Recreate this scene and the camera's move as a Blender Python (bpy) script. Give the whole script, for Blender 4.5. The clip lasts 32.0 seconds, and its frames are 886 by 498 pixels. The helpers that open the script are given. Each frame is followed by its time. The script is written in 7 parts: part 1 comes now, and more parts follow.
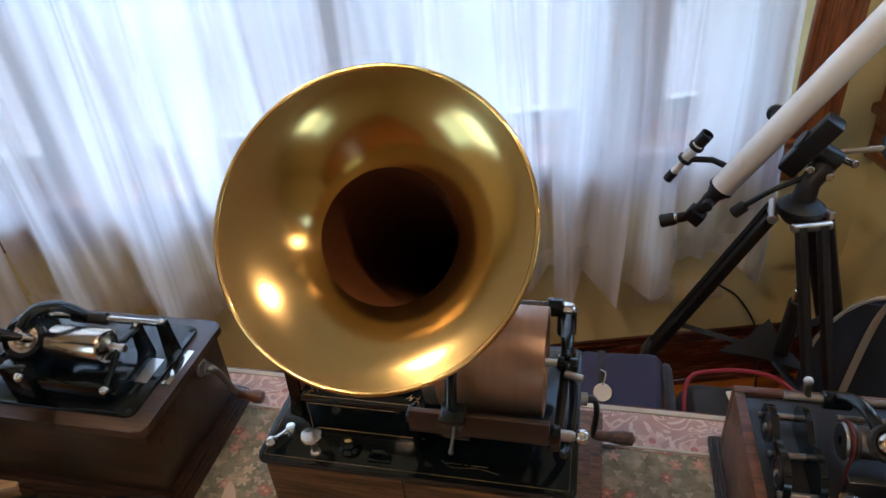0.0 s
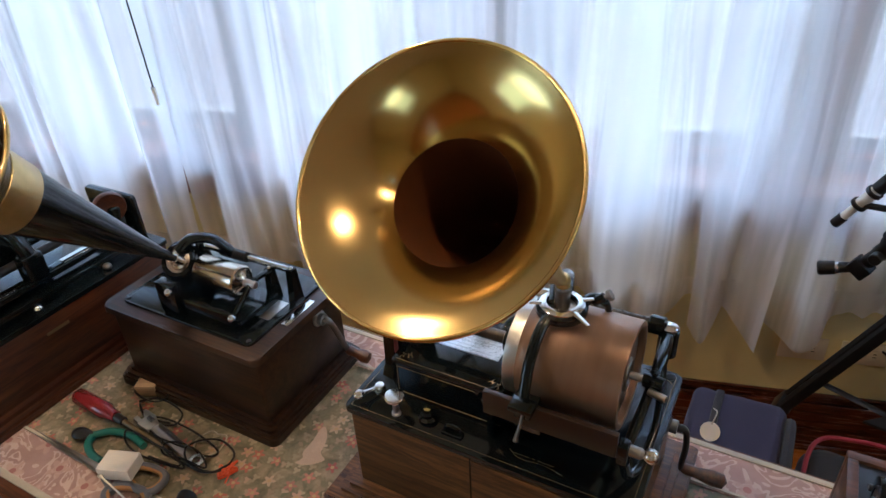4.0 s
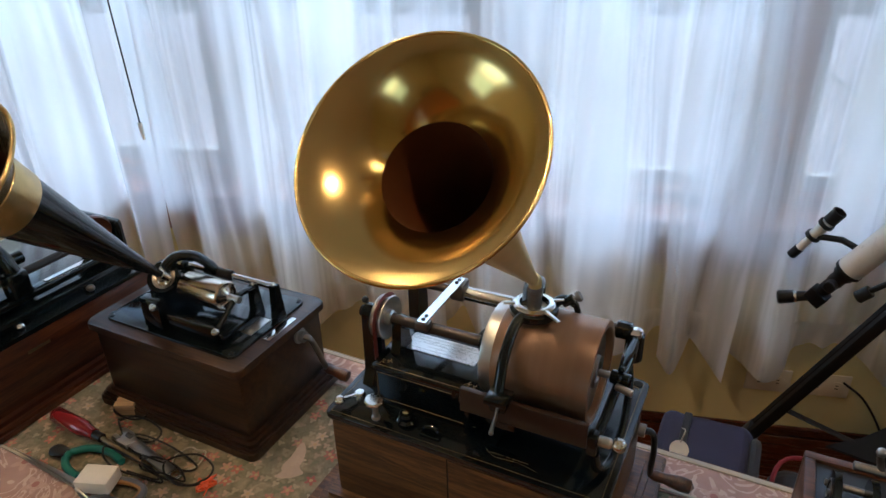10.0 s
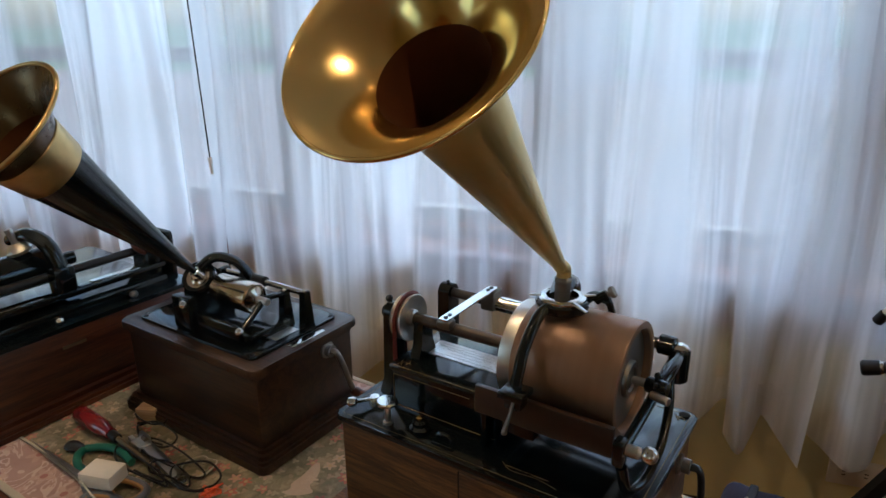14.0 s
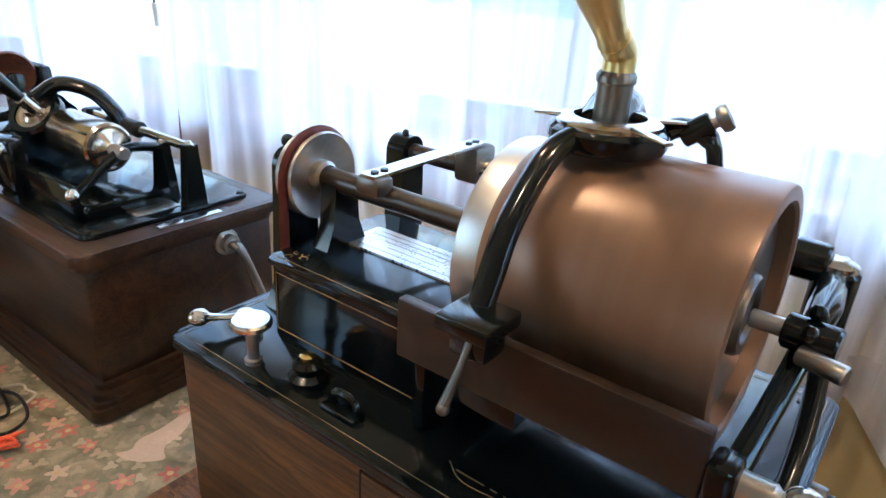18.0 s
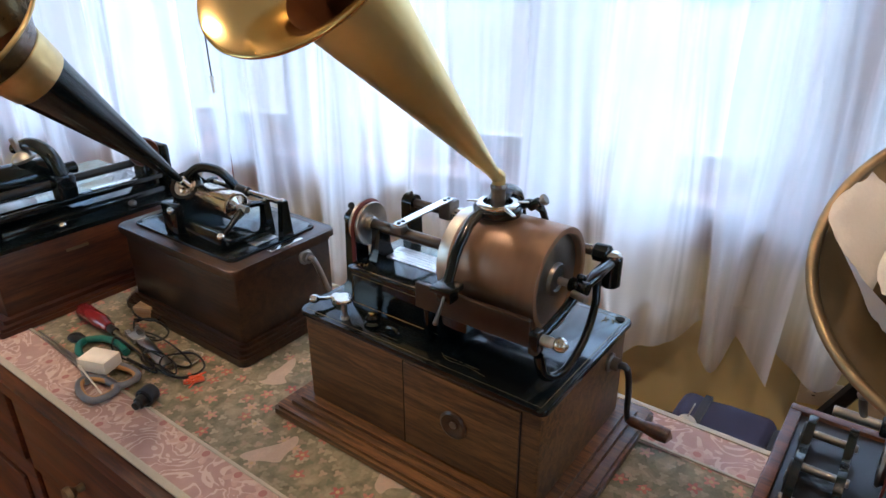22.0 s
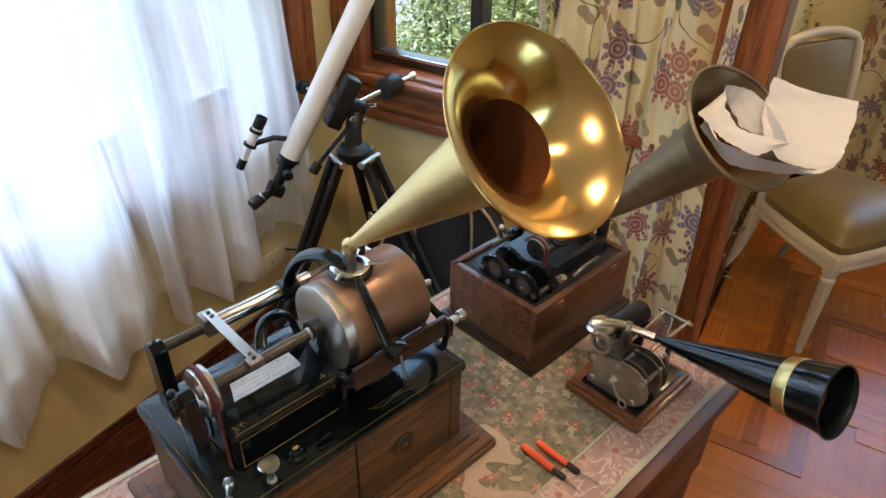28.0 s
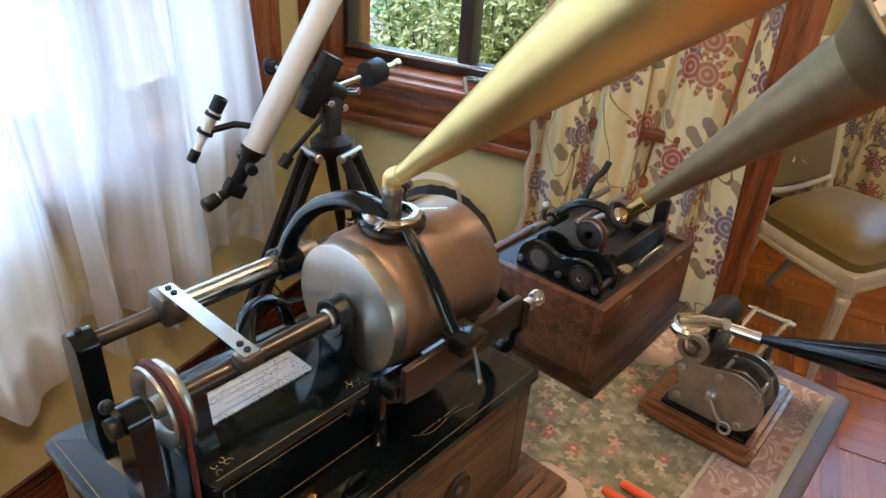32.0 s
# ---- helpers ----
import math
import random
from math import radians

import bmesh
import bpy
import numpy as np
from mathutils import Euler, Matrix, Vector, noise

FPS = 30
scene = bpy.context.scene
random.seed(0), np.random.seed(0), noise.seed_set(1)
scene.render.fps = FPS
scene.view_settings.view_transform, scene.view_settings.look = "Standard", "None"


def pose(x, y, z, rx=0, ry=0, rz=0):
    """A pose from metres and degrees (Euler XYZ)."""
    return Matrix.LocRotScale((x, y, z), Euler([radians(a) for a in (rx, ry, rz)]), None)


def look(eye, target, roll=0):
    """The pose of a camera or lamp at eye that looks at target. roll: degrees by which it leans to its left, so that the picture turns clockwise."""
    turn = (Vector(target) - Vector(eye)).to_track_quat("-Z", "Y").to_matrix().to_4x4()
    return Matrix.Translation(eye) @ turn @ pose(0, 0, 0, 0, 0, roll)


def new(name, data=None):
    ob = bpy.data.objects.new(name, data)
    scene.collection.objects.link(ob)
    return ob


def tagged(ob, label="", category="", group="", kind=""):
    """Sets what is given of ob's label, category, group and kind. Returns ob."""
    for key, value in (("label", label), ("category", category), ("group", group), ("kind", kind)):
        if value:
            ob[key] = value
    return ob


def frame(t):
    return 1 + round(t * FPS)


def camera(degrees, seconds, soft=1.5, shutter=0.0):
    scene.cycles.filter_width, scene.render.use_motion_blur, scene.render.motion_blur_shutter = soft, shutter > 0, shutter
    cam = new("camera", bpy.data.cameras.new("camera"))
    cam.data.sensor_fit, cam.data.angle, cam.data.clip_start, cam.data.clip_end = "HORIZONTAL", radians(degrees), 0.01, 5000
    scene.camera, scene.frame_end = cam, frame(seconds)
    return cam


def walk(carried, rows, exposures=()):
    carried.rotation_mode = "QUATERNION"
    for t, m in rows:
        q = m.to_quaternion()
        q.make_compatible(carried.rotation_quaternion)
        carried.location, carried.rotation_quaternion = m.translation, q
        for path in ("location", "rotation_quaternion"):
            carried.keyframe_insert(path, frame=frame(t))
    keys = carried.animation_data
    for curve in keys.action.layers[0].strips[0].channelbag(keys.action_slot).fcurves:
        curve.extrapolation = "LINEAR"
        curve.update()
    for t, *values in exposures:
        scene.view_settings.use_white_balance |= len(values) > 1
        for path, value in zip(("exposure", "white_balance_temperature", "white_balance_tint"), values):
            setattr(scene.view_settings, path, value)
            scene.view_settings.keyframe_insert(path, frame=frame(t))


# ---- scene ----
cam = camera(66.75, 32.0)
PATH = [
    (0, (0.3771, -0.4752, 1.5835), (-0.0111, 1.0600, 0.5335), -4.83),
    (0.5, (0.4094, -0.4676, 1.5746), (-0.1930, 1.0079, 0.5402), -5.96),
    (1, (0.4263, -0.4630, 1.5625), (-0.3287, 0.9237, 0.5056), -7.21),
    (1.5, (0.4555, -0.4669, 1.5565), (-0.3567, 0.8797, 0.4901), -6.04),
    (2, (0.4678, -0.4589, 1.5606), (-0.4178, 0.8564, 0.5140), -5.69),
    (2.5, (0.4536, -0.4591, 1.5637), (-0.4353, 0.8672, 0.5338), -4.08),
    (3, (0.4461, -0.4607, 1.5682), (-0.4183, 0.8870, 0.5452), -3.23),
    (3.5, (0.4415, -0.4724, 1.5718), (-0.3979, 0.8951, 0.5542), -3.21),
    (4, (0.4445, -0.4829, 1.5722), (-0.3602, 0.9092, 0.5601), -3.30),
    (4.5, (0.4497, -0.4878, 1.5689), (-0.3342, 0.9192, 0.5610), -3.01),
    (6.5, (0.4617, -0.5203, 1.5614), (-0.3078, 0.9079, 0.5723), -2.05),
    (7, (0.4621, -0.5287, 1.5608), (-0.3044, 0.9091, 0.5835), -1.72),
    (7.5, (0.4628, -0.5275, 1.5572), (-0.2979, 0.9216, 0.5921), -1.60),
    (8, (0.4670, -0.5288, 1.5522), (-0.2912, 0.9312, 0.6016), -1.56),
    (8.5, (0.4691, -0.5292, 1.5470), (-0.3108, 0.9331, 0.6178), -1.86),
    (9, (0.4675, -0.5335, 1.5457), (-0.3239, 0.9386, 0.6420), -1.85),
    (9.5, (0.4670, -0.5410, 1.5472), (-0.3203, 0.9424, 0.6585), -1.62),
    (10, (0.4731, -0.5500, 1.5442), (-0.3012, 0.9473, 0.6676), -1.69),
    (10.5, (0.4749, -0.5472, 1.5381), (-0.2912, 0.9574, 0.6667), -1.68),
    (11, (0.4836, -0.5458, 1.5248), (-0.2986, 0.9532, 0.6581), -1.82),
    (11.5, (0.4869, -0.5447, 1.5044), (-0.3458, 0.9314, 0.6456), -2.29),
    (12, (0.4902, -0.5503, 1.4930), (-0.3716, 0.9105, 0.6366), -1.93),
    (12.5, (0.4956, -0.5473, 1.4741), (-0.3941, 0.9049, 0.6318), -1.71),
    (13, (0.5026, -0.5359, 1.4552), (-0.4233, 0.9195, 0.6588), -1.34),
    (13.5, (0.5194, -0.5373, 1.4310), (-0.4610, 0.9470, 0.7636), -0.68),
    (14, (0.5262, -0.5294, 1.4039), (-0.4803, 0.9589, 0.7861), -0.59),
    (14.5, (0.5054, -0.5060, 1.4026), (-0.4318, 0.9889, 0.6976), -0.47),
    (15, (0.4768, -0.5012, 1.3951), (-0.3330, 1.0532, 0.6616), 0.64),
    (15.5, (0.4969, -0.5067, 1.3946), (-0.3170, 1.0073, 0.5850), 0.30),
    (17.5, (0.3684, -0.2387, 1.2313), (-0.6301, 1.0734, 0.2872), 2.76),
    (18, (0.3881, -0.2085, 1.1880), (-0.6445, 1.1901, 0.4214), 3.45),
    (18.5, (0.4056, -0.1860, 1.1678), (-0.6636, 1.2116, 0.4513), 2.39),
    (19, (0.4074, -0.1800, 1.1635), (-0.6257, 1.2259, 0.4110), 1.35),
    (19.5, (0.4084, -0.1760, 1.1600), (-0.5961, 1.2370, 0.3825), 0.77),
    (20, (0.4102, -0.1745, 1.1590), (-0.5936, 1.2253, 0.3570), 0.14),
    (20.5, (0.4117, -0.1713, 1.1584), (-0.5980, 1.2187, 0.3470), -0.22),
    (21, (0.4078, -0.1737, 1.1615), (-0.6179, 1.2147, 0.3677), -0.07),
    (21.5, (0.4105, -0.1856, 1.1716), (-0.6300, 1.2166, 0.4224), 0.33),
    (21.6, (0.4245, -0.2060, 1.1851), (-0.6155, 1.1949, 0.4331), 0.30),
    (21.9, (0.6200, -0.4929, 1.3741), (-0.4128, 0.8917, 0.5829), -0.22),
    (22, (0.6433, -0.5270, 1.3966), (-0.3887, 0.8556, 0.6007), -0.28),
    (22.5, (0.6153, -0.5342, 1.4165), (-0.4188, 0.8556, 0.6361), 0.10),
    (23, (0.5627, -0.5367, 1.4428), (-0.4477, 0.8829, 0.6853), 0.68),
    (23.5, (0.4929, -0.5342, 1.4687), (-0.4034, 0.9680, 0.7269), 1.90),
    (24, (0.4270, -0.5368, 1.4967), (-0.2648, 1.0566, 0.7272), 0.94),
    (24.5, (0.3945, -0.5385, 1.5153), (-0.1117, 1.0869, 0.6715), 1.71),
    (25, (0.3708, -0.5421, 1.5416), (0.0231, 1.1037, 0.6583), 2.47),
    (25.5, (0.3166, -0.5588, 1.5627), (0.0945, 1.0857, 0.6372), 2.22),
    (26, (0.2462, -0.5556, 1.5882), (0.2991, 1.0748, 0.6138), 1.57),
    (26.5, (0.1436, -0.5497, 1.5982), (0.5366, 1.0106, 0.5876), 1.94),
    (28.5, (-0.2040, -0.4665, 1.6117), (0.9902, 0.5700, 0.5583), -0.22),
    (29, (-0.2467, -0.4599, 1.5983), (0.9817, 0.5466, 0.5552), -0.89),
    (29.5, (-0.2692, -0.4424, 1.5726), (0.9644, 0.5611, 0.5328), 0.69),
    (30, (-0.2658, -0.4267, 1.5424), (0.9373, 0.5896, 0.4795), -0.11),
    (30.5, (-0.2546, -0.4208, 1.5155), (0.9764, 0.5827, 0.4726), 1.44),
    (31, (-0.2503, -0.3981, 1.4891), (1.0384, 0.6134, 0.5268), 1.44),
    (31.5, (-0.2108, -0.3564, 1.4457), (1.0896, 0.6740, 0.5198), 1.39),
    (32, (-0.1011, -0.2614, 1.3669), (1.1758, 0.8022, 0.4458), 3.83),
]
EXPO = [(0.0, -0.1, 5000, 3), (4.5, -0.12, 5000, 3), (7.0, -0.32, 5100, 1), (12.0, -0.32, 5100, 0), (13.0, -0.22, 5150, 0), (14.0, -0.62, 5150, 0), (15.5, -0.25, 5000, 3), (17.5, 0.62, 4700, 0), (18.2, 0.68, 4700, 0), (19.0, 0.85, 4700, 2), (21.6, 0.85, 4700, 2), (22.0, 0.25, 4900, 3), (23.0, -0.2, 5000, 1), (24.0, -0.55, 5200, 0), (25.0, -0.32, 5100, 0), (26.5, -0.1, 5100, 0), (28.5, 0.5, 5100, -2), (32.0, 0.55, 5100, -2)]
walk(cam, [(t, look(eye, target, roll)) for t, eye, target, roll in PATH], EXPO)

# ---- world, sun, window light ----
ROOM = pose(0, 0, 0, 0, 0, 15.2)          # the room stands turned against the table
SKY = 0.5
world = bpy.data.worlds.new("world")
scene.world = world
world.use_nodes = True
wn = world.node_tree.nodes
sky = wn.new("ShaderNodeTexSky")
sky.sky_type, sky.sun_disc = "NISHITA", False
sky.sun_elevation, sky.sun_rotation = radians(72), radians(20)
sky.air_density, sky.dust_density = 1.5, 2.5
world.node_tree.links.new(sky.outputs[0], wn["Background"].inputs[0])
wn["Background"].inputs[1].default_value = SKY

sun_data = bpy.data.lights.new("sun", "SUN")
sun_data.energy, sun_data.angle, sun_data.color = 4.8, radians(14), (1.0, 0.95, 0.88)
sun = new("sun", sun_data)
sun.matrix_world = look((2.4, 2.6, 10), (1.5, 0, 0))


def area_lamp(name, m, sx, sy, watts, colour):
    data = bpy.data.lights.new(name, "AREA")
    data.shape, data.size, data.size_y, data.energy, data.color = "RECTANGLE", sx, sy, watts, colour
    ob = new(name, data)
    ob.matrix_world = m
    return ob


# sky light that falls on the wide front window from above the street
area_lamp("window_daylight", ROOM @ look((-0.45, 2.7, 3.1), (-0.45, 0.9, 1.35)), 3.8, 2.0, 62, (0.86, 0.92, 1.0))
# daylight in the room's other windows: one behind the bay, one to the west, one beyond the bay
area_lamp("south_daylight", ROOM @ pose(0.3, -4.96, 1.45, 90, 0, 0), 0.9, 1.2, 3.5, (0.90, 0.95, 1.0))
area_lamp("west_daylight", ROOM @ pose(-2.56, -1.6, 1.45, 90, 0, -90), 1.0, 1.3, 5.5, (0.90, 0.95, 1.0))
area_lamp("east_daylight", ROOM @ pose(3.12, -1.24, 1.45, 90, 0, 90), 0.95, 1.3, 1.2, (0.92, 0.95, 1.0))

# ---- materials ----
MATS = {}


def nodes_of(name):
    m = bpy.data.materials.new(name)
    m.use_nodes = True
    MATS[name] = m
    return m, m.node_tree.nodes, m.node_tree.links, m.node_tree.nodes["Principled BSDF"]


def coords(n, l, scale, kind="Object", rot=(0, 0, 0)):
    tc, mp = n.new("ShaderNodeTexCoord"), n.new("ShaderNodeMapping")
    mp.inputs["Scale"].default_value = scale if isinstance(scale, tuple) else (scale,) * 3
    mp.inputs["Rotation"].default_value = [radians(a) for a in rot]
    l.new(tc.outputs[kind], mp.inputs[0])
    return mp.outputs[0]


def noise_tex(n, l, vec, scale, detail=4.0, rough=0.55, dist=0.0):
    t = n.new("ShaderNodeTexNoise")
    t.inputs["Scale"].default_value, t.inputs["Detail"].default_value = scale, detail
    t.inputs["Roughness"].default_value, t.inputs["Distortion"].default_value = rough, dist
    l.new(vec, t.inputs["Vector"])
    return t.outputs["Fac"]


def ramp(n, l, fac, stops):
    r = n.new("ShaderNodeValToRGB")
    e = r.color_ramp.elements
    while len(e) < len(stops):
        e.new(0.5)
    for el, (p, c) in zip(e, stops):
        el.position = p
        el.color = (*c, 1) if len(c) == 3 else c
    l.new(fac, r.inputs[0])
    return r.outputs[0]


def mixc(n, l, fac, a, b, mode="MIX"):
    m = n.new("ShaderNodeMix")
    m.data_type, m.blend_type = "RGBA", mode
    for sock, v in ((m.inputs[0], fac), (m.inputs[6], a), (m.inputs[7], b)):
        if isinstance(v, bpy.types.NodeSocket):
            l.new(v, sock)
        elif isinstance(v, (int, float)):
            sock.default_value = v
        else:
            sock.default_value = (*v, 1)
    return m.outputs[2]


def maths(n, l, op, a, b=0.0):
    m = n.new("ShaderNodeMath")
    m.operation = op
    for sock, v in zip(m.inputs, (a, b)):
        if isinstance(v, bpy.types.NodeSocket):
            l.new(v, sock)
        else:
            sock.default_value = v
    return m.outputs[0]


def bump(n, l, bs, height, strength, dist=0.002):
    b = n.new("ShaderNodeBump")
    b.inputs["Strength"].default_value, b.inputs["Distance"].default_value = strength, dist
    l.new(height, b.inputs["Height"])
    l.new(b.outputs[0], bs.inputs["Normal"])


def plain(name, colour, rough=0.5, metal=0.0, vary=0.15, scale=30.0, bumps=0.05, coat=0.0, rvar=0.12, spec=0.5):
    """Painted, plastic or metal surface with stains at two scales, uneven gloss and a fine relief."""
    m, n, l, bs = nodes_of(name)
    vec = coords(n, l, 1.0)
    big, fine = noise_tex(n, l, vec, scale * 0.25, 3), noise_tex(n, l, vec, scale * 4, 5)
    both = maths(n, l, "ADD", maths(n, l, "MULTIPLY", big, 0.65), maths(n, l, "MULTIPLY", fine, 0.35))
    lo, hi = [max(0, c * (1 - vary)) for c in colour], [min(1, c * (1 + vary)) for c in colour]
    l.new(ramp(n, l, both, [(0.3, lo), (0.7, hi)]), bs.inputs["Base Color"])
    r = n.new("ShaderNodeMapRange")
    r.inputs[3].default_value, r.inputs[4].default_value = max(0.02, rough - rvar), min(1, rough + rvar)
    l.new(both, r.inputs[0])
    l.new(r.outputs[0], bs.inputs["Roughness"])
    bs.inputs["Metallic"].default_value = metal
    bs.inputs["Coat Weight"].default_value = coat
    bs.inputs["Specular IOR Level"].default_value = spec
    bs.inputs["Coat Roughness"].default_value = 0.06
    if bumps:
        bump(n, l, bs, fine, bumps, 0.001)
    return m


def wood(name, dark, light, axis=0, grain=18.0, rough=0.35, coat=0.25, tight=1.0, spread=0.0, soft=0.085):
    """Grained wood; axis is the way of the grain."""
    m, n, l, bs = nodes_of(name)
    stretch = [grain * tight] * 3
    stretch[axis] = grain * 0.07
    vec = coords(n, l, tuple(stretch))
    oi = n.new("ShaderNodeObjectInfo")
    add = n.new("ShaderNodeVectorMath")
    l.new(vec, add.inputs[0])
    cx = n.new("ShaderNodeCombineXYZ")
    l.new(maths(n, l, "MULTIPLY", oi.outputs["Random"], 37.0), cx.inputs[0])
    l.new(maths(n, l, "MULTIPLY", oi.outputs["Random"], 91.0), cx.inputs[2])
    l.new(cx.outputs[0], add.inputs[1])
    vec = add.outputs[0]
    a = noise_tex(n, l, vec, 1.0, 6, 0.6, 0.8)
    b = noise_tex(n, l, vec, 7.0, 5, 0.7, 0.2)
    c = noise_tex(n, l, coords(n, l, 3.0), 1.3, 2)
    f = maths(n, l, "ADD", maths(n, l, "MULTIPLY", a, 0.55), maths(n, l, "MULTIPLY", b, 0.45))
    col = ramp(n, l, f, [(0.5 - soft, dark), (0.5, [(p + q) / 2 for p, q in zip(dark, light)]), (0.5 + soft, light)])
    col = mixc(n, l, maths(n, l, "MULTIPLY", c, 0.5), col, [v * 0.55 for v in dark], "MIX")
    if spread:
        h = n.new("ShaderNodeHueSaturation")
        l.new(col, h.inputs["Color"])
        l.new(maths(n, l, "ADD", maths(n, l, "MULTIPLY", oi.outputs["Random"], spread), 1 - spread / 2), h.inputs["Value"])
        col = h.outputs[0]
    l.new(col, bs.inputs["Base Color"])
    l.new(maths(n, l, "ADD", maths(n, l, "MULTIPLY", b, 0.25), rough - 0.12), bs.inputs["Roughness"])
    bs.inputs["Coat Weight"].default_value, bs.inputs["Coat Roughness"].default_value = coat, 0.12
    bump(n, l, bs, f, 0.12, 0.001)
    return m


def drum_material():
    """Brown wax turned on a lathe: fine rings round the axis, satin gloss."""
    m, n, l, bs = nodes_of("brown_wax")
    rings = noise_tex(n, l, coords(n, l, (160.0, 3.0, 3.0)), 1.0, 4)
    streak = noise_tex(n, l, coords(n, l, (45.0, 0.3, 0.3)), 1.0, 2)
    stain = noise_tex(n, l, coords(n, l, 1.0), 22, 4)
    f = maths(n, l, "ADD", maths(n, l, "MULTIPLY", streak, 0.5), maths(n, l, "ADD", maths(n, l, "MULTIPLY", rings, 0.3), maths(n, l, "MULTIPLY", stain, 0.2)))
    l.new(ramp(n, l, f, [(0.30, (0.205, 0.122, 0.074)), (0.70, (0.255, 0.160, 0.102))]), bs.inputs["Base Color"])
    bs.inputs["Metallic"].default_value, bs.inputs["Roughness"].default_value = 0.35, 0.30
    l.new(maths(n, l, "ADD", maths(n, l, "MULTIPLY", rings, 0.14), 0.27), bs.inputs["Roughness"])
    return m


enamel = plain("black_enamel", (0.004, 0.0062, 0.0072), 0.13, 0, 0.4, 25, 0.010, 0.12, 0.06, 0.42)
iron = plain("black_iron", (0.011, 0.011, 0.012), 0.34, 0, 0.35, 40, 0.05, 0.05, 0.12, 0.35)
rail_brown = plain("dark_bronze_paint", (0.030, 0.019, 0.014), 0.3, 0.3, 0.25, 40, 0.03)
nickel = plain("nickel", (0.72, 0.70, 0.66), 0.17, 1, 0.1, 60, 0.02, 0, 0.08)
steel = plain("brushed_steel", (0.50, 0.48, 0.45), 0.33, 1, 0.2, 50, 0.03)
coppery = plain("copper_tinged_nickel", (0.66, 0.57, 0.47), 0.17, 1, 0.12, 60, 0.02, 0, 0.06)
flangesteel = plain("turned_steel", (0.66, 0.63, 0.58), 0.36, 1, 0.10, 40, 0.02)
platesteel = plain("spotted_nickel_plate", (0.40, 0.365, 0.31), 0.42, 1, 0.35, 90, 0.03)
darksteel = plain("dull_steel", (0.23, 0.21, 0.19), 0.36, 1, 0.25, 50, 0.03)
brass = plain("brass", (0.74, 0.55, 0.21), 0.165, 1, 0.05, 14, 0.004, 0, 0.015)
satin_brass = plain("satin_brass", (0.80, 0.63, 0.26), 0.36, 1, 0.08, 14, 0.02, 0, 0.06)
oldbrass = plain("tarnished_brass", (0.23, 0.175, 0.10), 0.42, 0.85, 0.3, 14, 0.03)
dullgold = plain("dull_gold_band", (0.55, 0.40, 0.17), 0.32, 1, 0.25, 20, 0.02)
gilt = plain("gilt_paint", (0.20, 0.135, 0.05), 0.5, 0.3, 0.3, 200, 0.0)
redleather = plain("red_leather", (0.09, 0.016, 0.012), 0.5, 0, 0.3, 60, 0.1)
walnut = wood("dark_walnut", (0.010, 0.0045, 0.002), (0.058, 0.025, 0.009), 0, 48, 0.36, 0.08)
oakbox = wood("oak_case", (0.036, 0.014, 0.0045), (0.20, 0.094, 0.028), 0, 95, 0.42, 0.05)
mahog = wood("red_mahogany", (0.026, 0.007, 0.003), (0.120, 0.038, 0.013), 1, 40, 0.34, 0.15)
oakred = wood("red_oak_trim", (0.10, 0.024, 0.006), (0.36, 0.125, 0.036), 1, 34, 0.36, 0.15, 1.2)
oakred_x = wood("red_oak_trim_long", (0.10, 0.024, 0.006), (0.36, 0.125, 0.036), 0, 34, 0.36, 0.15, 1.2)
oakred_z = wood("red_oak_trim_upright", (0.10, 0.024, 0.006), (0.36, 0.125, 0.036), 2, 34, 0.36, 0.15, 1.2)
baseoak = wood("dark_red_baseboard", (0.035, 0.008, 0.004), (0.14, 0.034, 0.014), 0, 14, 0.25, 0.4)
tablewood = wood("table_mahogany", (0.026, 0.006, 0.002), (0.15, 0.046, 0.014), 0, 30, 0.46, 0.0)
boardoak = wood("light_oak_board", (0.10, 0.034, 0.009), (0.36, 0.15, 0.048), 1, 44, 0.35, 0.3)
floorwood = wood("floor_plank", (0.32, 0.092, 0.009), (0.58, 0.200, 0.025), 0, 12, 0.24, 0.06, 1.6, 0.22, 0.17)
inlaywood = wood("dark_inlay", (0.20, 0.054, 0.007), (0.36, 0.115, 0.018), 0, 10, 0.24, 0.10, 1.6, 0.0, 0.2)
inlaywood_y = wood("dark_inlay_across", (0.20, 0.054, 0.007), (0.36, 0.115, 0.018), 1, 10, 0.24, 0.10, 1.6, 0.0, 0.2)
wallpaint = plain("yellow_wall_paint", (0.66, 0.57, 0.27), 0.72, 0, 0.05, 8, 0.10)
ceilpaint = plain("ceiling_paint", (0.72, 0.68, 0.56), 0.8, 0, 0.04, 8, 0.05)
shaftsteel = plain("oiled_dark_steel", (0.075, 0.062, 0.052), 0.3, 0.8, 0.25, 50, 0.02)
whitepaint = plain("white_enamel", (0.80, 0.79, 0.76), 0.3, 0, 0.04, 20, 0.0, 0.3)
creampaint = plain("cream_paint", (0.54, 0.47, 0.345), 0.42, 0, 0.12, 30, 0.04)
plastic = plain("black_plastic", (0.009, 0.009, 0.010), 0.42, 0, 0.3, 60, 0.05, 0, 0.12, 0.35)
ivory = plain("ivory_plate", (0.62, 0.55, 0.40), 0.4, 0, 0.04, 30, 0.0)
sashpaint = plain("weathered_sash_paint", (0.26, 0.23, 0.20), 0.5, 0, 0.2, 20, 0.05)
glaze = plain("dark_sash_paint", (0.030, 0.020, 0.016), 0.4, 0, 0.3, 30, 0.05)
wax = drum_material()
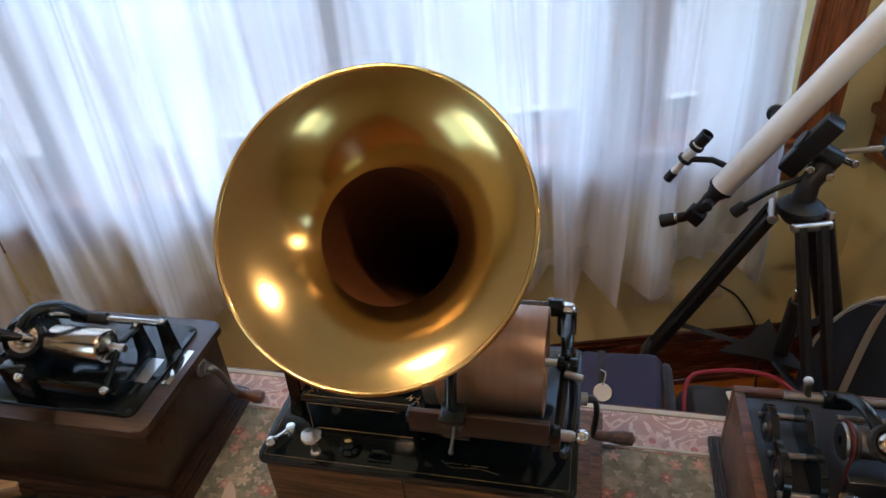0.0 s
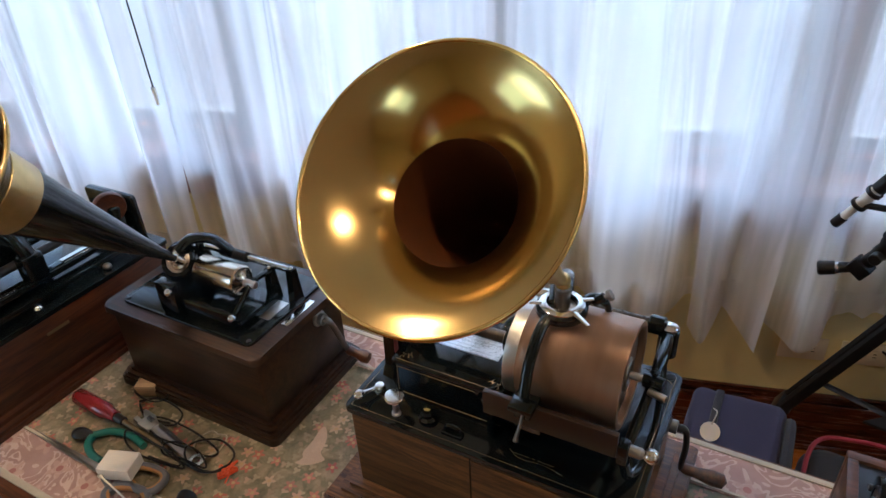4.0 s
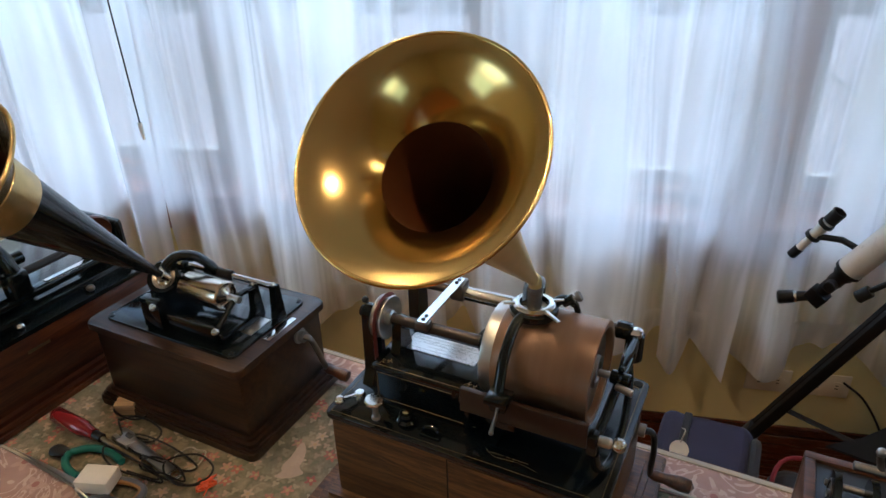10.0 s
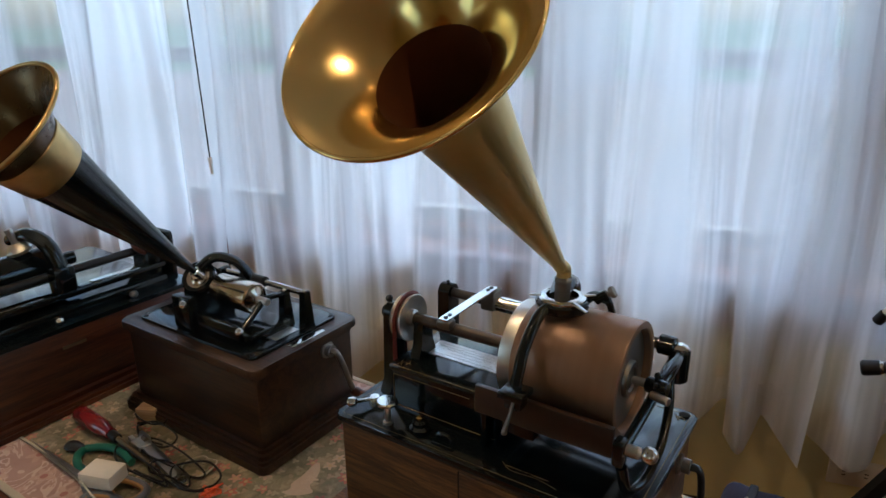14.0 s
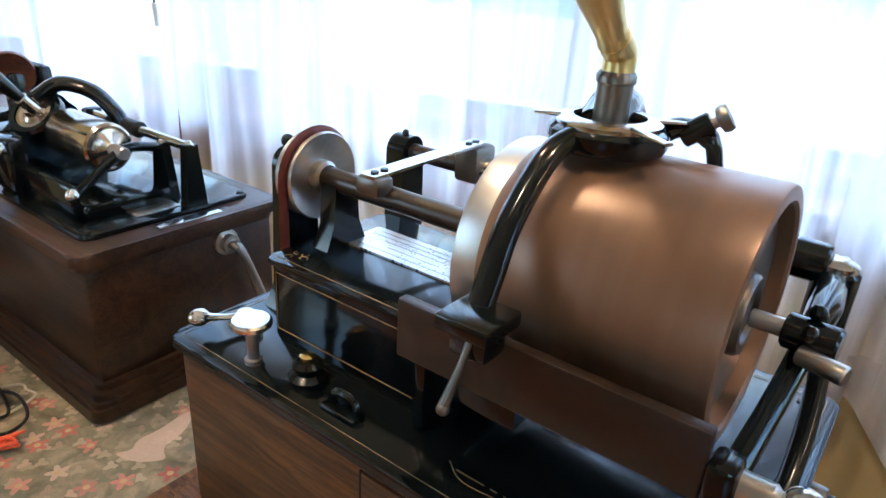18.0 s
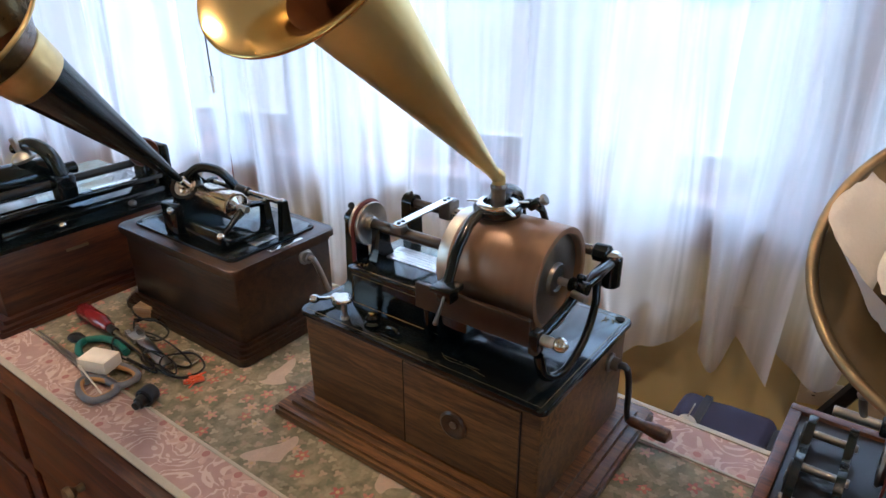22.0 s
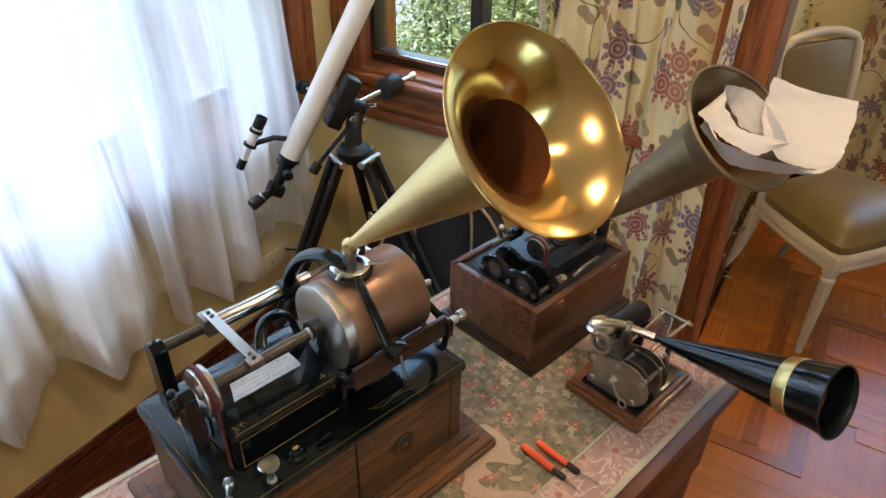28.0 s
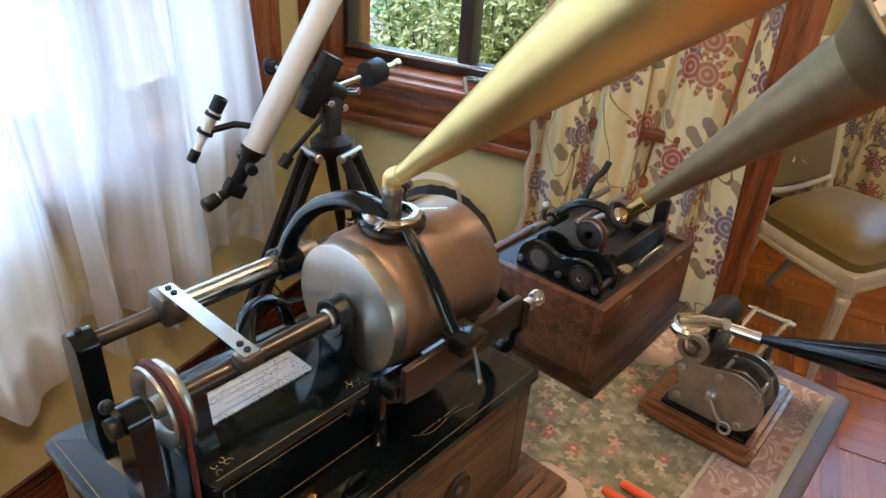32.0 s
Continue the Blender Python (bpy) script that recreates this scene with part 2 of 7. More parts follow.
# one even dark red-brown for the inner skin of each horn's cone
throat = plain("dark_red_throat", (0.090, 0.032, 0.010), 0.62, 0.0, 0.12, 20, 0.01, 0, 0.05, 0.12)
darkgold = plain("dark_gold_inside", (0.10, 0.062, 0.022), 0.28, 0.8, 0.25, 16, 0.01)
dark_hole = plain("dark_opening", (0.006, 0.005, 0.004), 0.9, 0, 0.2, 30, 0.0)


def fabric(name, colour, weave=900.0, vary=0.2, rough=0.85, sheen=0.06):
    m, n, l, bs = nodes_of(name)
    vec = coords(n, l, 1.0)
    a, b = noise_tex(n, l, vec, weave, 2), noise_tex(n, l, vec, 9, 4)
    f = maths(n, l, "ADD", maths(n, l, "MULTIPLY", a, 0.4), maths(n, l, "MULTIPLY", b, 0.6))
    l.new(ramp(n, l, f, [(0.3, [c * (1 - vary) for c in colour]), (0.7, [min(1, c * (1 + vary)) for c in colour])]), bs.inputs["Base Color"])
    bs.inputs["Roughness"].default_value, bs.inputs["Sheen Weight"].default_value = rough, sheen
    bump(n, l, bs, a, 0.25, 0.001)
    return m


purple = fabric("purple_nylon", (0.015, 0.012, 0.036))
navy = fabric("navy_canvas", (0.012, 0.018, 0.035))
blackcloth = fabric("black_cloth", (0.012, 0.011, 0.012))
webbing = fabric("cream_webbing", (0.42, 0.38, 0.30))
redpipe = fabric("red_piping", (0.22, 0.012, 0.02))
silk = fabric("olive_gold_silk", (0.165, 0.112, 0.026), 300, 0.14, 0.40, 0.08)
papertowel = fabric("white_paper_towel", (0.58, 0.57, 0.59), 500, 0.05)
fringe = fabric("braided_fringe", (0.45, 0.38, 0.30), 300, 0.4)


def sheer_material():
    m, n, l, bs = nodes_of("sheer_curtain")
    out = n["Material Output"]
    vec = coords(n, l, 1.0)
    weave = noise_tex(n, l, vec, 1400, 2)
    cloud = maths(n, l, "ADD", maths(n, l, "MULTIPLY", noise_tex(n, l, coords(n, l, (9.0, 9.0, 0.22)), 1.0, 3, 0.5, 0.3), 0.9), maths(n, l, "MULTIPLY", noise_tex(n, l, coords(n, l, (55.0, 55.0, 0.5)), 1.0, 3), 0.1))
    dif, tra, see = n.new("ShaderNodeBsdfDiffuse"), n.new("ShaderNodeBsdfTranslucent"), n.new("ShaderNodeBsdfTransparent")
    for s in (dif, tra):
        s.inputs["Color"].default_value = (0.84, 0.83, 0.85, 1)
    a, b = n.new("ShaderNodeMixShader"), n.new("ShaderNodeMixShader")
    a.inputs[0].default_value = 0.72
    l.new(dif.outputs[0], a.inputs[1])
    l.new(tra.outputs[0], a.inputs[2])
    f = maths(n, l, "ADD", maths(n, l, "MULTIPLY", cloud, 0.55), maths(n, l, "MULTIPLY", weave, 0.12))
    r = n.new("ShaderNodeMapRange")
    r.inputs[1].default_value, r.inputs[2].default_value = 0.300, 0.37
    r.inputs[3].default_value, r.inputs[4].default_value = 0.48, 0.96
    l.new(f, r.inputs[0])
    l.new(r.outputs[0], b.inputs[0])
    l.new(see.outputs[0], b.inputs[1])
    l.new(a.outputs[0], b.inputs[2])
    l.new(b.outputs[0], out.inputs[0])
    return m


sheer = sheer_material()


def glass_material():
    m, n, l, bs = nodes_of("window_glass")
    bs.inputs["Base Color"].default_value = (1, 1, 1, 1)
    bs.inputs["Transmission Weight"].default_value, bs.inputs["Roughness"].default_value, bs.inputs["IOR"].default_value = 1.0, 0.0, 1.02
    return m


glass = glass_material()


def flowers(n, l, vec, scale, size, rnd=1.0, petals=5.0):
    """Flower shapes in Voronoi cells: a mask and a random colour value for each flower."""
    v = n.new("ShaderNodeTexVoronoi")
    v.inputs["Scale"].default_value, v.inputs["Randomness"].default_value = scale, rnd
    v.voronoi_dimensions = "2D"
    l.new(vec, v.inputs["Vector"])
    sub = n.new("ShaderNodeVectorMath")
    sub.operation = "SUBTRACT"
    mul = n.new("ShaderNodeVectorMath")
    mul.operation = "SCALE"
    mul.inputs[3].default_value = scale
    l.new(vec, mul.inputs[0])
    pos = n.new("ShaderNodeVectorMath")
    pos.operation = "SCALE"
    pos.inputs[3].default_value = scale
    l.new(v.outputs["Position"], pos.inputs[0])
    l.new(mul.outputs[0], sub.inputs[0])
    l.new(pos.outputs[0], sub.inputs[1])
    sx = n.new("ShaderNodeSeparateXYZ")
    l.new(sub.outputs[0], sx.inputs[0])
    ang = maths(n, l, "ARCTAN2", sx.outputs[1], sx.outputs[0])
    lobes = maths(n, l, "ADD", maths(n, l, "MULTIPLY", maths(n, l, "SINE", maths(n, l, "MULTIPLY", ang, petals)), 0.32), 0.85)
    edge = maths(n, l, "MULTIPLY", lobes, size)
    mask = maths(n, l, "LESS_THAN", v.outputs["Distance"], edge)
    core = maths(n, l, "LESS_THAN", v.outputs["Distance"], size * 0.32)
    sc = n.new("ShaderNodeSeparateColor")
    l.new(v.outputs["Color"], sc.inputs[0])
    return mask, core, sc.outputs[0], sc.outputs[1], v.outputs["Distance"]


def tapestry_material():
    """Field of small flowers with pale beasts."""
    m, n, l, bs = nodes_of("flower_tapestry")
    vec = coords(n, l, 1.0)
    base = ramp(n, l, noise_tex(n, l, vec, 38, 5, 0.6, 0.5), [(0.3, (0.10, 0.095, 0.055)), (0.5, (0.21, 0.19, 0.12)), (0.68, (0.36, 0.31, 0.21))])
    m1, c1, r1, g1, _ = flowers(n, l, vec, 62, 0.36, 0.9, 3.0)
    leaf = ramp(n, l, r1, [(0.0, (0.13, 0.14, 0.08)), (0.4, (0.42, 0.36, 0.25)), (0.7, (0.17, 0.16, 0.10)), (1.0, (0.45, 0.33, 0.24))])
    col = mixc(n, l, m1, base, leaf)
    m2, c2, r2, g2, _ = flowers(n, l, vec, 33, 0.30, 1.0, 5.0)
    petal = ramp(n, l, r2, [(0.0, (0.42, 0.12, 0.09)), (0.35, (0.50, 0.22, 0.17)), (0.6, (0.52, 0.44, 0.32)), (0.85, (0.36, 0.10, 0.09))])
    sel = maths(n, l, "MULTIPLY", m2, maths(n, l, "GREATER_THAN", g2, 0.45))
    col = mixc(n, l, sel, col, petal)
    col = mixc(n, l, maths(n, l, "MULTIPLY", c2, sel), col, (0.50, 0.36, 0.18))
    patch = noise_tex(n, l, vec, 7.5, 2, 0.4, 0.6)
    pm = maths(n, l, "GREATER_THAN", patch, 0.65)
    col = mixc(n, l, maths(n, l, "MULTIPLY", pm, 0.85), col, (0.55, 0.42, 0.33))
    l.new(mixc(n, l, maths(n, l, "MULTIPLY", noise_tex(n, l, vec, 900, 2), 0.5), col, (0.10, 0.085, 0.06)), bs.inputs["Base Color"])
    bs.inputs["Roughness"].default_value = 0.9
    bump(n, l, bs, noise_tex(n, l, vec, 1500, 2), 0.4, 0.001)
    return m


def border_material():
    """Pink border with pale scrolls."""
    m, n, l, bs = nodes_of("pink_scroll_border")
    vec = coords(n, l, 1.0)
    warp = noise_tex(n, l, vec, 16, 2, 0.5, 1.6)
    bands = maths(n, l, "SINE", maths(n, l, "MULTIPLY", warp, 42))
    line = maths(n, l, "GREATER_THAN", bands, 0.55)
    m1, c1, r1, g1, _ = flowers(n, l, vec, 17, 0.30, 0.6, 5.0)
    pale = (0.64, 0.51, 0.45)
    col = ramp(n, l, noise_tex(n, l, vec, 30, 3), [(0.3, (0.36, 0.235, 0.21)), (0.7, (0.44, 0.30, 0.27))])
    col = mixc(n, l, maths(n, l, "MULTIPLY", line, 0.8), col, pale)
    col = mixc(n, l, maths(n, l, "MULTIPLY", m1, 0.75), col, (0.52, 0.37, 0.31))
    col = mixc(n, l, c1, col, (0.36, 0.16, 0.15))
    l.new(mixc(n, l, maths(n, l, "MULTIPLY", noise_tex(n, l, vec, 900, 2), 0.3), col, (0.20, 0.13, 0.11)), bs.inputs["Base Color"])
    bs.inputs["Roughness"].default_value = 0.9
    bump(n, l, bs, noise_tex(n, l, vec, 1500, 2), 0.4, 0.001)
    return m


def chintz_material():
    """Cream curtain with big red, blue and brown flowers and green leaves."""
    m, n, l, bs = nodes_of("floral_chintz")
    vec = coords(n, l, 1.0, "UV")
    cream = ramp(n, l, noise_tex(n, l, vec, 6, 3), [(0.3, (0.52, 0.43, 0.22)), (0.7, (0.62, 0.54, 0.32))])
    vine = noise_tex(n, l, vec, 5.5, 1, 0.4, 0.7)
    vl = maths(n, l, "LESS_THAN", maths(n, l, "ABSOLUTE", maths(n, l, "SUBTRACT", vine, 0.5)), 0.006)
    col = mixc(n, l, vl, cream, (0.14, 0.13, 0.07))
    m1, c1, r1, g1, d1 = flowers(n, l, vec, 16, 0.36, 1.0, 2.0)
    leaf = ramp(n, l, r1, [(0.0, (0.16, 0.16, 0.10)), (0.5, (0.30, 0.20, 0.11)), (1.0, (0.15, 0.14, 0.18))])
    col = mixc(n, l, maths(n, l, "MULTIPLY", m1, maths(n, l, "GREATER_THAN", g1, 0.36)), col, leaf)
    m2, c2, r2, g2, d2 = flowers(n, l, vec, 7.4, 0.34, 0.9, 9.0)
    rings = maths(n, l, "SINE", maths(n, l, "MULTIPLY", d2, 70))
    petal = ramp(n, l, r2, [(0.0, (0.25, 0.075, 0.06)), (0.35, (0.14, 0.05, 0.075)), (0.55, (0.13, 0.115, 0.18)), (0.8, (0.29, 0.115, 0.06))])
    petal = mixc(n, l, maths(n, l, "MULTIPLY", maths(n, l, "GREATER_THAN", rings, 0.35), 0.6), petal, (0.48, 0.33, 0.20))
    col = mixc(n, l, maths(n, l, "MULTIPLY", m2, maths(n, l, "GREATER_THAN", g2, 0.2)), col, petal)
    l.new(col, bs.inputs["Base Color"])
    bs.inputs["Roughness"].default_value, bs.inputs["Sheen Weight"].default_value = 0.8, 0.2
    bump(n, l, bs, noise_tex(n, l, vec, 900, 2), 0.2, 0.001)
    return m


def ground_material(name, stops, scale, fine=120.0, bmp=0.6):
    m, n, l, bs = nodes_of(name)
    vec = coords(n, l, 1.0)
    f = maths(n, l, "ADD", maths(n, l, "MULTIPLY", noise_tex(n, l, vec, scale, 4), 0.5), maths(n, l, "MULTIPLY", noise_tex(n, l, vec, fine, 5), 0.5))
    l.new(ramp(n, l, f, stops), bs.inputs["Base Color"])
    bs.inputs["Roughness"].default_value = 0.95
    bump(n, l, bs, f, bmp, 0.02)
    return m


tapestry, border, chintz = tapestry_material(), border_material(), chintz_material()
lawn = ground_material("grass", [(0.35, (0.030, 0.055, 0.014)), (0.65, (0.075, 0.115, 0.030))], 2.0)
tarmac = ground_material("driveway_tarmac", [(0.35, (0.13, 0.10, 0.085)), (0.65, (0.21, 0.165, 0.145))], 1.2, 60, 0.3)
kerbstone = ground_material("kerb_concrete", [(0.35, (0.45, 0.42, 0.38)), (0.65, (0.6, 0.57, 0.52))], 3.0)


def leaf_material():
    m, n, l, bs = nodes_of("shrub_leaves")
    g = n.new("ShaderNodeNewGeometry")
    l.new(ramp(n, l, g.outputs["Random Per Island"], [(0.0, (0.12, 0.15, 0.035)), (0.5, (0.32, 0.33, 0.10)), (0.85, (0.48, 0.46, 0.20)), (1.0, (0.52, 0.43, 0.24))]), bs.inputs["Base Color"])
    bs.inputs["Roughness"].default_value = 0.5
    return m


leafmat = leaf_material()
bark = plain("bark", (0.07, 0.05, 0.035), 0.9, 0, 0.3, 30, 0.4)


def lamp_material(name, colour, power):
    m, n, l, bs = nodes_of(name)
    bs.inputs["Emission Color"].default_value, bs.inputs["Emission Strength"].default_value = (*colour, 1), power
    return m


bulb = lamp_material("warm_lamp_glow", (1.0, 0.60, 0.30), 2150)


def nameplate_material():
    """Worn nickel plate with lines of engraving too fine to read."""
    m, n, l, bs = nodes_of("engraved_plate")
    vec = coords(n, l, 1.0)
    spots = noise_tex(n, l, coords(n, l, (420, 900, 1)), 1.0, 2)
    wear = noise_tex(n, l, vec, 45, 4)
    dark = maths(n, l, "MULTIPLY", maths(n, l, "GREATER_THAN", spots, 0.61), maths(n, l, "GREATER_THAN", wear, 0.42))
    l.new(mixc(n, l, dark, (0.74, 0.73, 0.71), (0.16, 0.15, 0.13)), bs.inputs["Base Color"])
    bs.inputs["Metallic"].default_value, bs.inputs["Roughness"].default_value = 0.75, 0.3
    bump(n, l, bs, spots, 0.3, 0.0005)
    return m


engraved = nameplate_material()

# ---- mesh helpers ----


def thing(name, label, category, m=None, group="", kind=""):
    ob = new(name)
    if m is not None:
        ob.matrix_world = m
    return tagged(ob, label, category, group, kind)


def finish(name, bm, material, smooth=True, sharp=38.0):
    bmesh.ops.recalc_face_normals(bm, faces=bm.faces)
    me = bpy.data.meshes.new(name)
    bm.to_mesh(me)
    bm.free()
    me.materials.append(material)
    if smooth:
        me.polygons.foreach_set("use_smooth", [True] * len(me.polygons))
        me.set_sharp_from_angle(angle=radians(sharp))
    return me


def part(name, bm, material, parent=None, label="", m=None, smooth=True):
    ob = new(name, finish(name, bm, material, smooth))
    if parent is not None:
        ob.parent = parent
    if m is not None:
        ob.matrix_basis = m
    if label:
        ob["label"] = label
    return ob


def solo(name, bm, material, label, category, m=None, group="", kind="", smooth=True):
    ob = new(name, finish(name, bm, material, smooth))
    if m is not None:
        ob.matrix_world = m
    return tagged(ob, label, category, group, kind)


def B():
    return bmesh.new()


def box(bm, x0, x1, y0, y1, z0, z1, r=0.0, seg=2, m=None, sides=False):
    """A block with rounded edges (sides: the upright ones only)."""
    made = bmesh.ops.create_cube(bm, size=1.0)["verts"]
    mm = Matrix.Translation(((x0 + x1) / 2, (y0 + y1) / 2, (z0 + z1) / 2)) @ Matrix.Diagonal((x1 - x0, y1 - y0, z1 - z0, 1))
    for v in made:
        v.co = mm @ v.co
    if r > 0:
        es = {e for v in made for e in v.link_edges}
        if sides:
            es = {e for e in es if abs(e.verts[0].co.z - e.verts[1].co.z) > abs(z1 - z0) * 0.9}
        r2 = min(r, 0.49 * min(abs(x1 - x0), abs(y1 - y0), abs(z1 - z0) if not sides else 9))
        res = bmesh.ops.bevel(bm, geom=list(es), offset=r2, segments=seg, affect="EDGES", profile=0.5)
        made = list({v for f in res["faces"] for v in f.verts} | {v for v in made if v.is_valid})
    if m is not None:
        todo, seen = list(made), set(made)
        while todo:
            v = todo.pop()
            for e in v.link_edges:
                o = e.other_vert(v)
                if o not in seen:
                    seen.add(o)
                    todo.append(o)
        for v in seen:
            v.co = m @ v.co
    return bm


def basis(axis):
    a = Vector(axis).normalized()
    u = a.cross(Vector((0, 0, 1)) if abs(a.z) < 0.9 else Vector((1, 0, 0))).normalized()
    return a, u, a.cross(u).normalized()


def lathe(bm, prof, at=(0, 0, 0), axis=(0, 0, 1), seg=32, close=False):
    """Turns a profile of (radius, height) about an axis; radius 0 closes an end."""
    a, u, w = basis(axis)
    at = Vector(at)
    rings = []
    for r, h in prof:
        if r < 1e-6:
            rings.append([bm.verts.new(at + a * h)])
        else:
            rings.append([bm.verts.new(at + a * h + (u * math.cos(2 * math.pi * i / seg) + w * math.sin(2 * math.pi * i / seg)) * r) for i in range(seg)])
    pairs = list(zip(rings, rings[1:])) + ([(rings[-1], rings[0])] if close else [])
    for p, q in pairs:
        for i in range(seg):
            j = (i + 1) % seg
            if len(p) == 1 and len(q) == 1:
                continue
            if len(p) == 1:
                bm.faces.new((p[0], q[i], q[j]))
            elif len(q) == 1:
                bm.faces.new((p[i], p[j], q[0]))
            else:
                bm.faces.new((p[i], p[j], q[j], q[i]))
    return bm


def rod(bm, p0, p1, r0, r1=None, seg=20, ease=0.0):
    """A round bar from p0 to p1, with eased ends."""
    p0, p1 = Vector(p0), Vector(p1)
    r1 = r0 if r1 is None else r1
    h = (p1 - p0).length
    e = ease or min(r0, r1, h / 2) * 0.15
    return lathe(bm, [(0, 0), (r0 - e, 0), (r0, e), (r1, h - e), (r1 - e, h), (0, h)], p0, p1 - p0, seg)


def ball(bm, at, r, seg=20, rings=12, squash=(1, 1, 1)):
    res = bmesh.ops.create_uvsphere(bm, u_segments=seg, v_segments=rings, radius=r)
    for v in res["verts"]:
        v.co = Vector([c * s for c, s in zip(v.co, squash)]) + Vector(at)
    return bm


def sweep(bm, pts, r, seg=10, flat=None, closed=False, caps=True):
    """A bar of round section (or flat=(w, t) oval section) along points; r may be a list."""
    pts = [Vector(p) for p in pts]
    n = len(pts)
    rs = r if isinstance(r, (list, tuple)) else [r] * n
    rings, up = [], None
    for i, p in enumerate(pts):
        if closed:
            d = pts[(i + 1) % n] - pts[i - 1]
        else:
            d = pts[min(i + 1, n - 1)] - pts[max(i - 1, 0)]
        d.normalize()
        if up is None:
            up = Vector((0, 0, 1)) if abs(d.z) < 0.9 else Vector((1, 0, 0))
        s = d.cross(up).normalized()
        up = s.cross(d).normalized()
        ku, kv = (rs[i], rs[i]) if flat is None else (flat[0] * rs[i], flat[1] * rs[i])
        rings.append([bm.verts.new(p + s * math.cos(2 * math.pi * k / seg) * ku + up * math.sin(2 * math.pi * k / seg) * kv) for k in range(seg)])
    for p, q in list(zip(rings, rings[1:])) + ([(rings[-1], rings[0])] if closed else []):
        for k in range(seg):
            j = (k + 1) % seg
            bm.faces.new((p[k], p[j], q[j], q[k]))
    if caps and not closed:
        bm.faces.new(rings[0][::-1])
        bm.faces.new(rings[-1])
    return bm


def arc(c, r, a0, a1, n, u=(0, 1, 0), v=(0, 0, 1)):
    c, u, v = Vector(c), Vector(u), Vector(v)
    return [c + u * r * math.cos(radians(a0 + (a1 - a0) * i / (n - 1))) + v * r * math.sin(radians(a0 + (a1 - a0) * i / (n - 1))) for i in range(n)]


def smooth_path(pts, n=6):
    """Catmull-Rom points through the given ones."""
    p = [Vector(q) for q in pts]
    p = [p[0] * 2 - p[1], *p, p[-1] * 2 - p[-2]]
    out = []
    for i in range(1, len(p) - 2):
        a, b, c, d = p[i - 1 : i + 3]
        for k in range(n):
            t = k / n
            out.append(0.5 * ((2 * b) + (c - a) * t + (2 * a - 5 * b + 4 * c - d) * t * t + (3 * b - a - 3 * c + d) * t ** 3))
    return out + [p[-2]]


def slab(bm, outline, z0, z1, m=None, r=0.0):
    """A plate from an outline in its own x-y plane."""
    lo = [bm.verts.new((x, y, z0)) for x, y in outline]
    hi = [bm.verts.new((x, y, z1)) for x, y in outline]
    bm.faces.new(lo[::-1])
    top = bm.faces.new(hi)
    n = len(lo)
    for i in range(n):
        bm.faces.new((lo[i], lo[(i + 1) % n], hi[(i + 1) % n], hi[i]))
    if r:
        bmesh.ops.bevel(bm, geom=list(top.edges), offset=r, segments=2, affect="EDGES", profile=0.5)
    if m is not None:
        for v in bm.verts:
            v.co = m @ v.co
    return bm


def rounded(x0, x1, y0, y1, r, n=5):
    pts = []
    for cx, cy, a in ((x1 - r, y1 - r, 0), (x0 + r, y1 - r, 90), (x0 + r, y0 + r, 180), (x1 - r, y0 + r, 270)):
        for k in range(n + 1):
            t = radians(a + 90 * k / n)
            pts.append((cx + r * math.cos(t), cy + r * math.sin(t)))
    return pts


def plinth(bm, x0, x1, y0, y1, steps, r=0.006):
    """Mouldings: stacked slabs of (outset, z0, z1)."""
    for o, z0, z1 in steps:
        slab(bm, rounded(x0 - o, x1 + o, y0 - o, y1 + o, max(r, 0.002)), z0, z1)
    return bm

# ---- the room: bay with a wide window, side wall with a window, room beyond ----
WY, GY, WX, GX = 0.96, 1.10, 1.40, 1.49      # faces and glass planes of the two window walls (room axes)
CEIL = 2.55


def structure(name, bm, material, label="", smooth=False):
    return solo(name, bm, material, label, "", ROOM, kind="structure", smooth=smooth)


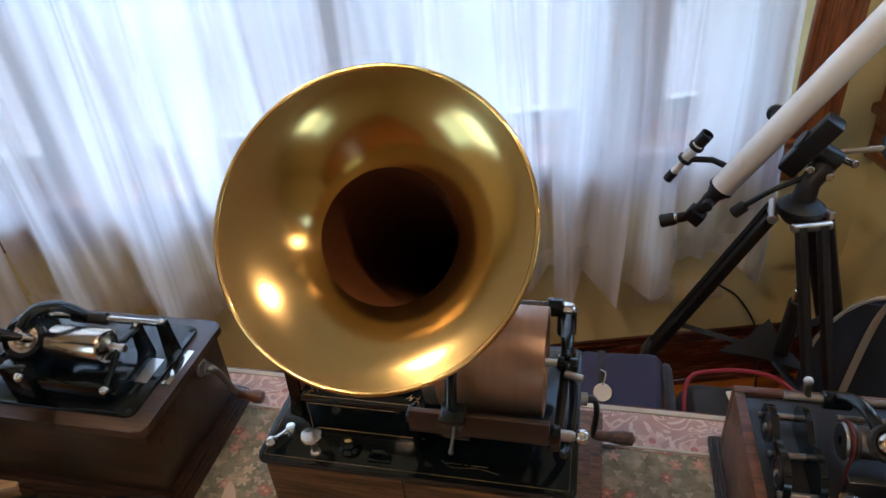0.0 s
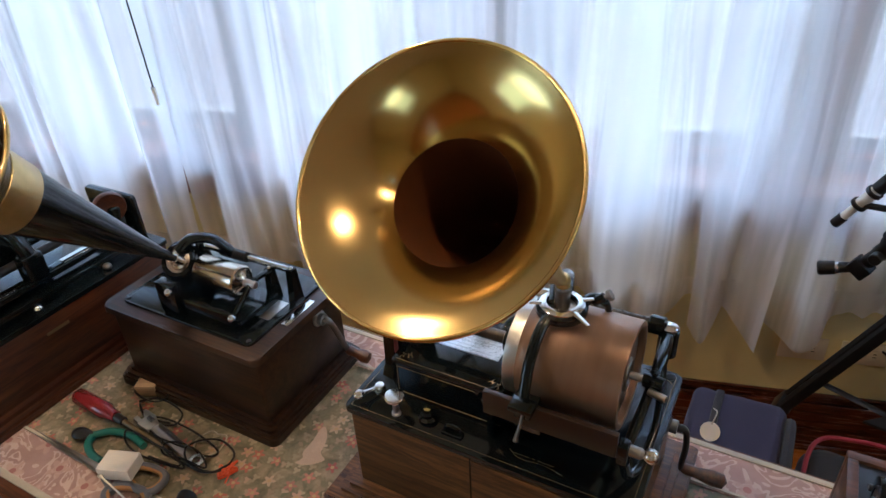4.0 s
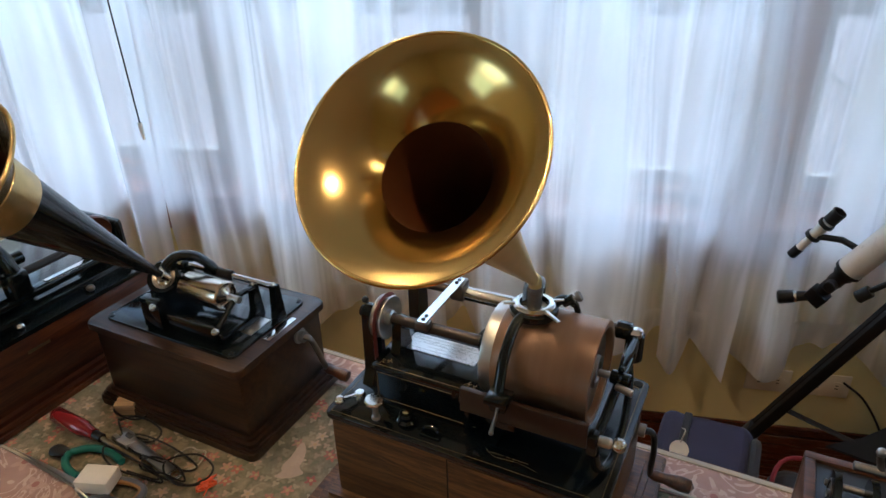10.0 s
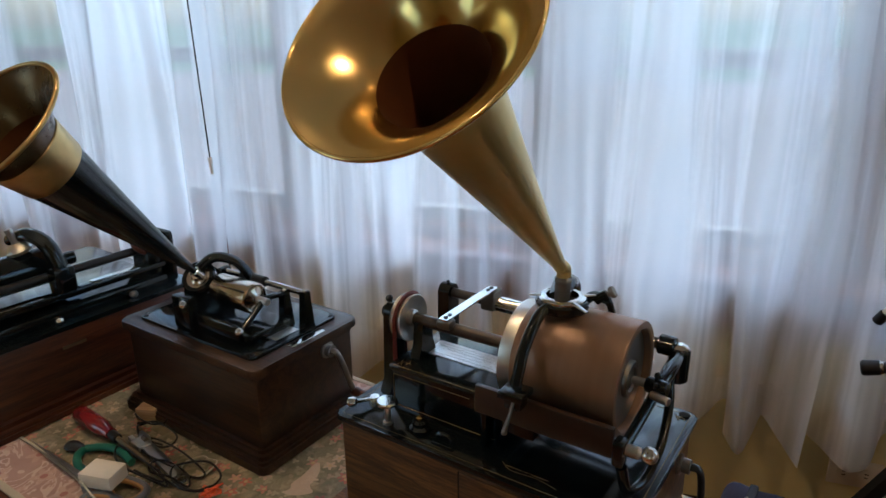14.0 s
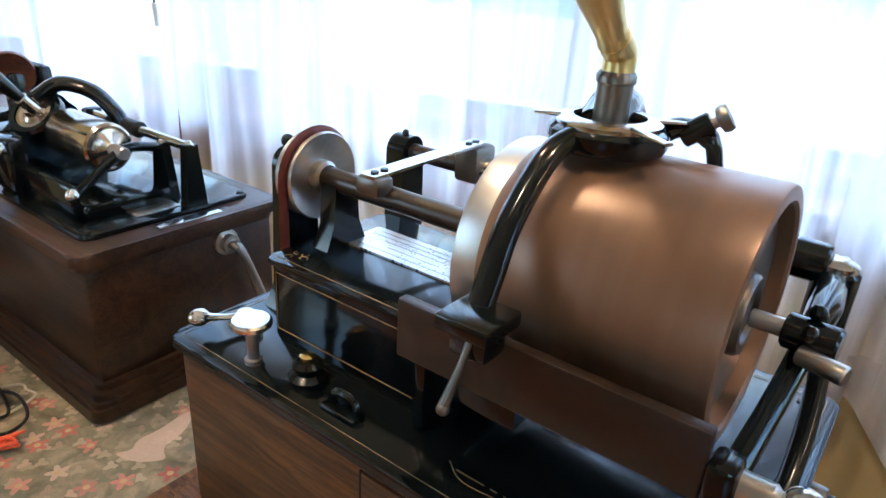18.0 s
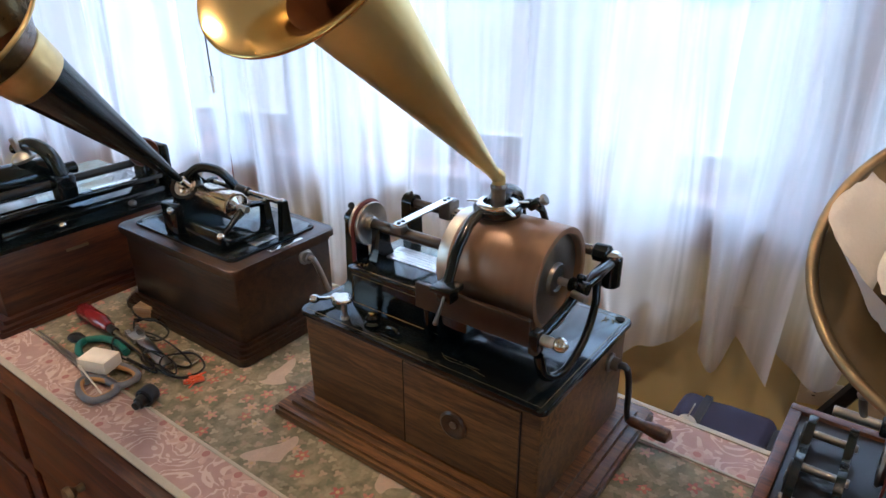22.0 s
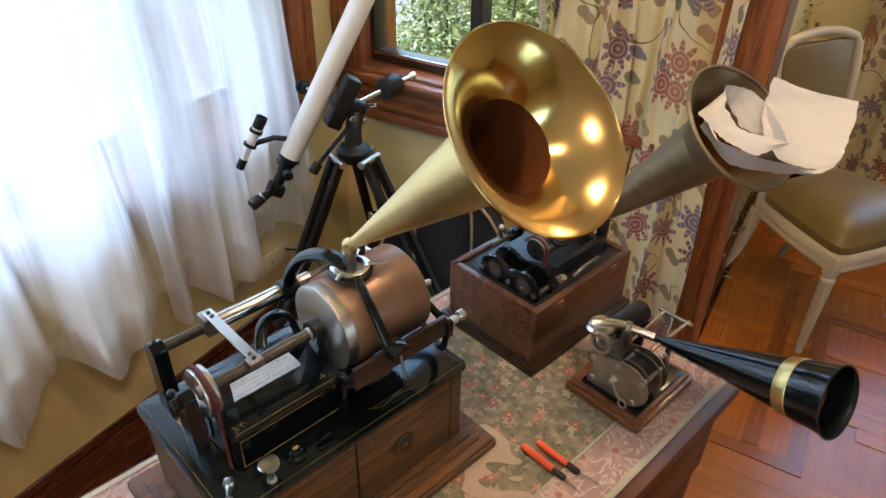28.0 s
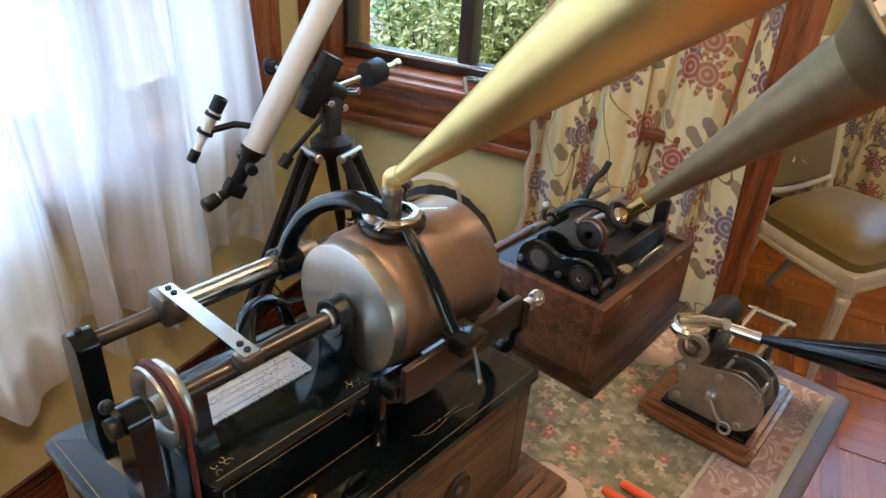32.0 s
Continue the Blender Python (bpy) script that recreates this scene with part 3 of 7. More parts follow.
def build_shell():
    bm = B()
    for x0, x1, z0, z1 in ((-2.6, 1.62, 0, 0.80), (-2.6, 1.62, 2.16, CEIL), (-2.6, -2.25, 0.80, 2.16), (1.16, 1.62, 0.80, 2.16)):
        box(bm, x0, x1, WY, WY + 0.22, z0, z1)
    structure("wall_north", bm, wallpaint, "yellow painted wall under a wide window")
    bm = B()
    for y0, y1, z0, z1 in ((-0.26, WY, 0, 0.86), (-0.26, WY, 2.16, CEIL), (-0.26, -0.10, 0.86, 2.16), (0.90, WY, 0.86, 2.16)):
        box(bm, WX, WX + 0.2, y0, y1, z0, z1)
    structure("wall_east", bm, wallpaint, "yellow painted side wall of the bay with a window")
    bm = B()
    box(bm, WX + 0.2, 3.15, -0.26, -0.08, 0, CEIL)
    structure("wall_room_north", bm, wallpaint, "yellow wall of the room beyond the bay")
    bm = B()
    for y0, y1, z0, z1 in ((-5.0, -0.26, 0, 0.75), (-5.0, -0.26, 2.16, CEIL), (-0.72, -0.26, 0.75, 2.16), (-5.0, -1.75, 0.75, 2.16)):
        box(bm, 3.0, 3.18, y0, y1, z0, z1)
    structure("wall_room_east", bm, wallpaint, "yellow wall of the room beyond, with a curtained window")
    bm = B()
    for y0, y1, z0, z1 in ((-5.0, 1.2, 0, 0.75), (-5.0, 1.2, 2.15, CEIL), (-5.0, -2.15, 0.75, 2.15), (-1.05, 1.2, 0.75, 2.15)):
        box(bm, -2.8, -2.6, y0, y1, z0, z1)
    structure("wall_west", bm, wallpaint, "yellow painted wall")
    bm = B()
    for x0, x1, z0, z1 in ((-2.8, 3.2, 0, 0.75), (-2.8, 3.2, 2.15, CEIL), (-2.8, -0.25, 0.75, 2.15), (0.85, 3.2, 0.75, 2.15)):
        box(bm, x0, x1, -5.2, -5.0, z0, z1)
    structure("wall_south", bm, wallpaint, "yellow painted wall")
    bm = B()
    box(bm, -2.8, 3.2, -5.2, -0.08, CEIL, CEIL + 0.1)
    box(bm, -2.8, 1.62, -0.08, 1.25, CEIL, CEIL + 0.1)
    structure("ceiling", bm, ceilpaint, "plain pale ceiling")
    # corner board at the end of the bay's side wall
    bm = B()
    box(bm, WX - 0.015, WX + 0.2, -0.30, -0.26, 0, CEIL, 0.004)
    box(bm, WX - 0.02, WX, -0.30, -0.20, 0, CEIL, 0.004)
    structure("trim_corner_board", bm, oakred_z, "upright red oak casing at the end of the wall")
    # skirting
    for nm, dims in (("baseboard_north", (-2.6, WX, WY - 0.02, WY)), ("baseboard_room_north", (WX + 0.2, 3.0, -0.28, -0.26))):
        bm = B()
        x0, x1, y0, y1 = dims
        box(bm, x0, x1, y0, y1, 0, 0.17, 0.003)
        box(bm, x0, x1, y0 + 0.006, y1, 0.17, 0.20, 0.006)
        box(bm, x0, x1, y0 - 0.012, y0, 0, 0.022, 0.008)
        structure(nm, bm, baseoak, "dark red polished baseboard")
    for nm, x, y0, y1, s in (("baseboard_east", WX, -0.26, WY - 0.02, -1), ("baseboard_room_east", 3.0, -5.0, -0.28, -1)):
        bm = B()
        box(bm, x - 0.02, x, y0, y1, 0, 0.17, 0.003)
        box(bm, x - 0.014, x, y0, y1, 0.17, 0.20, 0.006)
        structure(nm, bm, baseoak, "dark red polished baseboard")


def build_floor():
    """Narrow planks across the room, with dark inlaid strips that follow the bay's corner."""
    bm = B()
    box(bm, -2.8, 3.2, -5.2, -0.08, -0.06, -0.024)
    box(bm, -2.8, 1.62, -0.08, 1.18, -0.06, -0.024)
    fl = structure("floor", bm, walnut, "polished orange-brown plank floor with dark inlaid border")
    rnd = random.Random(4)
    wd = 0.062
    metas = []
    for ln in (0.9, 1.2, 1.6):
        bm = B()
        box(bm, 0, ln - 0.0005, 0.00025, wd - 0.00025, -0.02, 0.0)
        metas.append((ln, finish("plank", bm, floorwood, False)))
    x = 0.40
    while x < 3.0:
        y = -2.7 - rnd.random() * 0.8
        while y < 0.9:
            ln, me = rnd.choice(metas)
            if y + ln > -2.6 and y + ln < (0.955 if x < 1.33 else -0.10):
                ob = new("plank", me)
                ob.parent = fl
                ob.matrix_local = Matrix.Translation((x + wd, y, 0)) @ Matrix.Rotation(radians(90), 4, "Z")
            y += ln
        x += wd
    bm = B()
    box(bm, -2.6, 3.0, -5.0, -0.26, -0.022, -0.003)
    box(bm, -2.6, 1.40, -0.26, 0.96, -0.022, -0.003)
    ob = part("plank_field", bm, floorwood, fl)
    ob["kind"] = "stuff"
    # inlaid strips: two along the end of the bay, turning into the bay and into the room
    for x0, x1, y0, y1 in ((1.400, 2.30, -0.560, -0.512), (1.345, 2.205, -0.690, -0.642), (1.345, 1.393, -0.642, -0.27), (2.157, 2.205, -2.6, -0.690)):
        part("inlay_strip", box(B(), x0, x1, y0, y1, -0.018, 0.0006), inlaywood if x1 - x0 > y1 - y0 else inlaywood_y, fl, "darker inlaid strip")


def build_front_window():
    w = thing("window_1", "wide window of several sashes behind sheer curtains", "", ROOM, kind="structure")
    edges = [-2.25, -1.42, -0.66, 0.10, 0.80, 1.16]
    bm = B()
    box(bm, -2.27, 1.18, GY - 0.05, WY + 0.22, 0.80, 0.86, 0.004)
    box(bm, -2.27, 1.18, GY - 0.05, WY + 0.22, 2.10, 2.16, 0.004)
    for x in edges:
        box(bm, x - 0.035, x + 0.035, GY - 0.05, WY + 0.22, 0.86, 2.10, 0.004)
    part("window_frame", bm, oakred_z, w)
    for a, b in zip(edges, edges[1:]):
        bm = B()
        for z0, z1 in ((0.86, 0.90), (1.285, 1.33), (2.05, 2.10)):
            box(bm, a + 0.035, b - 0.035, GY - 0.015, GY + 0.02, z0, z1, 0.004)
        for x0 in (a + 0.035, b - 0.075):
            box(bm, x0, x0 + 0.04, GY - 0.015, GY + 0.02, 0.90, 2.05, 0.004)
        s = part("sash", bm, sashpaint, w)
        g = part("pane", box(B(), a + 0.07, b - 0.07, GY, GY + 0.004, 0.895, 2.06), glass, s, smooth=False)
        g.visible_shadow = False
    part("window_sill", box(B(), -2.30, 1.22, WY - 0.035, WY + 0.12, 0.785, 0.822, 0.01), oakred_x, w)
    part("apron", box(B(), -2.28, 1.20, WY - 0.018, WY, 0.70, 0.785, 0.004), oakred_x, w)
    bm = B()
    for o, t in ((0, 0.018), (0.016, 0.03), (0.075, 0.036)):
        box(bm, 1.15 + o, 1.25 if o < 0.07 else 1.258, WY - t, WY, 0.822, 2.24, 0.005)
    part("casing", bm, oakred_z, w)
    bm = B()
    box(bm, -2.37, -2.25, WY - 0.03, WY, 0.822, 2.24, 0.005)
    part("casing", bm, oakred_z, w)
    part("head_casing", box(B(), -2.37, 1.25, WY - 0.03, WY, 2.16, 2.26, 0.005), oakred_x, w)


def build_side_window():
    w = thing("window_2", "clear side window with dark sash and red oak casing", "", ROOM, kind="structure")
    bm = B()
    box(bm, WX - 0.03, WX, 0.865, 0.955, 0.84, 2.26, 0.006)
    box(bm, WX - 0.018, WX, 0.855, 0.868, 0.84, 2.20, 0.003)
    part("casing", bm, oakred_z, w)
    part("casing", box(B(), WX - 0.03, WX, -0.19, -0.10, 0.84, 2.26, 0.006), oakred_z, w)
    part("head_casing", box(B(), WX - 0.03, WX, -0.19, 0.955, 2.16, 2.26, 0.006), oakred, w)
    # jamb, stool and layered apron
    bm = B()
    box(bm, WX, WX + 0.2, 0.868, 0.90, 0.86, 2.16, 0.003)
    box(bm, WX, WX + 0.2, -0.10, -0.07, 0.86, 2.16, 0.003)
    part("jamb", bm, oakred_z, w)
    part("window_sill", box(B(), WX - 0.012, GX + 0.02, -0.20, 0.957, 0.862, 0.905, 0.006), oakred, w)
    part("sill_nosing", box(B(), WX - 0.05, WX - 0.012, -0.20, 0.957, 0.868, 0.896, 0.008), oakred, w)
    part("apron", box(B(), WX - 0.026, WX, -0.19, 0.957, 0.778, 0.868, 0.004), oakred, w)
    part("apron_moulding", box(B(), WX - 0.036, WX, -0.19, 0.957, 0.748, 0.780, 0.009), oakred, w)
    # dark sash with two lights
    bm = B()
    box(bm, GX - 0.03, GX + 0.03, 0.853, 0.872, 0.905, 2.12, 0.004)
    box(bm, GX - 0.03, GX + 0.03, -0.07, -0.03, 0.905, 2.12, 0.004)
    box(bm, GX - 0.03, GX + 0.03, 0.475, 0.515, 0.905, 2.12, 0.004)
    box(bm, GX - 0.03, GX + 0.03, -0.03, 0.86, 0.905, 0.936, 0.004)
    box(bm, GX - 0.03, GX + 0.03, -0.03, 0.86, 2.08, 2.12, 0.004)
    part("sash", bm, glaze, w)
    for y0, y1 in ((-0.03, 0.475), (0.515, 0.855)):
        g = part("pane", box(B(), GX, GX + 0.004, y0, y1, 0.93, 2.09), glass, w, smooth=False)
        g.visible_shadow = False
    # sunlit metal weather strip and crank handle
    part("glazing_strip", box(B(), GX - 0.038, GX - 0.03, -0.03, 0.855, 0.930, 0.941, 0.002), nickel, w)
    h = B()
    box(h, WX + 0.015, WX + 0.05, 0.38, 0.47, 0.905, 0.92, 0.005)
    rod(h, (WX + 0.015, 0.45, 0.915), (WX - 0.03, 0.45, 0.925), 0.006)
    sweep(h, smooth_path([(WX - 0.03, 0.45, 0.93), (WX - 0.035, 0.44, 0.90), (WX - 0.045, 0.425, 0.868)]), 0.006, 10)
    part("crank_handle", h, nickel, w, "bright metal crank handle")


def build_far_window():
    w = thing("window_3", "window of the room beyond with red oak casing", "", ROOM, kind="structure")
    bm = B()
    box(bm, 2.97, 3.0, -0.76, -0.66, 0.72, 2.26, 0.006)
    box(bm, 2.97, 3.0, -1.81, -1.71, 0.72, 2.26, 0.006)
    part("casing", bm, oakred_z, w)
    bm = B()
    box(bm, 2.95, 3.1, -1.85, -0.62, 0.72, 0.76, 0.006)
    box(bm, 2.975, 3.0, -1.83, -0.64, 0.60, 0.72, 0.004)
    box(bm, 2.97, 3.0, -1.83, -0.64, 2.16, 2.26, 0.004)
    part("window_sill", bm, oakred, w)
    bm = B()
    box(bm, 2.955, 3.0, -1.80, -0.87, 0.16, 0.60, 0.004)
    for k in range(2):
        box(bm, 2.945, 2.957, -1.74 + 0.43 * k, -1.37 + 0.43 * k, 0.22, 0.54, 0.005)
    part("panel", bm, baseoak, w, "dark red panelled wood below the sill")
    bm = B()
    for y0, y1, z0, z1 in ((-0.77, -0.72, 0.76, 2.16), (-1.75, -1.70, 0.76, 2.16), (-1.25, -1.21, 0.76, 2.16), (-1.75, -0.72, 0.76, 0.81), (-1.75, -0.72, 2.11, 2.16)):
        box(bm, 3.05, 3.10, y0, y1, z0, z1, 0.004)
    part("sash", bm, glaze, w)
    for y0, y1 in ((-1.70, -1.25), (-1.21, -0.77)):
        g = part("pane", box(B(), 3.07, 3.074, y0, y1, 0.81, 2.11), glass, w, smooth=False)
        g.visible_shadow = False


def build_back_windows():
    """Plain windows in the walls behind, whose daylight shows in the brass."""
    for k, (m, label) in enumerate(((ROOM @ pose(0.3, -5.1, 1.45), "window behind the bay"), (ROOM @ pose(-2.7, -1.6, 1.45, 0, 0, 90), "window in the west wall"))):
        w = thing("window_%d" % (4 + k), label + " with red oak frame", "", m, kind="structure")
        bm = B()
        for x0, x1, z0, z1 in ((-0.55, 0.55, -0.70, -0.64), (-0.55, 0.55, 0.64, 0.70), (-0.55, -0.50, -0.64, 0.64), (0.50, 0.55, -0.64, 0.64), (-0.50, 0.50, -0.02, 0.02)):
            box(bm, x0, x1, -0.09, 0.11, z0, z1, 0.004)
        part("window_frame", bm, oakred_z, w)


def curtain_sheet(x0, x1, ztop, zhem, depth, freq, seed, scallop=0.02, cols=150, rows=22, lobes=0.05):
    """A hanging sheet in its own x-z plane with soft uneven folds that deepen towards the hem."""
    rnd = random.Random(seed)
    ph = [rnd.random() * 6.28 for _ in range(6)]
    bm = B()
    uv = bm.loops.layers.uv.new("UVMap")
    grid = []
    for i in range(cols + 1):
        s = x0 + (x1 - x0) * i / cols
        col = []
        fold = math.sin(s * freq + ph[0] + 0.9 * math.sin(s * freq * 0.37 + ph[1])) + 0.45 * math.sin(s * freq * 2.3 + ph[2]) + 0.18 * math.sin(s * freq * 5.1 + ph[3])
        low = zhem - lobes * (0.5 + 0.5 * math.sin(s * freq + ph[0] + 0.9 * math.sin(s * freq * 0.37 + ph[1]))) + scallop * abs(math.sin(s * 26 + ph[4]))
        for j in range(rows + 1):
            t = j / rows
            z = ztop + (low - ztop) * t
            d = depth * (0.35 + 0.65 * t) * fold + 0.012 * math.sin(z * 4 + s * 3 + ph[5])
            col.append(bm.verts.new((s + 0.012 * math.sin(z * 5 + s * freq), -d, z)))
        grid.append(col)
    for i in range(cols):
        for j in range(rows):
            f = bm.faces.new((grid[i][j], grid[i + 1][j], grid[i + 1][j + 1], grid[i][j + 1]))
            for lp, (a, b) in zip(f.loops, ((i, j), (i + 1, j), (i + 1, j + 1), (i, j + 1))):
                lp[uv].uv = ((x0 + (x1 - x0) * a / cols) * 1.5, ztop + (zhem - ztop) * b / rows)
    return bm


def build_sheers():
    spans = [(-2.30, -1.50, 3), (-1.54, -0.798, 4), (-0.801, -0.02, 5), (-0.06, 0.72, 6), (0.54, 1.09, 7)]
    for k, (a, b, seed) in enumerate(spans):
        cur = thing("sheer_curtain", "thin white sheer curtain with lace hem before the window", "curtain", ROOM @ pose(0, 0.875, 0), "sheer curtains at the window")
        part("cloth", curtain_sheet(a, b, 2.2, 0.535, 0.030, 22, seed, 0.012, 150, 22, 0.10), sheer, cur)
        ob = part("lace_hem", curtain_sheet(a, b, 0.60, 0.520, 0.0305, 22, seed, 0.018, 150, 3, 0.10), sheer, cur, "narrow lace edging")
    bm = B()
    rod(bm, (-2.4, 0.88, 2.22), (1.2, 0.88, 2.22), 0.012)
    solo("curtain_rod", bm, nickel, "metal curtain rod over the window", "curtain rod", ROOM)
    # blind wand in the gap between two panels
    wand = thing("blind_wand", "thin dark blind wand hanging between two sheer curtains", "wand", ROOM)
    part("stick", sweep(B(), [(-0.805, 0.86, 2.1), (-0.800, 0.83, 1.5), (-0.786, 0.825, 1.06)], 0.0020, 8), walnut, wand)
    part("tip", rod(B(), (-0.786, 0.825, 1.06), (-0.784, 0.825, 1.015), 0.006, 0.004, 10), whitepaint, wand, "white end cap")


def build_chintz():
    base = ROOM @ pose(WX - 0.055, 0, 0, 0, 0, 90)
    for a, b, seed in ((-0.235, 0.035, 11), (0.01, 0.24, 12)):
        cur = thing("floral_curtain", "cream curtain printed with red and blue flowers beside the window", "curtain", base, "floral curtains")
        part("cloth", curtain_sheet(a, b, 2.25, 0.03, 0.022, 45, seed, 0.0, 90, 26, 0.0), chintz, cur)
        if b > 0.1:
            bm = B()
            pts = [(0.245 + 0.006 * math.sin(z * 37), 0.0 + 0.008 * math.sin(z * 23), z) for z in [2.2 - 0.03 * k for k in range(72)]]
            sweep(bm, pts, [0.009 + 0.003 * math.sin(k * 2.1) for k in range(72)], 8)
            part("braid", bm, fringe, cur, "twisted braid edging")
    base = ROOM @ pose(2.93, 0, 0, 0, 0, 90)
    for a, b, seed in ((-0.80, -0.63, 21), (-0.63, -0.465, 22)):
        cur = thing("floral_curtain", "cream floral curtain at the far window, warmly lit", "curtain", base, "floral curtains")
        part("cloth", curtain_sheet(a, b, 2.25, 0.03, 0.026, 38, seed, 0.0, 80, 20, 0.0), chintz, cur)


def build_lamps():
    """Recessed ceiling lamps with warm bulbs."""
    # the last one is added, unseen, in place of a lower lamp by the far curtain
    spots = [(-0.55, 0.10), (-0.30, -0.75), (0.72, -0.40), (2.55, -0.85)]
    for x, y in spots:
        lampt = thing("ceiling_lamp", "small recessed ceiling lamp with a warm bulb", "ceiling lamp", ROOM @ pose(x, y, CEIL), "recessed ceiling lamps")
        part("trim_ring", lathe(B(), [(0.05, -0.001), (0.075, -0.001), (0.072, -0.012), (0.052, -0.012)], close=True), whitepaint, lampt)
        part("bulb", lathe(B(), [(0, -0.001), (0.0205, -0.001), (0.0205, -0.006), (0.014, -0.012), (0, -0.015)]), bulb, lampt, "glowing warm bulb")


def build_outside():
    bm = B()
    box(bm, -300, 300, -300, 300, -0.75, -0.70)
    solo("ground", bm, lawn, "mown lawn outside the house", "", kind="structure", smooth=False)
    bm = B()
    box(bm, 3.6, 9.2, -40, 40, -0.70, -0.685)
    solo("road", bm, tarmac, "grey driveway beyond the shrubs", "", ROOM, kind="structure", smooth=False)
    bm = B()
    box(bm, 9.2, 9.32, -40, 40, -0.70, -0.60, 0.02)
    solo("kerb", bm, kerbstone, "pale concrete kerb of the driveway", "", ROOM, kind="structure", smooth=False)
    bm = B()
    box(bm, -40, 3.55, 4.2, 24.0, -0.70, -0.685)
    solo("pavement", bm, tarmac, "grey street in front of the house", "", ROOM, kind="structure", smooth=False)
    rnd = random.Random(9)
    for k, (x, y, r, h) in enumerate([(2.30, 0.78, 0.42, 2.15), (2.45, 0.20, 0.50, 2.35), (2.55, 1.55, 0.42, 1.42), (2.50, 1.12, 0.40, 1.80), (3.05, 0.95, 0.50, 2.0), (4.3, -1.5, 0.8, 2.2), (3.6, -0.6, 0.7, 2.1)]):
        sh = thing("shrub", "leafy green shrub outside the window", "shrub", ROOM @ pose(x, y, -0.70), "shrubs outside the window")
        bm = B()
        tips = []
        for q in range(30):
            a, lean = rnd.random() * 6.28, rnd.random() ** 0.6
            tip = Vector((math.cos(a) * r * lean, math.sin(a) * r * lean, h * (0.50 + 0.55 * rnd.random()) * (1 - 0.2 * lean)))
            mid = Vector((tip.x * 0.35, tip.y * 0.35, tip.z * 0.5))
            sweep(bm, smooth_path([(tip.x * 0.05, tip.y * 0.05, 0), mid, tip], 4), [0.014 - 0.0014 * i for i in range(9)], 5)
            tips.append((mid, tip))
        part("stems", bm, bark, sh)
        verts, faces = [], []
        for q in range(17000):
            mid, tip = rnd.choice(tips)
            t = rnd.random() ** 0.6
            c = mid.lerp(tip, t) + Vector((rnd.gauss(0, 0.085), rnd.gauss(0, 0.085), rnd.gauss(0, 0.075)))
            d = Vector((rnd.gauss(0, 1), rnd.gauss(0, 1), rnd.gauss(0.3, 0.8))).normalized()
            s = d.cross(Vector((rnd.gauss(0, 1), rnd.gauss(0, 1), rnd.gauss(0, 1)))).normalized()
            ln, wd = 0.012 + 0.014 * rnd.random(), 0.0055 + 0.0045 * rnd.random()
            nrm = d.cross(s) * 0.004
            b = len(verts)
            verts += [c - d * ln, c + s * wd + nrm, c + d * ln, c - s * wd + nrm]
            faces.append((b, b + 1, b + 2, b + 3))
        me = bpy.data.meshes.new("leaves")
        me.from_pydata([tuple(v) for v in verts], [], faces)
        me.materials.append(leafmat)
        ob = new("leaves", me)
        ob.parent = sh
        ob["kind"] = "stuff"


build_shell()
build_front_window()
build_side_window()
build_far_window()
build_back_windows()
build_outside()

# ---- the long chest that serves as a table, and its cloth ----
TZ = 0.76


def build_table():
    t = thing("long_chest", "long polished mahogany chest with panelled front", "chest", pose(0, 0, 0))
    bm = B()
    slab(bm, rounded(-1.45, 0.850, -0.238, 0.318, 0.012), TZ - 0.030, TZ - 0.004, r=0.004)
    slab(bm, rounded(-1.44, 0.840, -0.228, 0.310, 0.012), TZ - 0.045, TZ - 0.030)
    part("top", bm, tablewood, t)
    part("body", box(B(), -1.42, 0.820, -0.205, 0.300, 0.09, TZ - 0.045, 0.003), tablewood, t)
    part("base", box(B(), -1.43, 0.830, -0.215, 0.305, 0.0, 0.09, 0.008), tablewood, t)
    n, x0, wdt = 5, -1.41, 0.444
    for k in range(n):
        a = x0 + k * 0.449
        bm = B()
        box(bm, a + 0.012, a + wdt - 0.012, -0.222, -0.204, TZ - 0.22, TZ - 0.062, 0.006)
        d = part("drawer", bm, tablewood, t)
        kn = lathe(B(), [(0, 0), (0.007, 0), (0.006, 0.012), (0.014, 0.02), (0.013, 0.028), (0, 0.032)], (a + wdt / 2, -0.222, TZ - 0.14), (0, -1, 0), 18)
        part("knob", kn, oldbrass, d)
        bm = B()
        box(bm, a + 0.012, a + wdt - 0.012, -0.214, -0.204, 0.11, TZ - 0.235, 0.004)
        box(bm, a + 0.06, a + wdt - 0.06, -0.222, -0.212, 0.16, TZ - 0.285, 0.008)
        part("door", bm, tablewood, t)
    part("end_panel", box(B(), 0.820, 0.828, -0.13, 0.23, 0.15, TZ - 0.11, 0.004), tablewood, t)


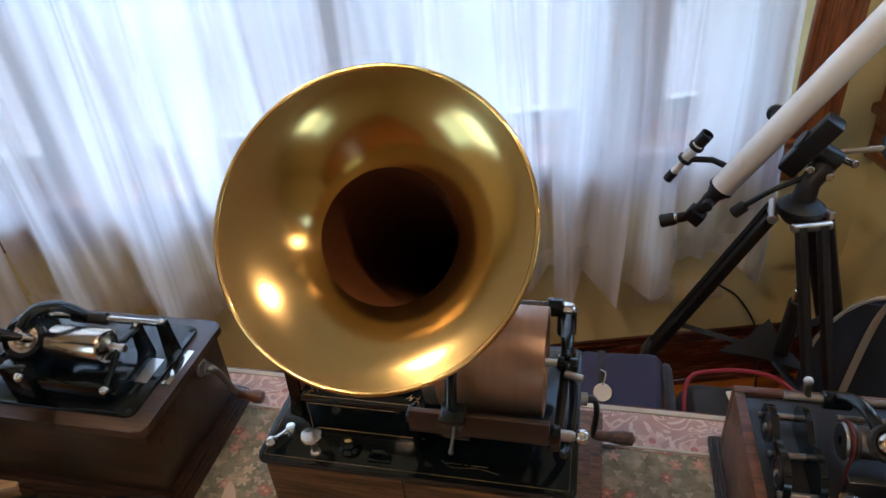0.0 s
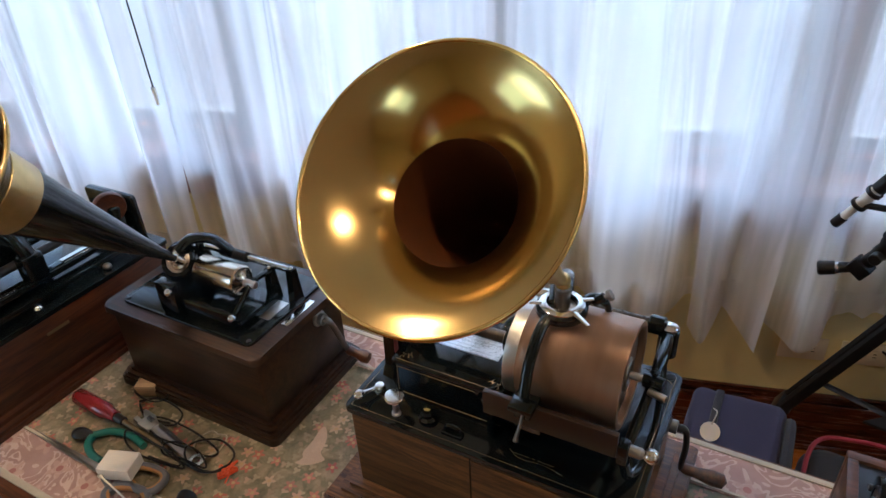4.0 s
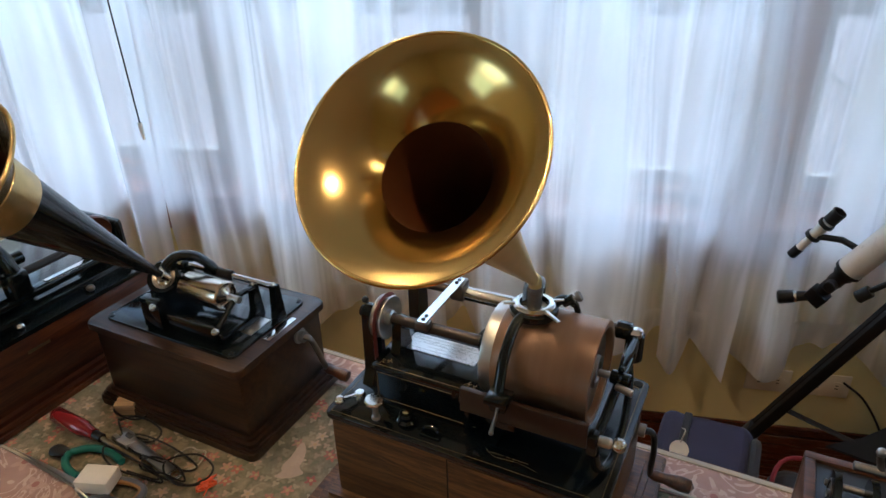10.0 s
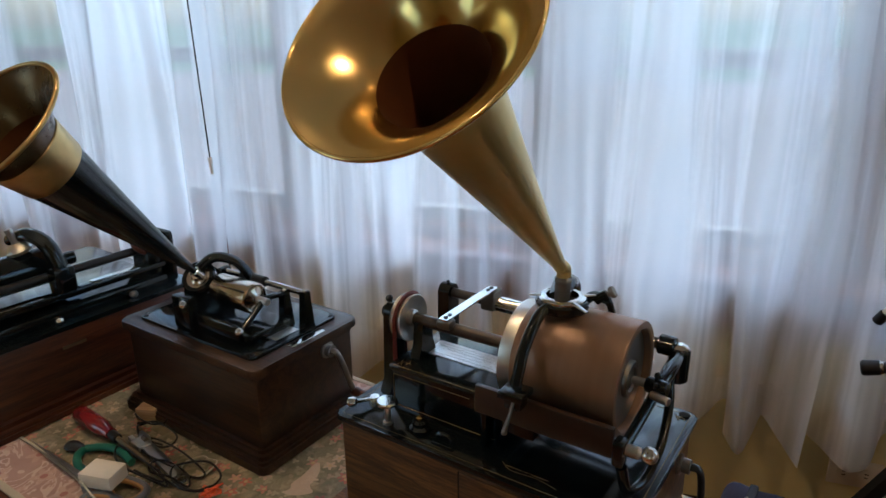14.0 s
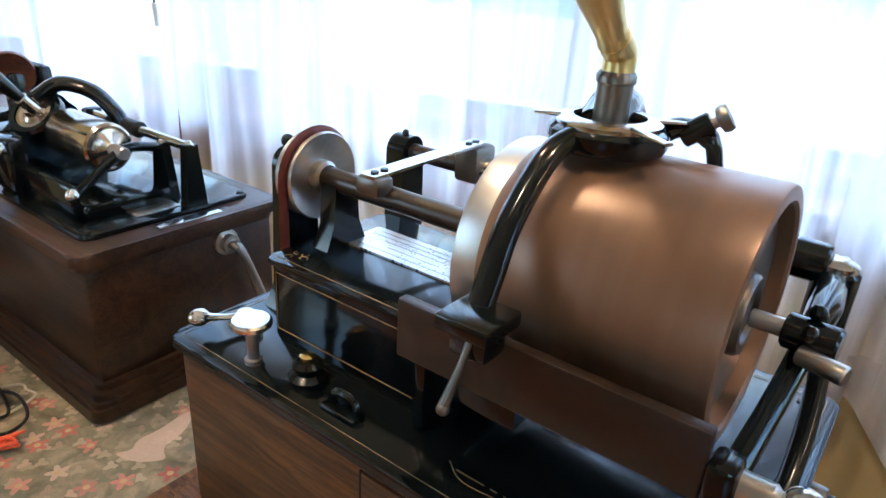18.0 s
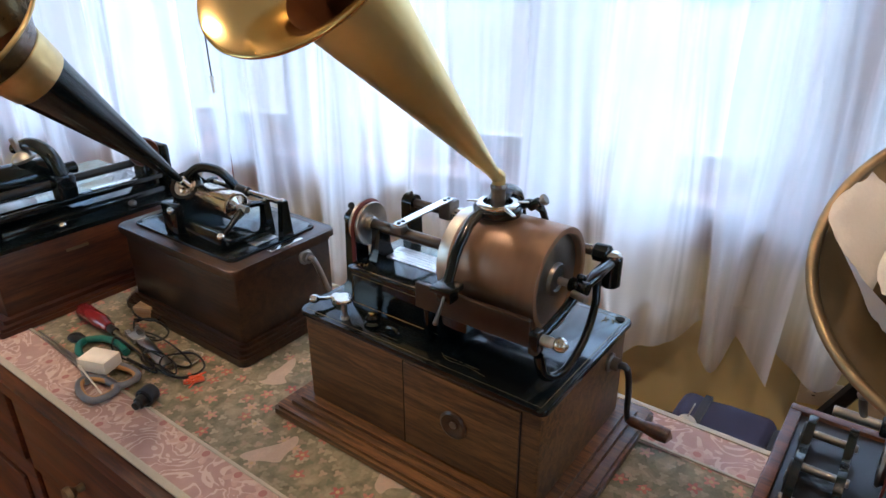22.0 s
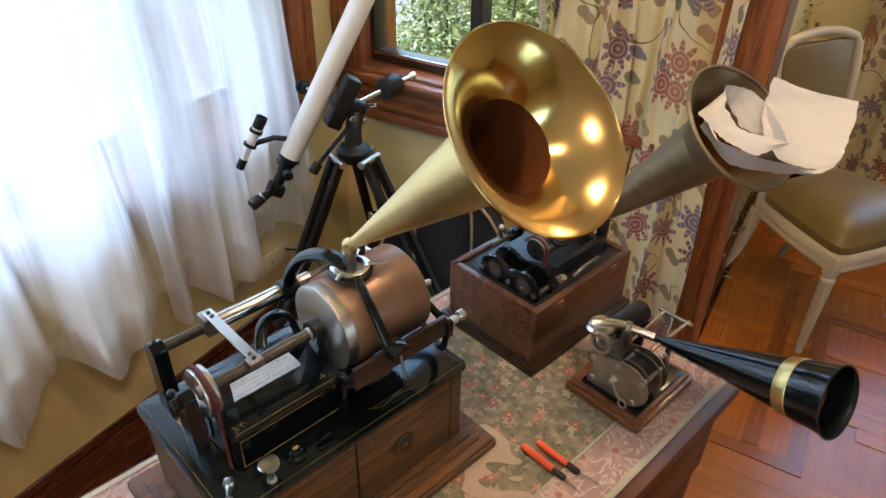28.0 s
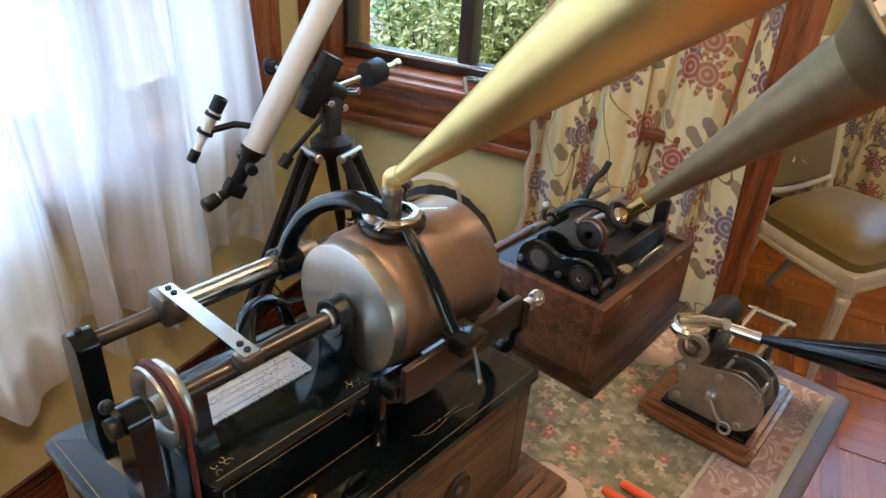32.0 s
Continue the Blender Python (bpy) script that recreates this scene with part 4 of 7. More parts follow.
def build_cloth():
    t = thing("tapestry_runner", "flowered tapestry runner with pink scrolled border on the chest", "table runner", pose(0, 0, TZ))

    def sheet(x0, x1, y0, y1, z, nx, ny, seed):
        bm = B()
        rows = [[bm.verts.new((x0 + (x1 - x0) * i / nx, y0 + (y1 - y0) * j / ny, z + 0.0016 * noise.noise((x0 + (x1 - x0) * i / nx * 1.0 * 9, (y0 + (y1 - y0) * j / ny) * 9, seed)))) for j in range(ny + 1)] for i in range(nx + 1)]
        for i in range(nx):
            for j in range(ny):
                bm.faces.new((rows[i][j], rows[i + 1][j], rows[i + 1][j + 1], rows[i][j + 1]))
        ext = bmesh.ops.extrude_face_region(bm, geom=bm.faces[:])
        for v in ext["geom"]:
            if isinstance(v, bmesh.types.BMVert):
                v.co.z -= 0.0035
        return bm

    part("field", sheet(-1.36, 0.753, -0.142, 0.232, 0.001, 90, 20, 1.0), tapestry, t)
    part("border", sheet(-1.40, 0.818, -0.212, -0.135, 0.0022, 90, 6, 2.0), border, t, "pink border with pale scrolls")
    part("border", sheet(-1.40, 0.818, 0.225, 0.302, 0.0022, 90, 6, 3.0), border, t, "pink border with pale scrolls")
    part("border", sheet(0.748, 0.818, -0.135, 0.225, 0.0018, 6, 24, 4.0), border, t, "pink border with pale scrolls")
    for y0, y1 in ((-0.219, -0.208), (-0.141, -0.136), (0.227, 0.232), (0.298, 0.308)):
        part("selvage", box(B(), -1.40, 0.823, y0, y1, 0.001, 0.0042, 0.001), webbing, t, "pale woven edge line")


def horn(parent, tip, bell, r_tip, r_cone, r_bell, flare, mat_out, mat_in, cone_mat=None, band=None, rim=0.0022, seg=64, lining=None, rim_mat=None):
    """A conical horn from tip to bell with a flared mouth, as inner and outer skins and a rolled rim."""
    tip, bell = Vector(tip), Vector(bell)
    ax = bell - tip
    L = ax.length
    th = 0.0012
    neck = L - flare
    outer = [(r_tip, 0), (r_tip, 0.012)]
    for k in range(1, 9):
        outer.append((r_tip + (r_cone - r_tip) * (k / 8) ** 1.05, 0.012 + (neck - 0.012) * k / 8))
    prof = []
    for k in range(1, 15):
        t = k / 14
        prof.append((r_cone + (r_bell - r_cone) * (0.78 * t + 0.22 * t * t), neck + flare * (1 - (1 - t) ** 1.28)))
    prof[-1] = (r_bell, L)
    cone = outer
    part("cone", lathe(B(), [*cone, *[(max(r - th * 0.5, 0.001), h) for r, h in cone[::-1]]], tip, ax, seg, True), cone_mat or mat_out, parent)
    part("lining", lathe(B(), [(max(r - th * 0.7, 0.001), h) for r, h in cone], tip, ax, seg), lining or throat, parent, "dark red-brown inside")
    fl = [cone[-1], *prof]
    part("bell", lathe(B(), [*fl, *[(r - th * (0.3 if k == 0 else 1), h + (th if k == 0 else 0)) for k, (r, h) in enumerate(fl[::-1])]], tip, ax, seg, True), mat_in, parent)
    a, u, w = basis(ax)
    sweep_pts = [bell + (u * math.cos(2 * math.pi * i / seg) + w * math.sin(2 * math.pi * i / seg)) * r_bell for i in range(seg)]
    part("rim", sweep(B(), sweep_pts, rim, 10, closed=True), rim_mat or mat_in, parent, "rolled rim")
    if band:
        h0, h1, rb = band
        f = lambda h: r_tip + (r_cone - r_tip) * max(0, (h - 0.012) / (neck - 0.012)) ** 1.05
        part("band", lathe(B(), [(f(h0) + 0.0004, h0), (f(h0) + 0.0012, h0 + 0.001), (f(h1) + 0.0012, h1 - 0.001), (f(h1) + 0.0004, h1)], tip, ax, seg), rb, parent, "brass band")
    return ax


def ornament(bm, cx, cy, z, s, sx=1, sy=1):
    """A small scrolled corner ornament lying on a top face."""
    for a, r0, turns in ((0.0, 0.45, 1.6), (1.2, 0.4, -1.5), (2.4, 0.35, 1.3), (3.9, 0.4, -1.4)):
        pts = []
        ox, oy = math.cos(a) * s * 0.55, math.sin(a) * s * 0.55
        for k in range(12):
            t = k / 11
            ang = a + turns * 3.1 * t
            rr = s * r0 * (1 - 0.75 * t)
            pts.append((cx + sx * (ox + math.cos(ang) * rr), cy + sy * (oy + math.sin(ang) * rr), z))
        sweep(bm, pts, s * 0.055, 5, flat=(1, 0.35))
    return bm


def stripe(bm, pts, w, z):
    """A painted line on a flat top."""
    return sweep(bm, [(x, y, z) for x, y in pts], w, 4, flat=(1, 0.3))


def build_main_phonograph():
    """Large black phonograph on an oak case, with a thick brown cylinder."""
    t = thing("phonograph", "antique black cylinder phonograph with thick brown cylinder on an oak case", "phonograph", pose(0, 0, TZ))
    BT = 0.175
    # case
    bm = B()
    plinth(bm, 0.0, 0.384, 0.0, 0.245, [(0.036, 0.004, 0.014), (0.032, 0.014, 0.019), (0.018, 0.019, 0.025), (0.008, 0.025, 0.031)])
    part("base_moulding", bm, oakbox, t)
    case = part("case", box(B(), 0.006, 0.378, 0.006, 0.239, 0.028, 0.168, 0.004), oakbox, t, "dark oak case")
    dr = part("panel", box(B(), 0.184, 0.352, 0.0035, 0.0065, 0.034, 0.160, 0.0008), oakbox, t, "flush front panel with a dark seam")
    for x in (0.1825, 0.3535):
        part("seam", box(B(), x - 0.0008, x + 0.0008, 0.0045, 0.0075, 0.034, 0.160), dark_hole, t)
    kn = part("lock_rosette", lathe(B(), [(0.019, -0.001), (0.0195, 0.002), (0.016, 0.004), (0.012, 0.003), (0.009, 0.001), (0, 0.001)], (0.262, 0.0035, 0.100), (0, -1, 0), 28), walnut, t, "round dark wooden rosette")
    part("keyhole", rod(B(), (0.262, 0.0025, 0.100), (0.262, 0.0005, 0.100), 0.005), darksteel, t)
    bm = B()
    box(bm, 0.3775, 0.3795, 0.075, 0.105, 0.014, 0.030, 0.001)
    part("label_plate", bm, whitepaint, t, "small white label")
    # bed plate
    bed = part("bed_plate", slab(B(), rounded(0, 0.384, 0, 0.245, 0.010), 0.168, BT, r=0.0025), enamel, t, "black enamelled bed plate")
    bm = B()
    stripe(bm, [(0.008, 0.008), (0.376, 0.008)], 0.00028, BT + 0.0002)
    stripe(bm, [(0.376, 0.008), (0.376, 0.237)], 0.00028, BT + 0.0002)
    stripe(bm, [(0.376, 0.237), (0.24, 0.237)], 0.00028, BT + 0.0002)
    stripe(bm, [(0.008, 0.008), (0.008, 0.237)], 0.00028, BT + 0.0002)
    ornament(bm, 0.360, 0.222, BT + 0.0003, 0.012)
    part("gold_lining", bm, gilt, t, "thin gilt lines and corner scrolls")
    part("bolt_hole", lathe(B(), [(0, 0.0002), (0.0055, 0.0002), (0.0065, 0.0008), (0.0055, 0.0012), (0, 0.0011)], (0.369, 0.234, BT), (0, 0, 1), 18), dark_hole, t)
    bm = B()
    sweep(bm, smooth_path([(0.225, 0.030, BT + 0.0003), (0.24, 0.0215, BT + 0.0003), (0.27, 0.0235, BT + 0.0003), (0.295, 0.019, BT + 0.0003)]), 0.00028, 4, flat=(1, 0.4))
    for a, b in ((0.232, 0.250), (0.254, 0.258), (0.262, 0.282)):
        box(bm, a, b, 0.0266, 0.0272, BT, BT + 0.0004)
    part("writing_mark", bm, gilt, t, "worn gilt writing")
    # raised casting on the left
    CX0, CX1, CY0, CY1, CZ = 0.050, 0.205, 0.053, 0.170, 0.234
    bm = B()
    slab(bm, rounded(CX0, CX1, CY0, CY1, 0.006), BT - 0.002, CZ - 0.004)
    slab(bm, rounded(CX0 - 0.002, CX1, CY0 - 0.003, CY1, 0.006), CZ - 0.004, CZ, r=0.002)
    part("gear_housing", bm, enamel, t, "black gear housing with gilt corner scrolls")
    bm = B()
    ornament(bm, CX0 + 0.014, CY0 + 0.012, CZ + 0.0003, 0.009)
    ornament(bm, CX1 - 0.016, CY0 + 0.012, CZ + 0.0003, 0.009, -1)
    stripe(bm, [(CX0 + 0.004, CY0 + 0.003), (CX1 - 0.006, CY0 + 0.003)], 0.0005, CZ + 0.0002)
    for z in (CZ - 0.010, BT + 0.006):
        sweep(bm, [(CX0 + 0.006, CY0 - 0.0004, z), (CX1 - 0.004, CY0 - 0.0004, z)], 0.0005, 4)
    sweep(bm, [(CX0 + 0.006, CY0 - 0.0004, CZ - 0.010), (CX0 + 0.006, CY0 - 0.0004, BT + 0.006)], 0.0005, 4)
    part("gilt_ornament", bm, gilt, t)
    pl = part("name_plate", slab(B(), rounded(0.068, 0.176, 0.104, 0.142, 0.003), CZ, CZ + 0.0015), engraved, t, "engraved nickel name plate")
    for k, (a, b, y) in enumerate(((0.078, 0.166, 0.136), (0.074, 0.170, 0.130), (0.090, 0.155, 0.124), (0.100, 0.145, 0.117), (0.078, 0.166, 0.110))):
        part("engraved_line", box(B(), a, b, y - 0.0004, y + 0.0004, CZ + 0.0012, CZ + 0.0017), steel, pl)
    # wing of the casting behind the cylinder
    part("rear_web", sweep(B(), smooth_path([(0.150, 0.160, CZ - 0.010), (0.165, 0.185, CZ + 0.004), (0.185, 0.205, CZ + 0.008), (0.22, 0.213, CZ - 0.004), (0.24, 0.215, BT)]), 0.007, 10, flat=(1.2, 0.8)), enamel, t)
    # bearing posts
    AY, AZ = 0.100, 0.281
    for nm, x0, x1, y0, y1, zt in (("bearing_post", 0.016, 0.032, 0.072, 0.125, 0.296), ("bearing_post", 0.060, 0.074, 0.082, 0.122, 0.288)):
        bm = B()
        ww = (y1 - y0) / 2
        yc = (y0 + y1) / 2
        zb = BT - 0.002 if x0 < 0.05 else CZ - 0.003
        out = [(-ww, zb), (ww, zb), (ww * 0.62, zb + 0.02), (ww * 0.5, AZ - 0.004)]
        out += [(ww * 0.5 * math.cos(radians(a)), zt - ww * 0.5 + ww * 0.5 * math.sin(radians(a))) for a in range(0, 181, 20)]
        out += [(-ww * 0.5, AZ - 0.004), (-ww * 0.62, zb + 0.02)]
        slab(bm, out, x0, x1)
        for v in bm.verts:
            v.co = Vector((v.co.z, yc + v.co.x, v.co.y))
        part(nm, bm, enamel, t)
    bm = B()
    lathe(bm, [(0, 0), (0.006, 0), (0.008, 0.003), (0.008, 0.009), (0, 0.010)], (0.017, AY, AZ), (-1, 0, 0), 18)
    ball(bm, (0.012, AY + 0.004, AZ + 0.016), 0.005, 12, 8)
    part("bearing_cap", bm, iron, t)
    # rear post and rods
    RY, RZ = 0.206, 0.280
    bm = B()
    out = [(-0.020, BT - 0.002), (0.016, BT - 0.002), (0.013, RZ)]
    out += [(0.013 * math.cos(radians(a)), RZ - 0.003 + 0.013 * math.sin(radians(a))) for a in range(10, 171, 20)] + [(-0.013, RZ), (-0.014, 0.205)]
    slab(bm, out, 0.028, 0.046)
    for v in bm.verts:
        v.co = Vector((v.co.z, RY + v.co.x, v.co.y))
    part("rear_post", bm, enamel, t)
    part("post_screw", ball(B(), (0.037, RY, RZ + 0.011), 0.003, 10, 6), iron, t)
    part("guide_rod", rod(B(), (0.040, RY, RZ - 0.003), (0.352, RY, RZ - 0.003), 0.0068), shaftsteel, t, "dark steel guide rod")
    part("sleeve", rod(B(), (0.100, RY, RZ - 0.003), (0.262, RY, RZ - 0.003), 0.0105, 0.0105, 24, 0.001), nickel, t, "bright nickel sleeve")
    part("shaft", rod(B(), (0.040, AY, AZ), (0.215, AY, AZ), 0.0078), shaftsteel, t, "dark oiled main shaft with feed thread")
    part("shaft_collar", rod(B(), (0.188, AY, AZ), (0.208, AY, AZ), 0.0095), steel, t)
    # pulley and belt
    p = part("pulley", lathe(B(), [(0.008, 0), (0.008, 0.006), (0.020, 0.006), (0.026, 0.001), (0.030, 0.0), (0.031, 0.002), (0.028, 0.006), (0.028, 0.010), (0.031, 0.014), (0.030, 0.016), (0.026, 0.014), (0.019, 0.011), (0.011, 0.012), (0.011, 0.018), (0.0085, 0.020), (0.008, 0.0)], (0.038, AY, AZ), (1, 0, 0), 40), steel, t, "nickelled belt pulley")
    bm = B()
    belt = arc((0.046, AY, AZ), 0.030, 0, 180, 18) + [Vector((0.046, AY - 0.0302, AZ - 0.05)), Vector((0.046, AY - 0.030, BT - 0.001))]
    belt = [Vector((0.046, AY + 0.030, BT - 0.001)), Vector((0.046, AY + 0.0302, AZ - 0.05))] + belt
    sweep(bm, belt, 1.0, 8, flat=(0.0042, 0.0016))
    part("belt", bm, redleather, t, "dark red leather belt")
    # nickel strap from guide rod to shaft
    bm = B()
    m = Matrix.Translation((0.109, 0.147, 0.2975)) @ Euler((radians(0.5), 0, 0)).to_matrix().to_4x4()
    slab(bm, rounded(-0.0065, 0.0065, -0.062, 0.062, 0.002), -0.001, 0.001, m)
    part("feed_strap", bm, nickel, t, "bright nickel feed strap")
    for y, z in ((0.092, 0.2982), (0.101, 0.2982), (0.203, 0.2992), (0.194, 0.2992)):
        part("strap_screw", lathe(B(), [(0, -0.002), (0.0028, -0.002), (0.0028, 0.0008), (0, 0.0012)], (0.109, y, z), (0, 0, 1), 12), iron, t)
    bm = B()
    box(bm, 0.099, 0.119, 0.084, 0.100, 0.284, 0.2965, 0.003)
    part("half_nut", bm, darksteel, t)
    bm = B()
    box(bm, 0.097, 0.119, RY - 0.014, RY + 0.012, 0.268, 0.2965, 0.004)
    part("strap_block", bm, darksteel, t)
    # cylinder
    part("mandrel_flange", lathe(B(), [(0, 0), (0.0565, 0), (0.0588, 0.001), (0.0595, 0.004), (0.0595, 0.016), (0, 0.016)], (0.208, AY, AZ), (1, 0, 0), 72), flangesteel, t, "bright steel flange")
    part("record_cylinder", lathe(B(), [(0.050, 0.0), (0.0595, 0.0), (0.0625, 0.004), (0.0630, 0.008), (0.0638, 0.010), (0.0638, 0.1165), (0.0632, 0.1185), (0.0618, 0.119), (0.0565, 0.119), (0.055, 0.1175), (0.0547, 0.104), (0.050, 0.104)], (0.224, AY, AZ), (1, 0, 0), 96, True), wax, t, "thick brown wax cylinder")
    part("mandrel_end", lathe(B(), [(0.0545, 0.002), (0.0545, 0.0075), (0.052, 0.0088), (0.0205, 0.0092), (0.0200, 0.0125), (0.0185, 0.0140), (0.0140, 0.0140), (0.0125, 0.0115), (0, 0.0115)], (0.326, AY, AZ), (1, 0, 0), 64), darksteel, t, "dull steel mandrel end")
    # bearing under the cylinder's left end
    bm = B()
    box(bm, 0.192, 0.204, AY - 0.018, AY + 0.018, CZ - 0.01, AZ + 0.004, 0.004)
    rod(bm, (0.191, AY, AZ), (0.206, AY, AZ), 0.017)
    part("centre_bearing", bm, enamel, t)
    # the casting's front edge sweeps forward to the straight edge
    bm = B()
    curve = smooth_path([(0.168, 0.0515, 0), (0.188, 0.050, 0), (0.205, 0.043, 0), (0.220, 0.033, 0), (0.240, 0.029, 0), (0.262, 0.029, 0)], 5)
    slab(bm, [(v.x, v.y) for v in curve] + [(0.262, 0.060), (0.168, 0.060)], 0.216, CZ - 0.003, r=0.002)
    part("casting_sweep", bm, enamel, t, "curved edge of the black casting")
    part("gilt_line", sweep(B(), [(v.x, v.y + 0.004, CZ - 0.0028) for v in curve[8:]], 0.0006, 4), gilt, t)
    # straight edge in front of the cylinder
    SY = 0.019
    part("straight_edge", box(B(), 0.197, 0.352, SY - 0.004, SY + 0.003, 0.238, 0.271, 0.0012), rail_brown, t, "dark brown straight edge bar")
    bm = B()
    box(bm, 0.190, 0.200, 0.036, 0.052, 0.176, 0.246, 0.004)
    box(bm, 0.190, 0.200, SY + 0.003, 0.044, 0.238, 0.252, 0.004)
    box(bm, 0.200, 0.350, SY + 0.004, SY + 0.020, 0.236, 0.246, 0.003)
    part("front_bracket", bm, enamel, t)
    return t


def build_carriage():
    """Reproducer carriage and the brass horn that stands on it."""
    BT, AY, AZ, RY, RZ = TZ + 0.175, 0.100, TZ + 0.281, 0.206, TZ + 0.277
    X = 0.258
    t = thing("reproducer_carriage", "black iron reproducer carriage arched over the cylinder", "carriage", pose(0, 0, 0))
    pts = smooth_path([(X - 0.010, 0.010, TZ + 0.284), (X - 0.011, 0.019, TZ + 0.298), (X - 0.012, 0.033, TZ + 0.320), (X - 0.010, 0.058, TZ + 0.346), (X - 0.004, 0.080, TZ + 0.356)])
    part("arm", sweep(B(), pts, 1.0, 12, flat=(0.0065, 0.005)), enamel, t)
    pts = smooth_path([(X - 0.004, 0.095, TZ + 0.356), (X - 0.012, 0.130, TZ + 0.362), (X - 0.022, 0.168, TZ + 0.345), (X - 0.030, 0.192, TZ + 0.312), (X - 0.032, RY, RZ)])
    part("rear_arm", sweep(B(), pts, 1.0, 12, flat=(0.0125, 0.008)), enamel, t)
    part("rear_clamp", rod(B(), (X - 0.045, RY, RZ), (X - 0.018, RY, RZ), 0.0155), enamel, t)
    bm = B()
    box(bm, X - 0.020, X + 0.008, -0.010, 0.018, TZ + 0.282, TZ + 0.290, 0.002, m=Matrix.Translation((0, 0, -0.001)))
    box(bm, X - 0.016, X + 0.004, -0.004, 0.014, TZ + 0.268, TZ + 0.283, 0.003)
    part("lift_foot", bm, enamel, t)
    bm = B()
    sweep(bm, [(X - 0.004, -0.002, TZ + 0.282), (X - 0.005, -0.009, TZ + 0.266), (X - 0.007, -0.0155, TZ + 0.251)], [0.0016, 0.0019, 0.0026], 10)
    ball(bm, (X - 0.007, -0.016, TZ + 0.249), 0.0032, 12, 8)
    part("lift_lever", bm, darksteel, t)
    c = (X, 0.096, TZ + 0.346)
    ring = part("reproducer_ring", lathe(B(), [(0.017, 0.0), (0.0275, 0.0), (0.029, 0.003), (0.029, 0.009), (0.026, 0.011), (0.017, 0.011)], c, (0, 0, 1), 48, True), enamel, t)
    part("clamp_ring", lathe(B(), [(0.0165, 0.010), (0.0255, 0.010), (0.0255, 0.013), (0.022, 0.015), (0.0175, 0.015)], c, (0, 0, 1), 48, True), nickel, ring, "bright nickel clamp ring")
    part("seat", lathe(B(), [(0, 0.004), (0.0168, 0.004), (0.0168, 0.008), (0, 0.008)], c, (0, 0, 1), 32), steel, ring)
    for a, ln in ((205, 0.014), (325, 0.026), (35, 0.014)):
        bm = B()
        d = Vector((math.cos(radians(a)), math.sin(radians(a)), 0))
        sweep(bm, [Vector(c) + d * 0.022 + Vector((0, 0, 0.0135)), Vector(c) + d * (0.022 + ln) + Vector((0, 0, 0.0135))], [0.0040, 0.0026], 10, flat=(1, 0.35))
        part("lug", bm, nickel, ring)
    bm = B()
    lathe(bm, [(0, 0), (0.0028, 0), (0.0028, 0.008), (0.0062, 0.009), (0.0070, 0.0115), (0.0062, 0.014), (0, 0.0145)], (X + 0.036, 0.122, TZ + 0.357), (0.75, 0.2, 0.55), 24)
    part("thumb_screw", bm, darksteel, t, "knurled thumb screw")
    bm = B()
    sweep(bm, smooth_path([(X + 0.016, 0.110, TZ + 0.350), (X + 0.026, 0.122, TZ + 0.356), (X + 0.040, 0.126, TZ + 0.352), (X + 0.044, 0.132, TZ + 0.336)]), [0.006] * 13 + [0.005] * 6, 12, flat=(1.2, 0.8))
    rod(bm, (X + 0.028, 0.120, TZ + 0.352), (X + 0.040, 0.123, TZ + 0.361), 0.0058)
    part("rear_lug", bm, enamel, t)
    h = thing("brass_horn", "polished brass horn with flared bell and elbow at its small end", "horn", pose(0, 0, 0))
    part("socket", lathe(B(), [(0, 0.008), (0.0085, 0.008), (0.0085, 0.030), (0.0095, 0.031), (0.0095, 0.034), (0.008, 0.036)], c, (0, 0, 1), 24), darksteel, h, "dull socket tube")
    e0 = Vector(c) + Vector((0, 0, 0.036))
    tip, mouth = Vector((X, 0.090, TZ + 0.393)), Vector((0.262, -0.178, TZ + 0.634))
    d = (mouth - tip).normalized()
    el = smooth_path([e0 - Vector((0, 0, 0.004)), e0 + Vector((0, 0.0008, 0.005)), e0 + Vector((0, -0.001, 0.0095)), tip + d * 0.006], 6)
    part("elbow", sweep(B(), el, 0.0078, 20), satin_brass, h)
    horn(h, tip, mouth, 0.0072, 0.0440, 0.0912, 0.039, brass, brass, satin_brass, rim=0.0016)


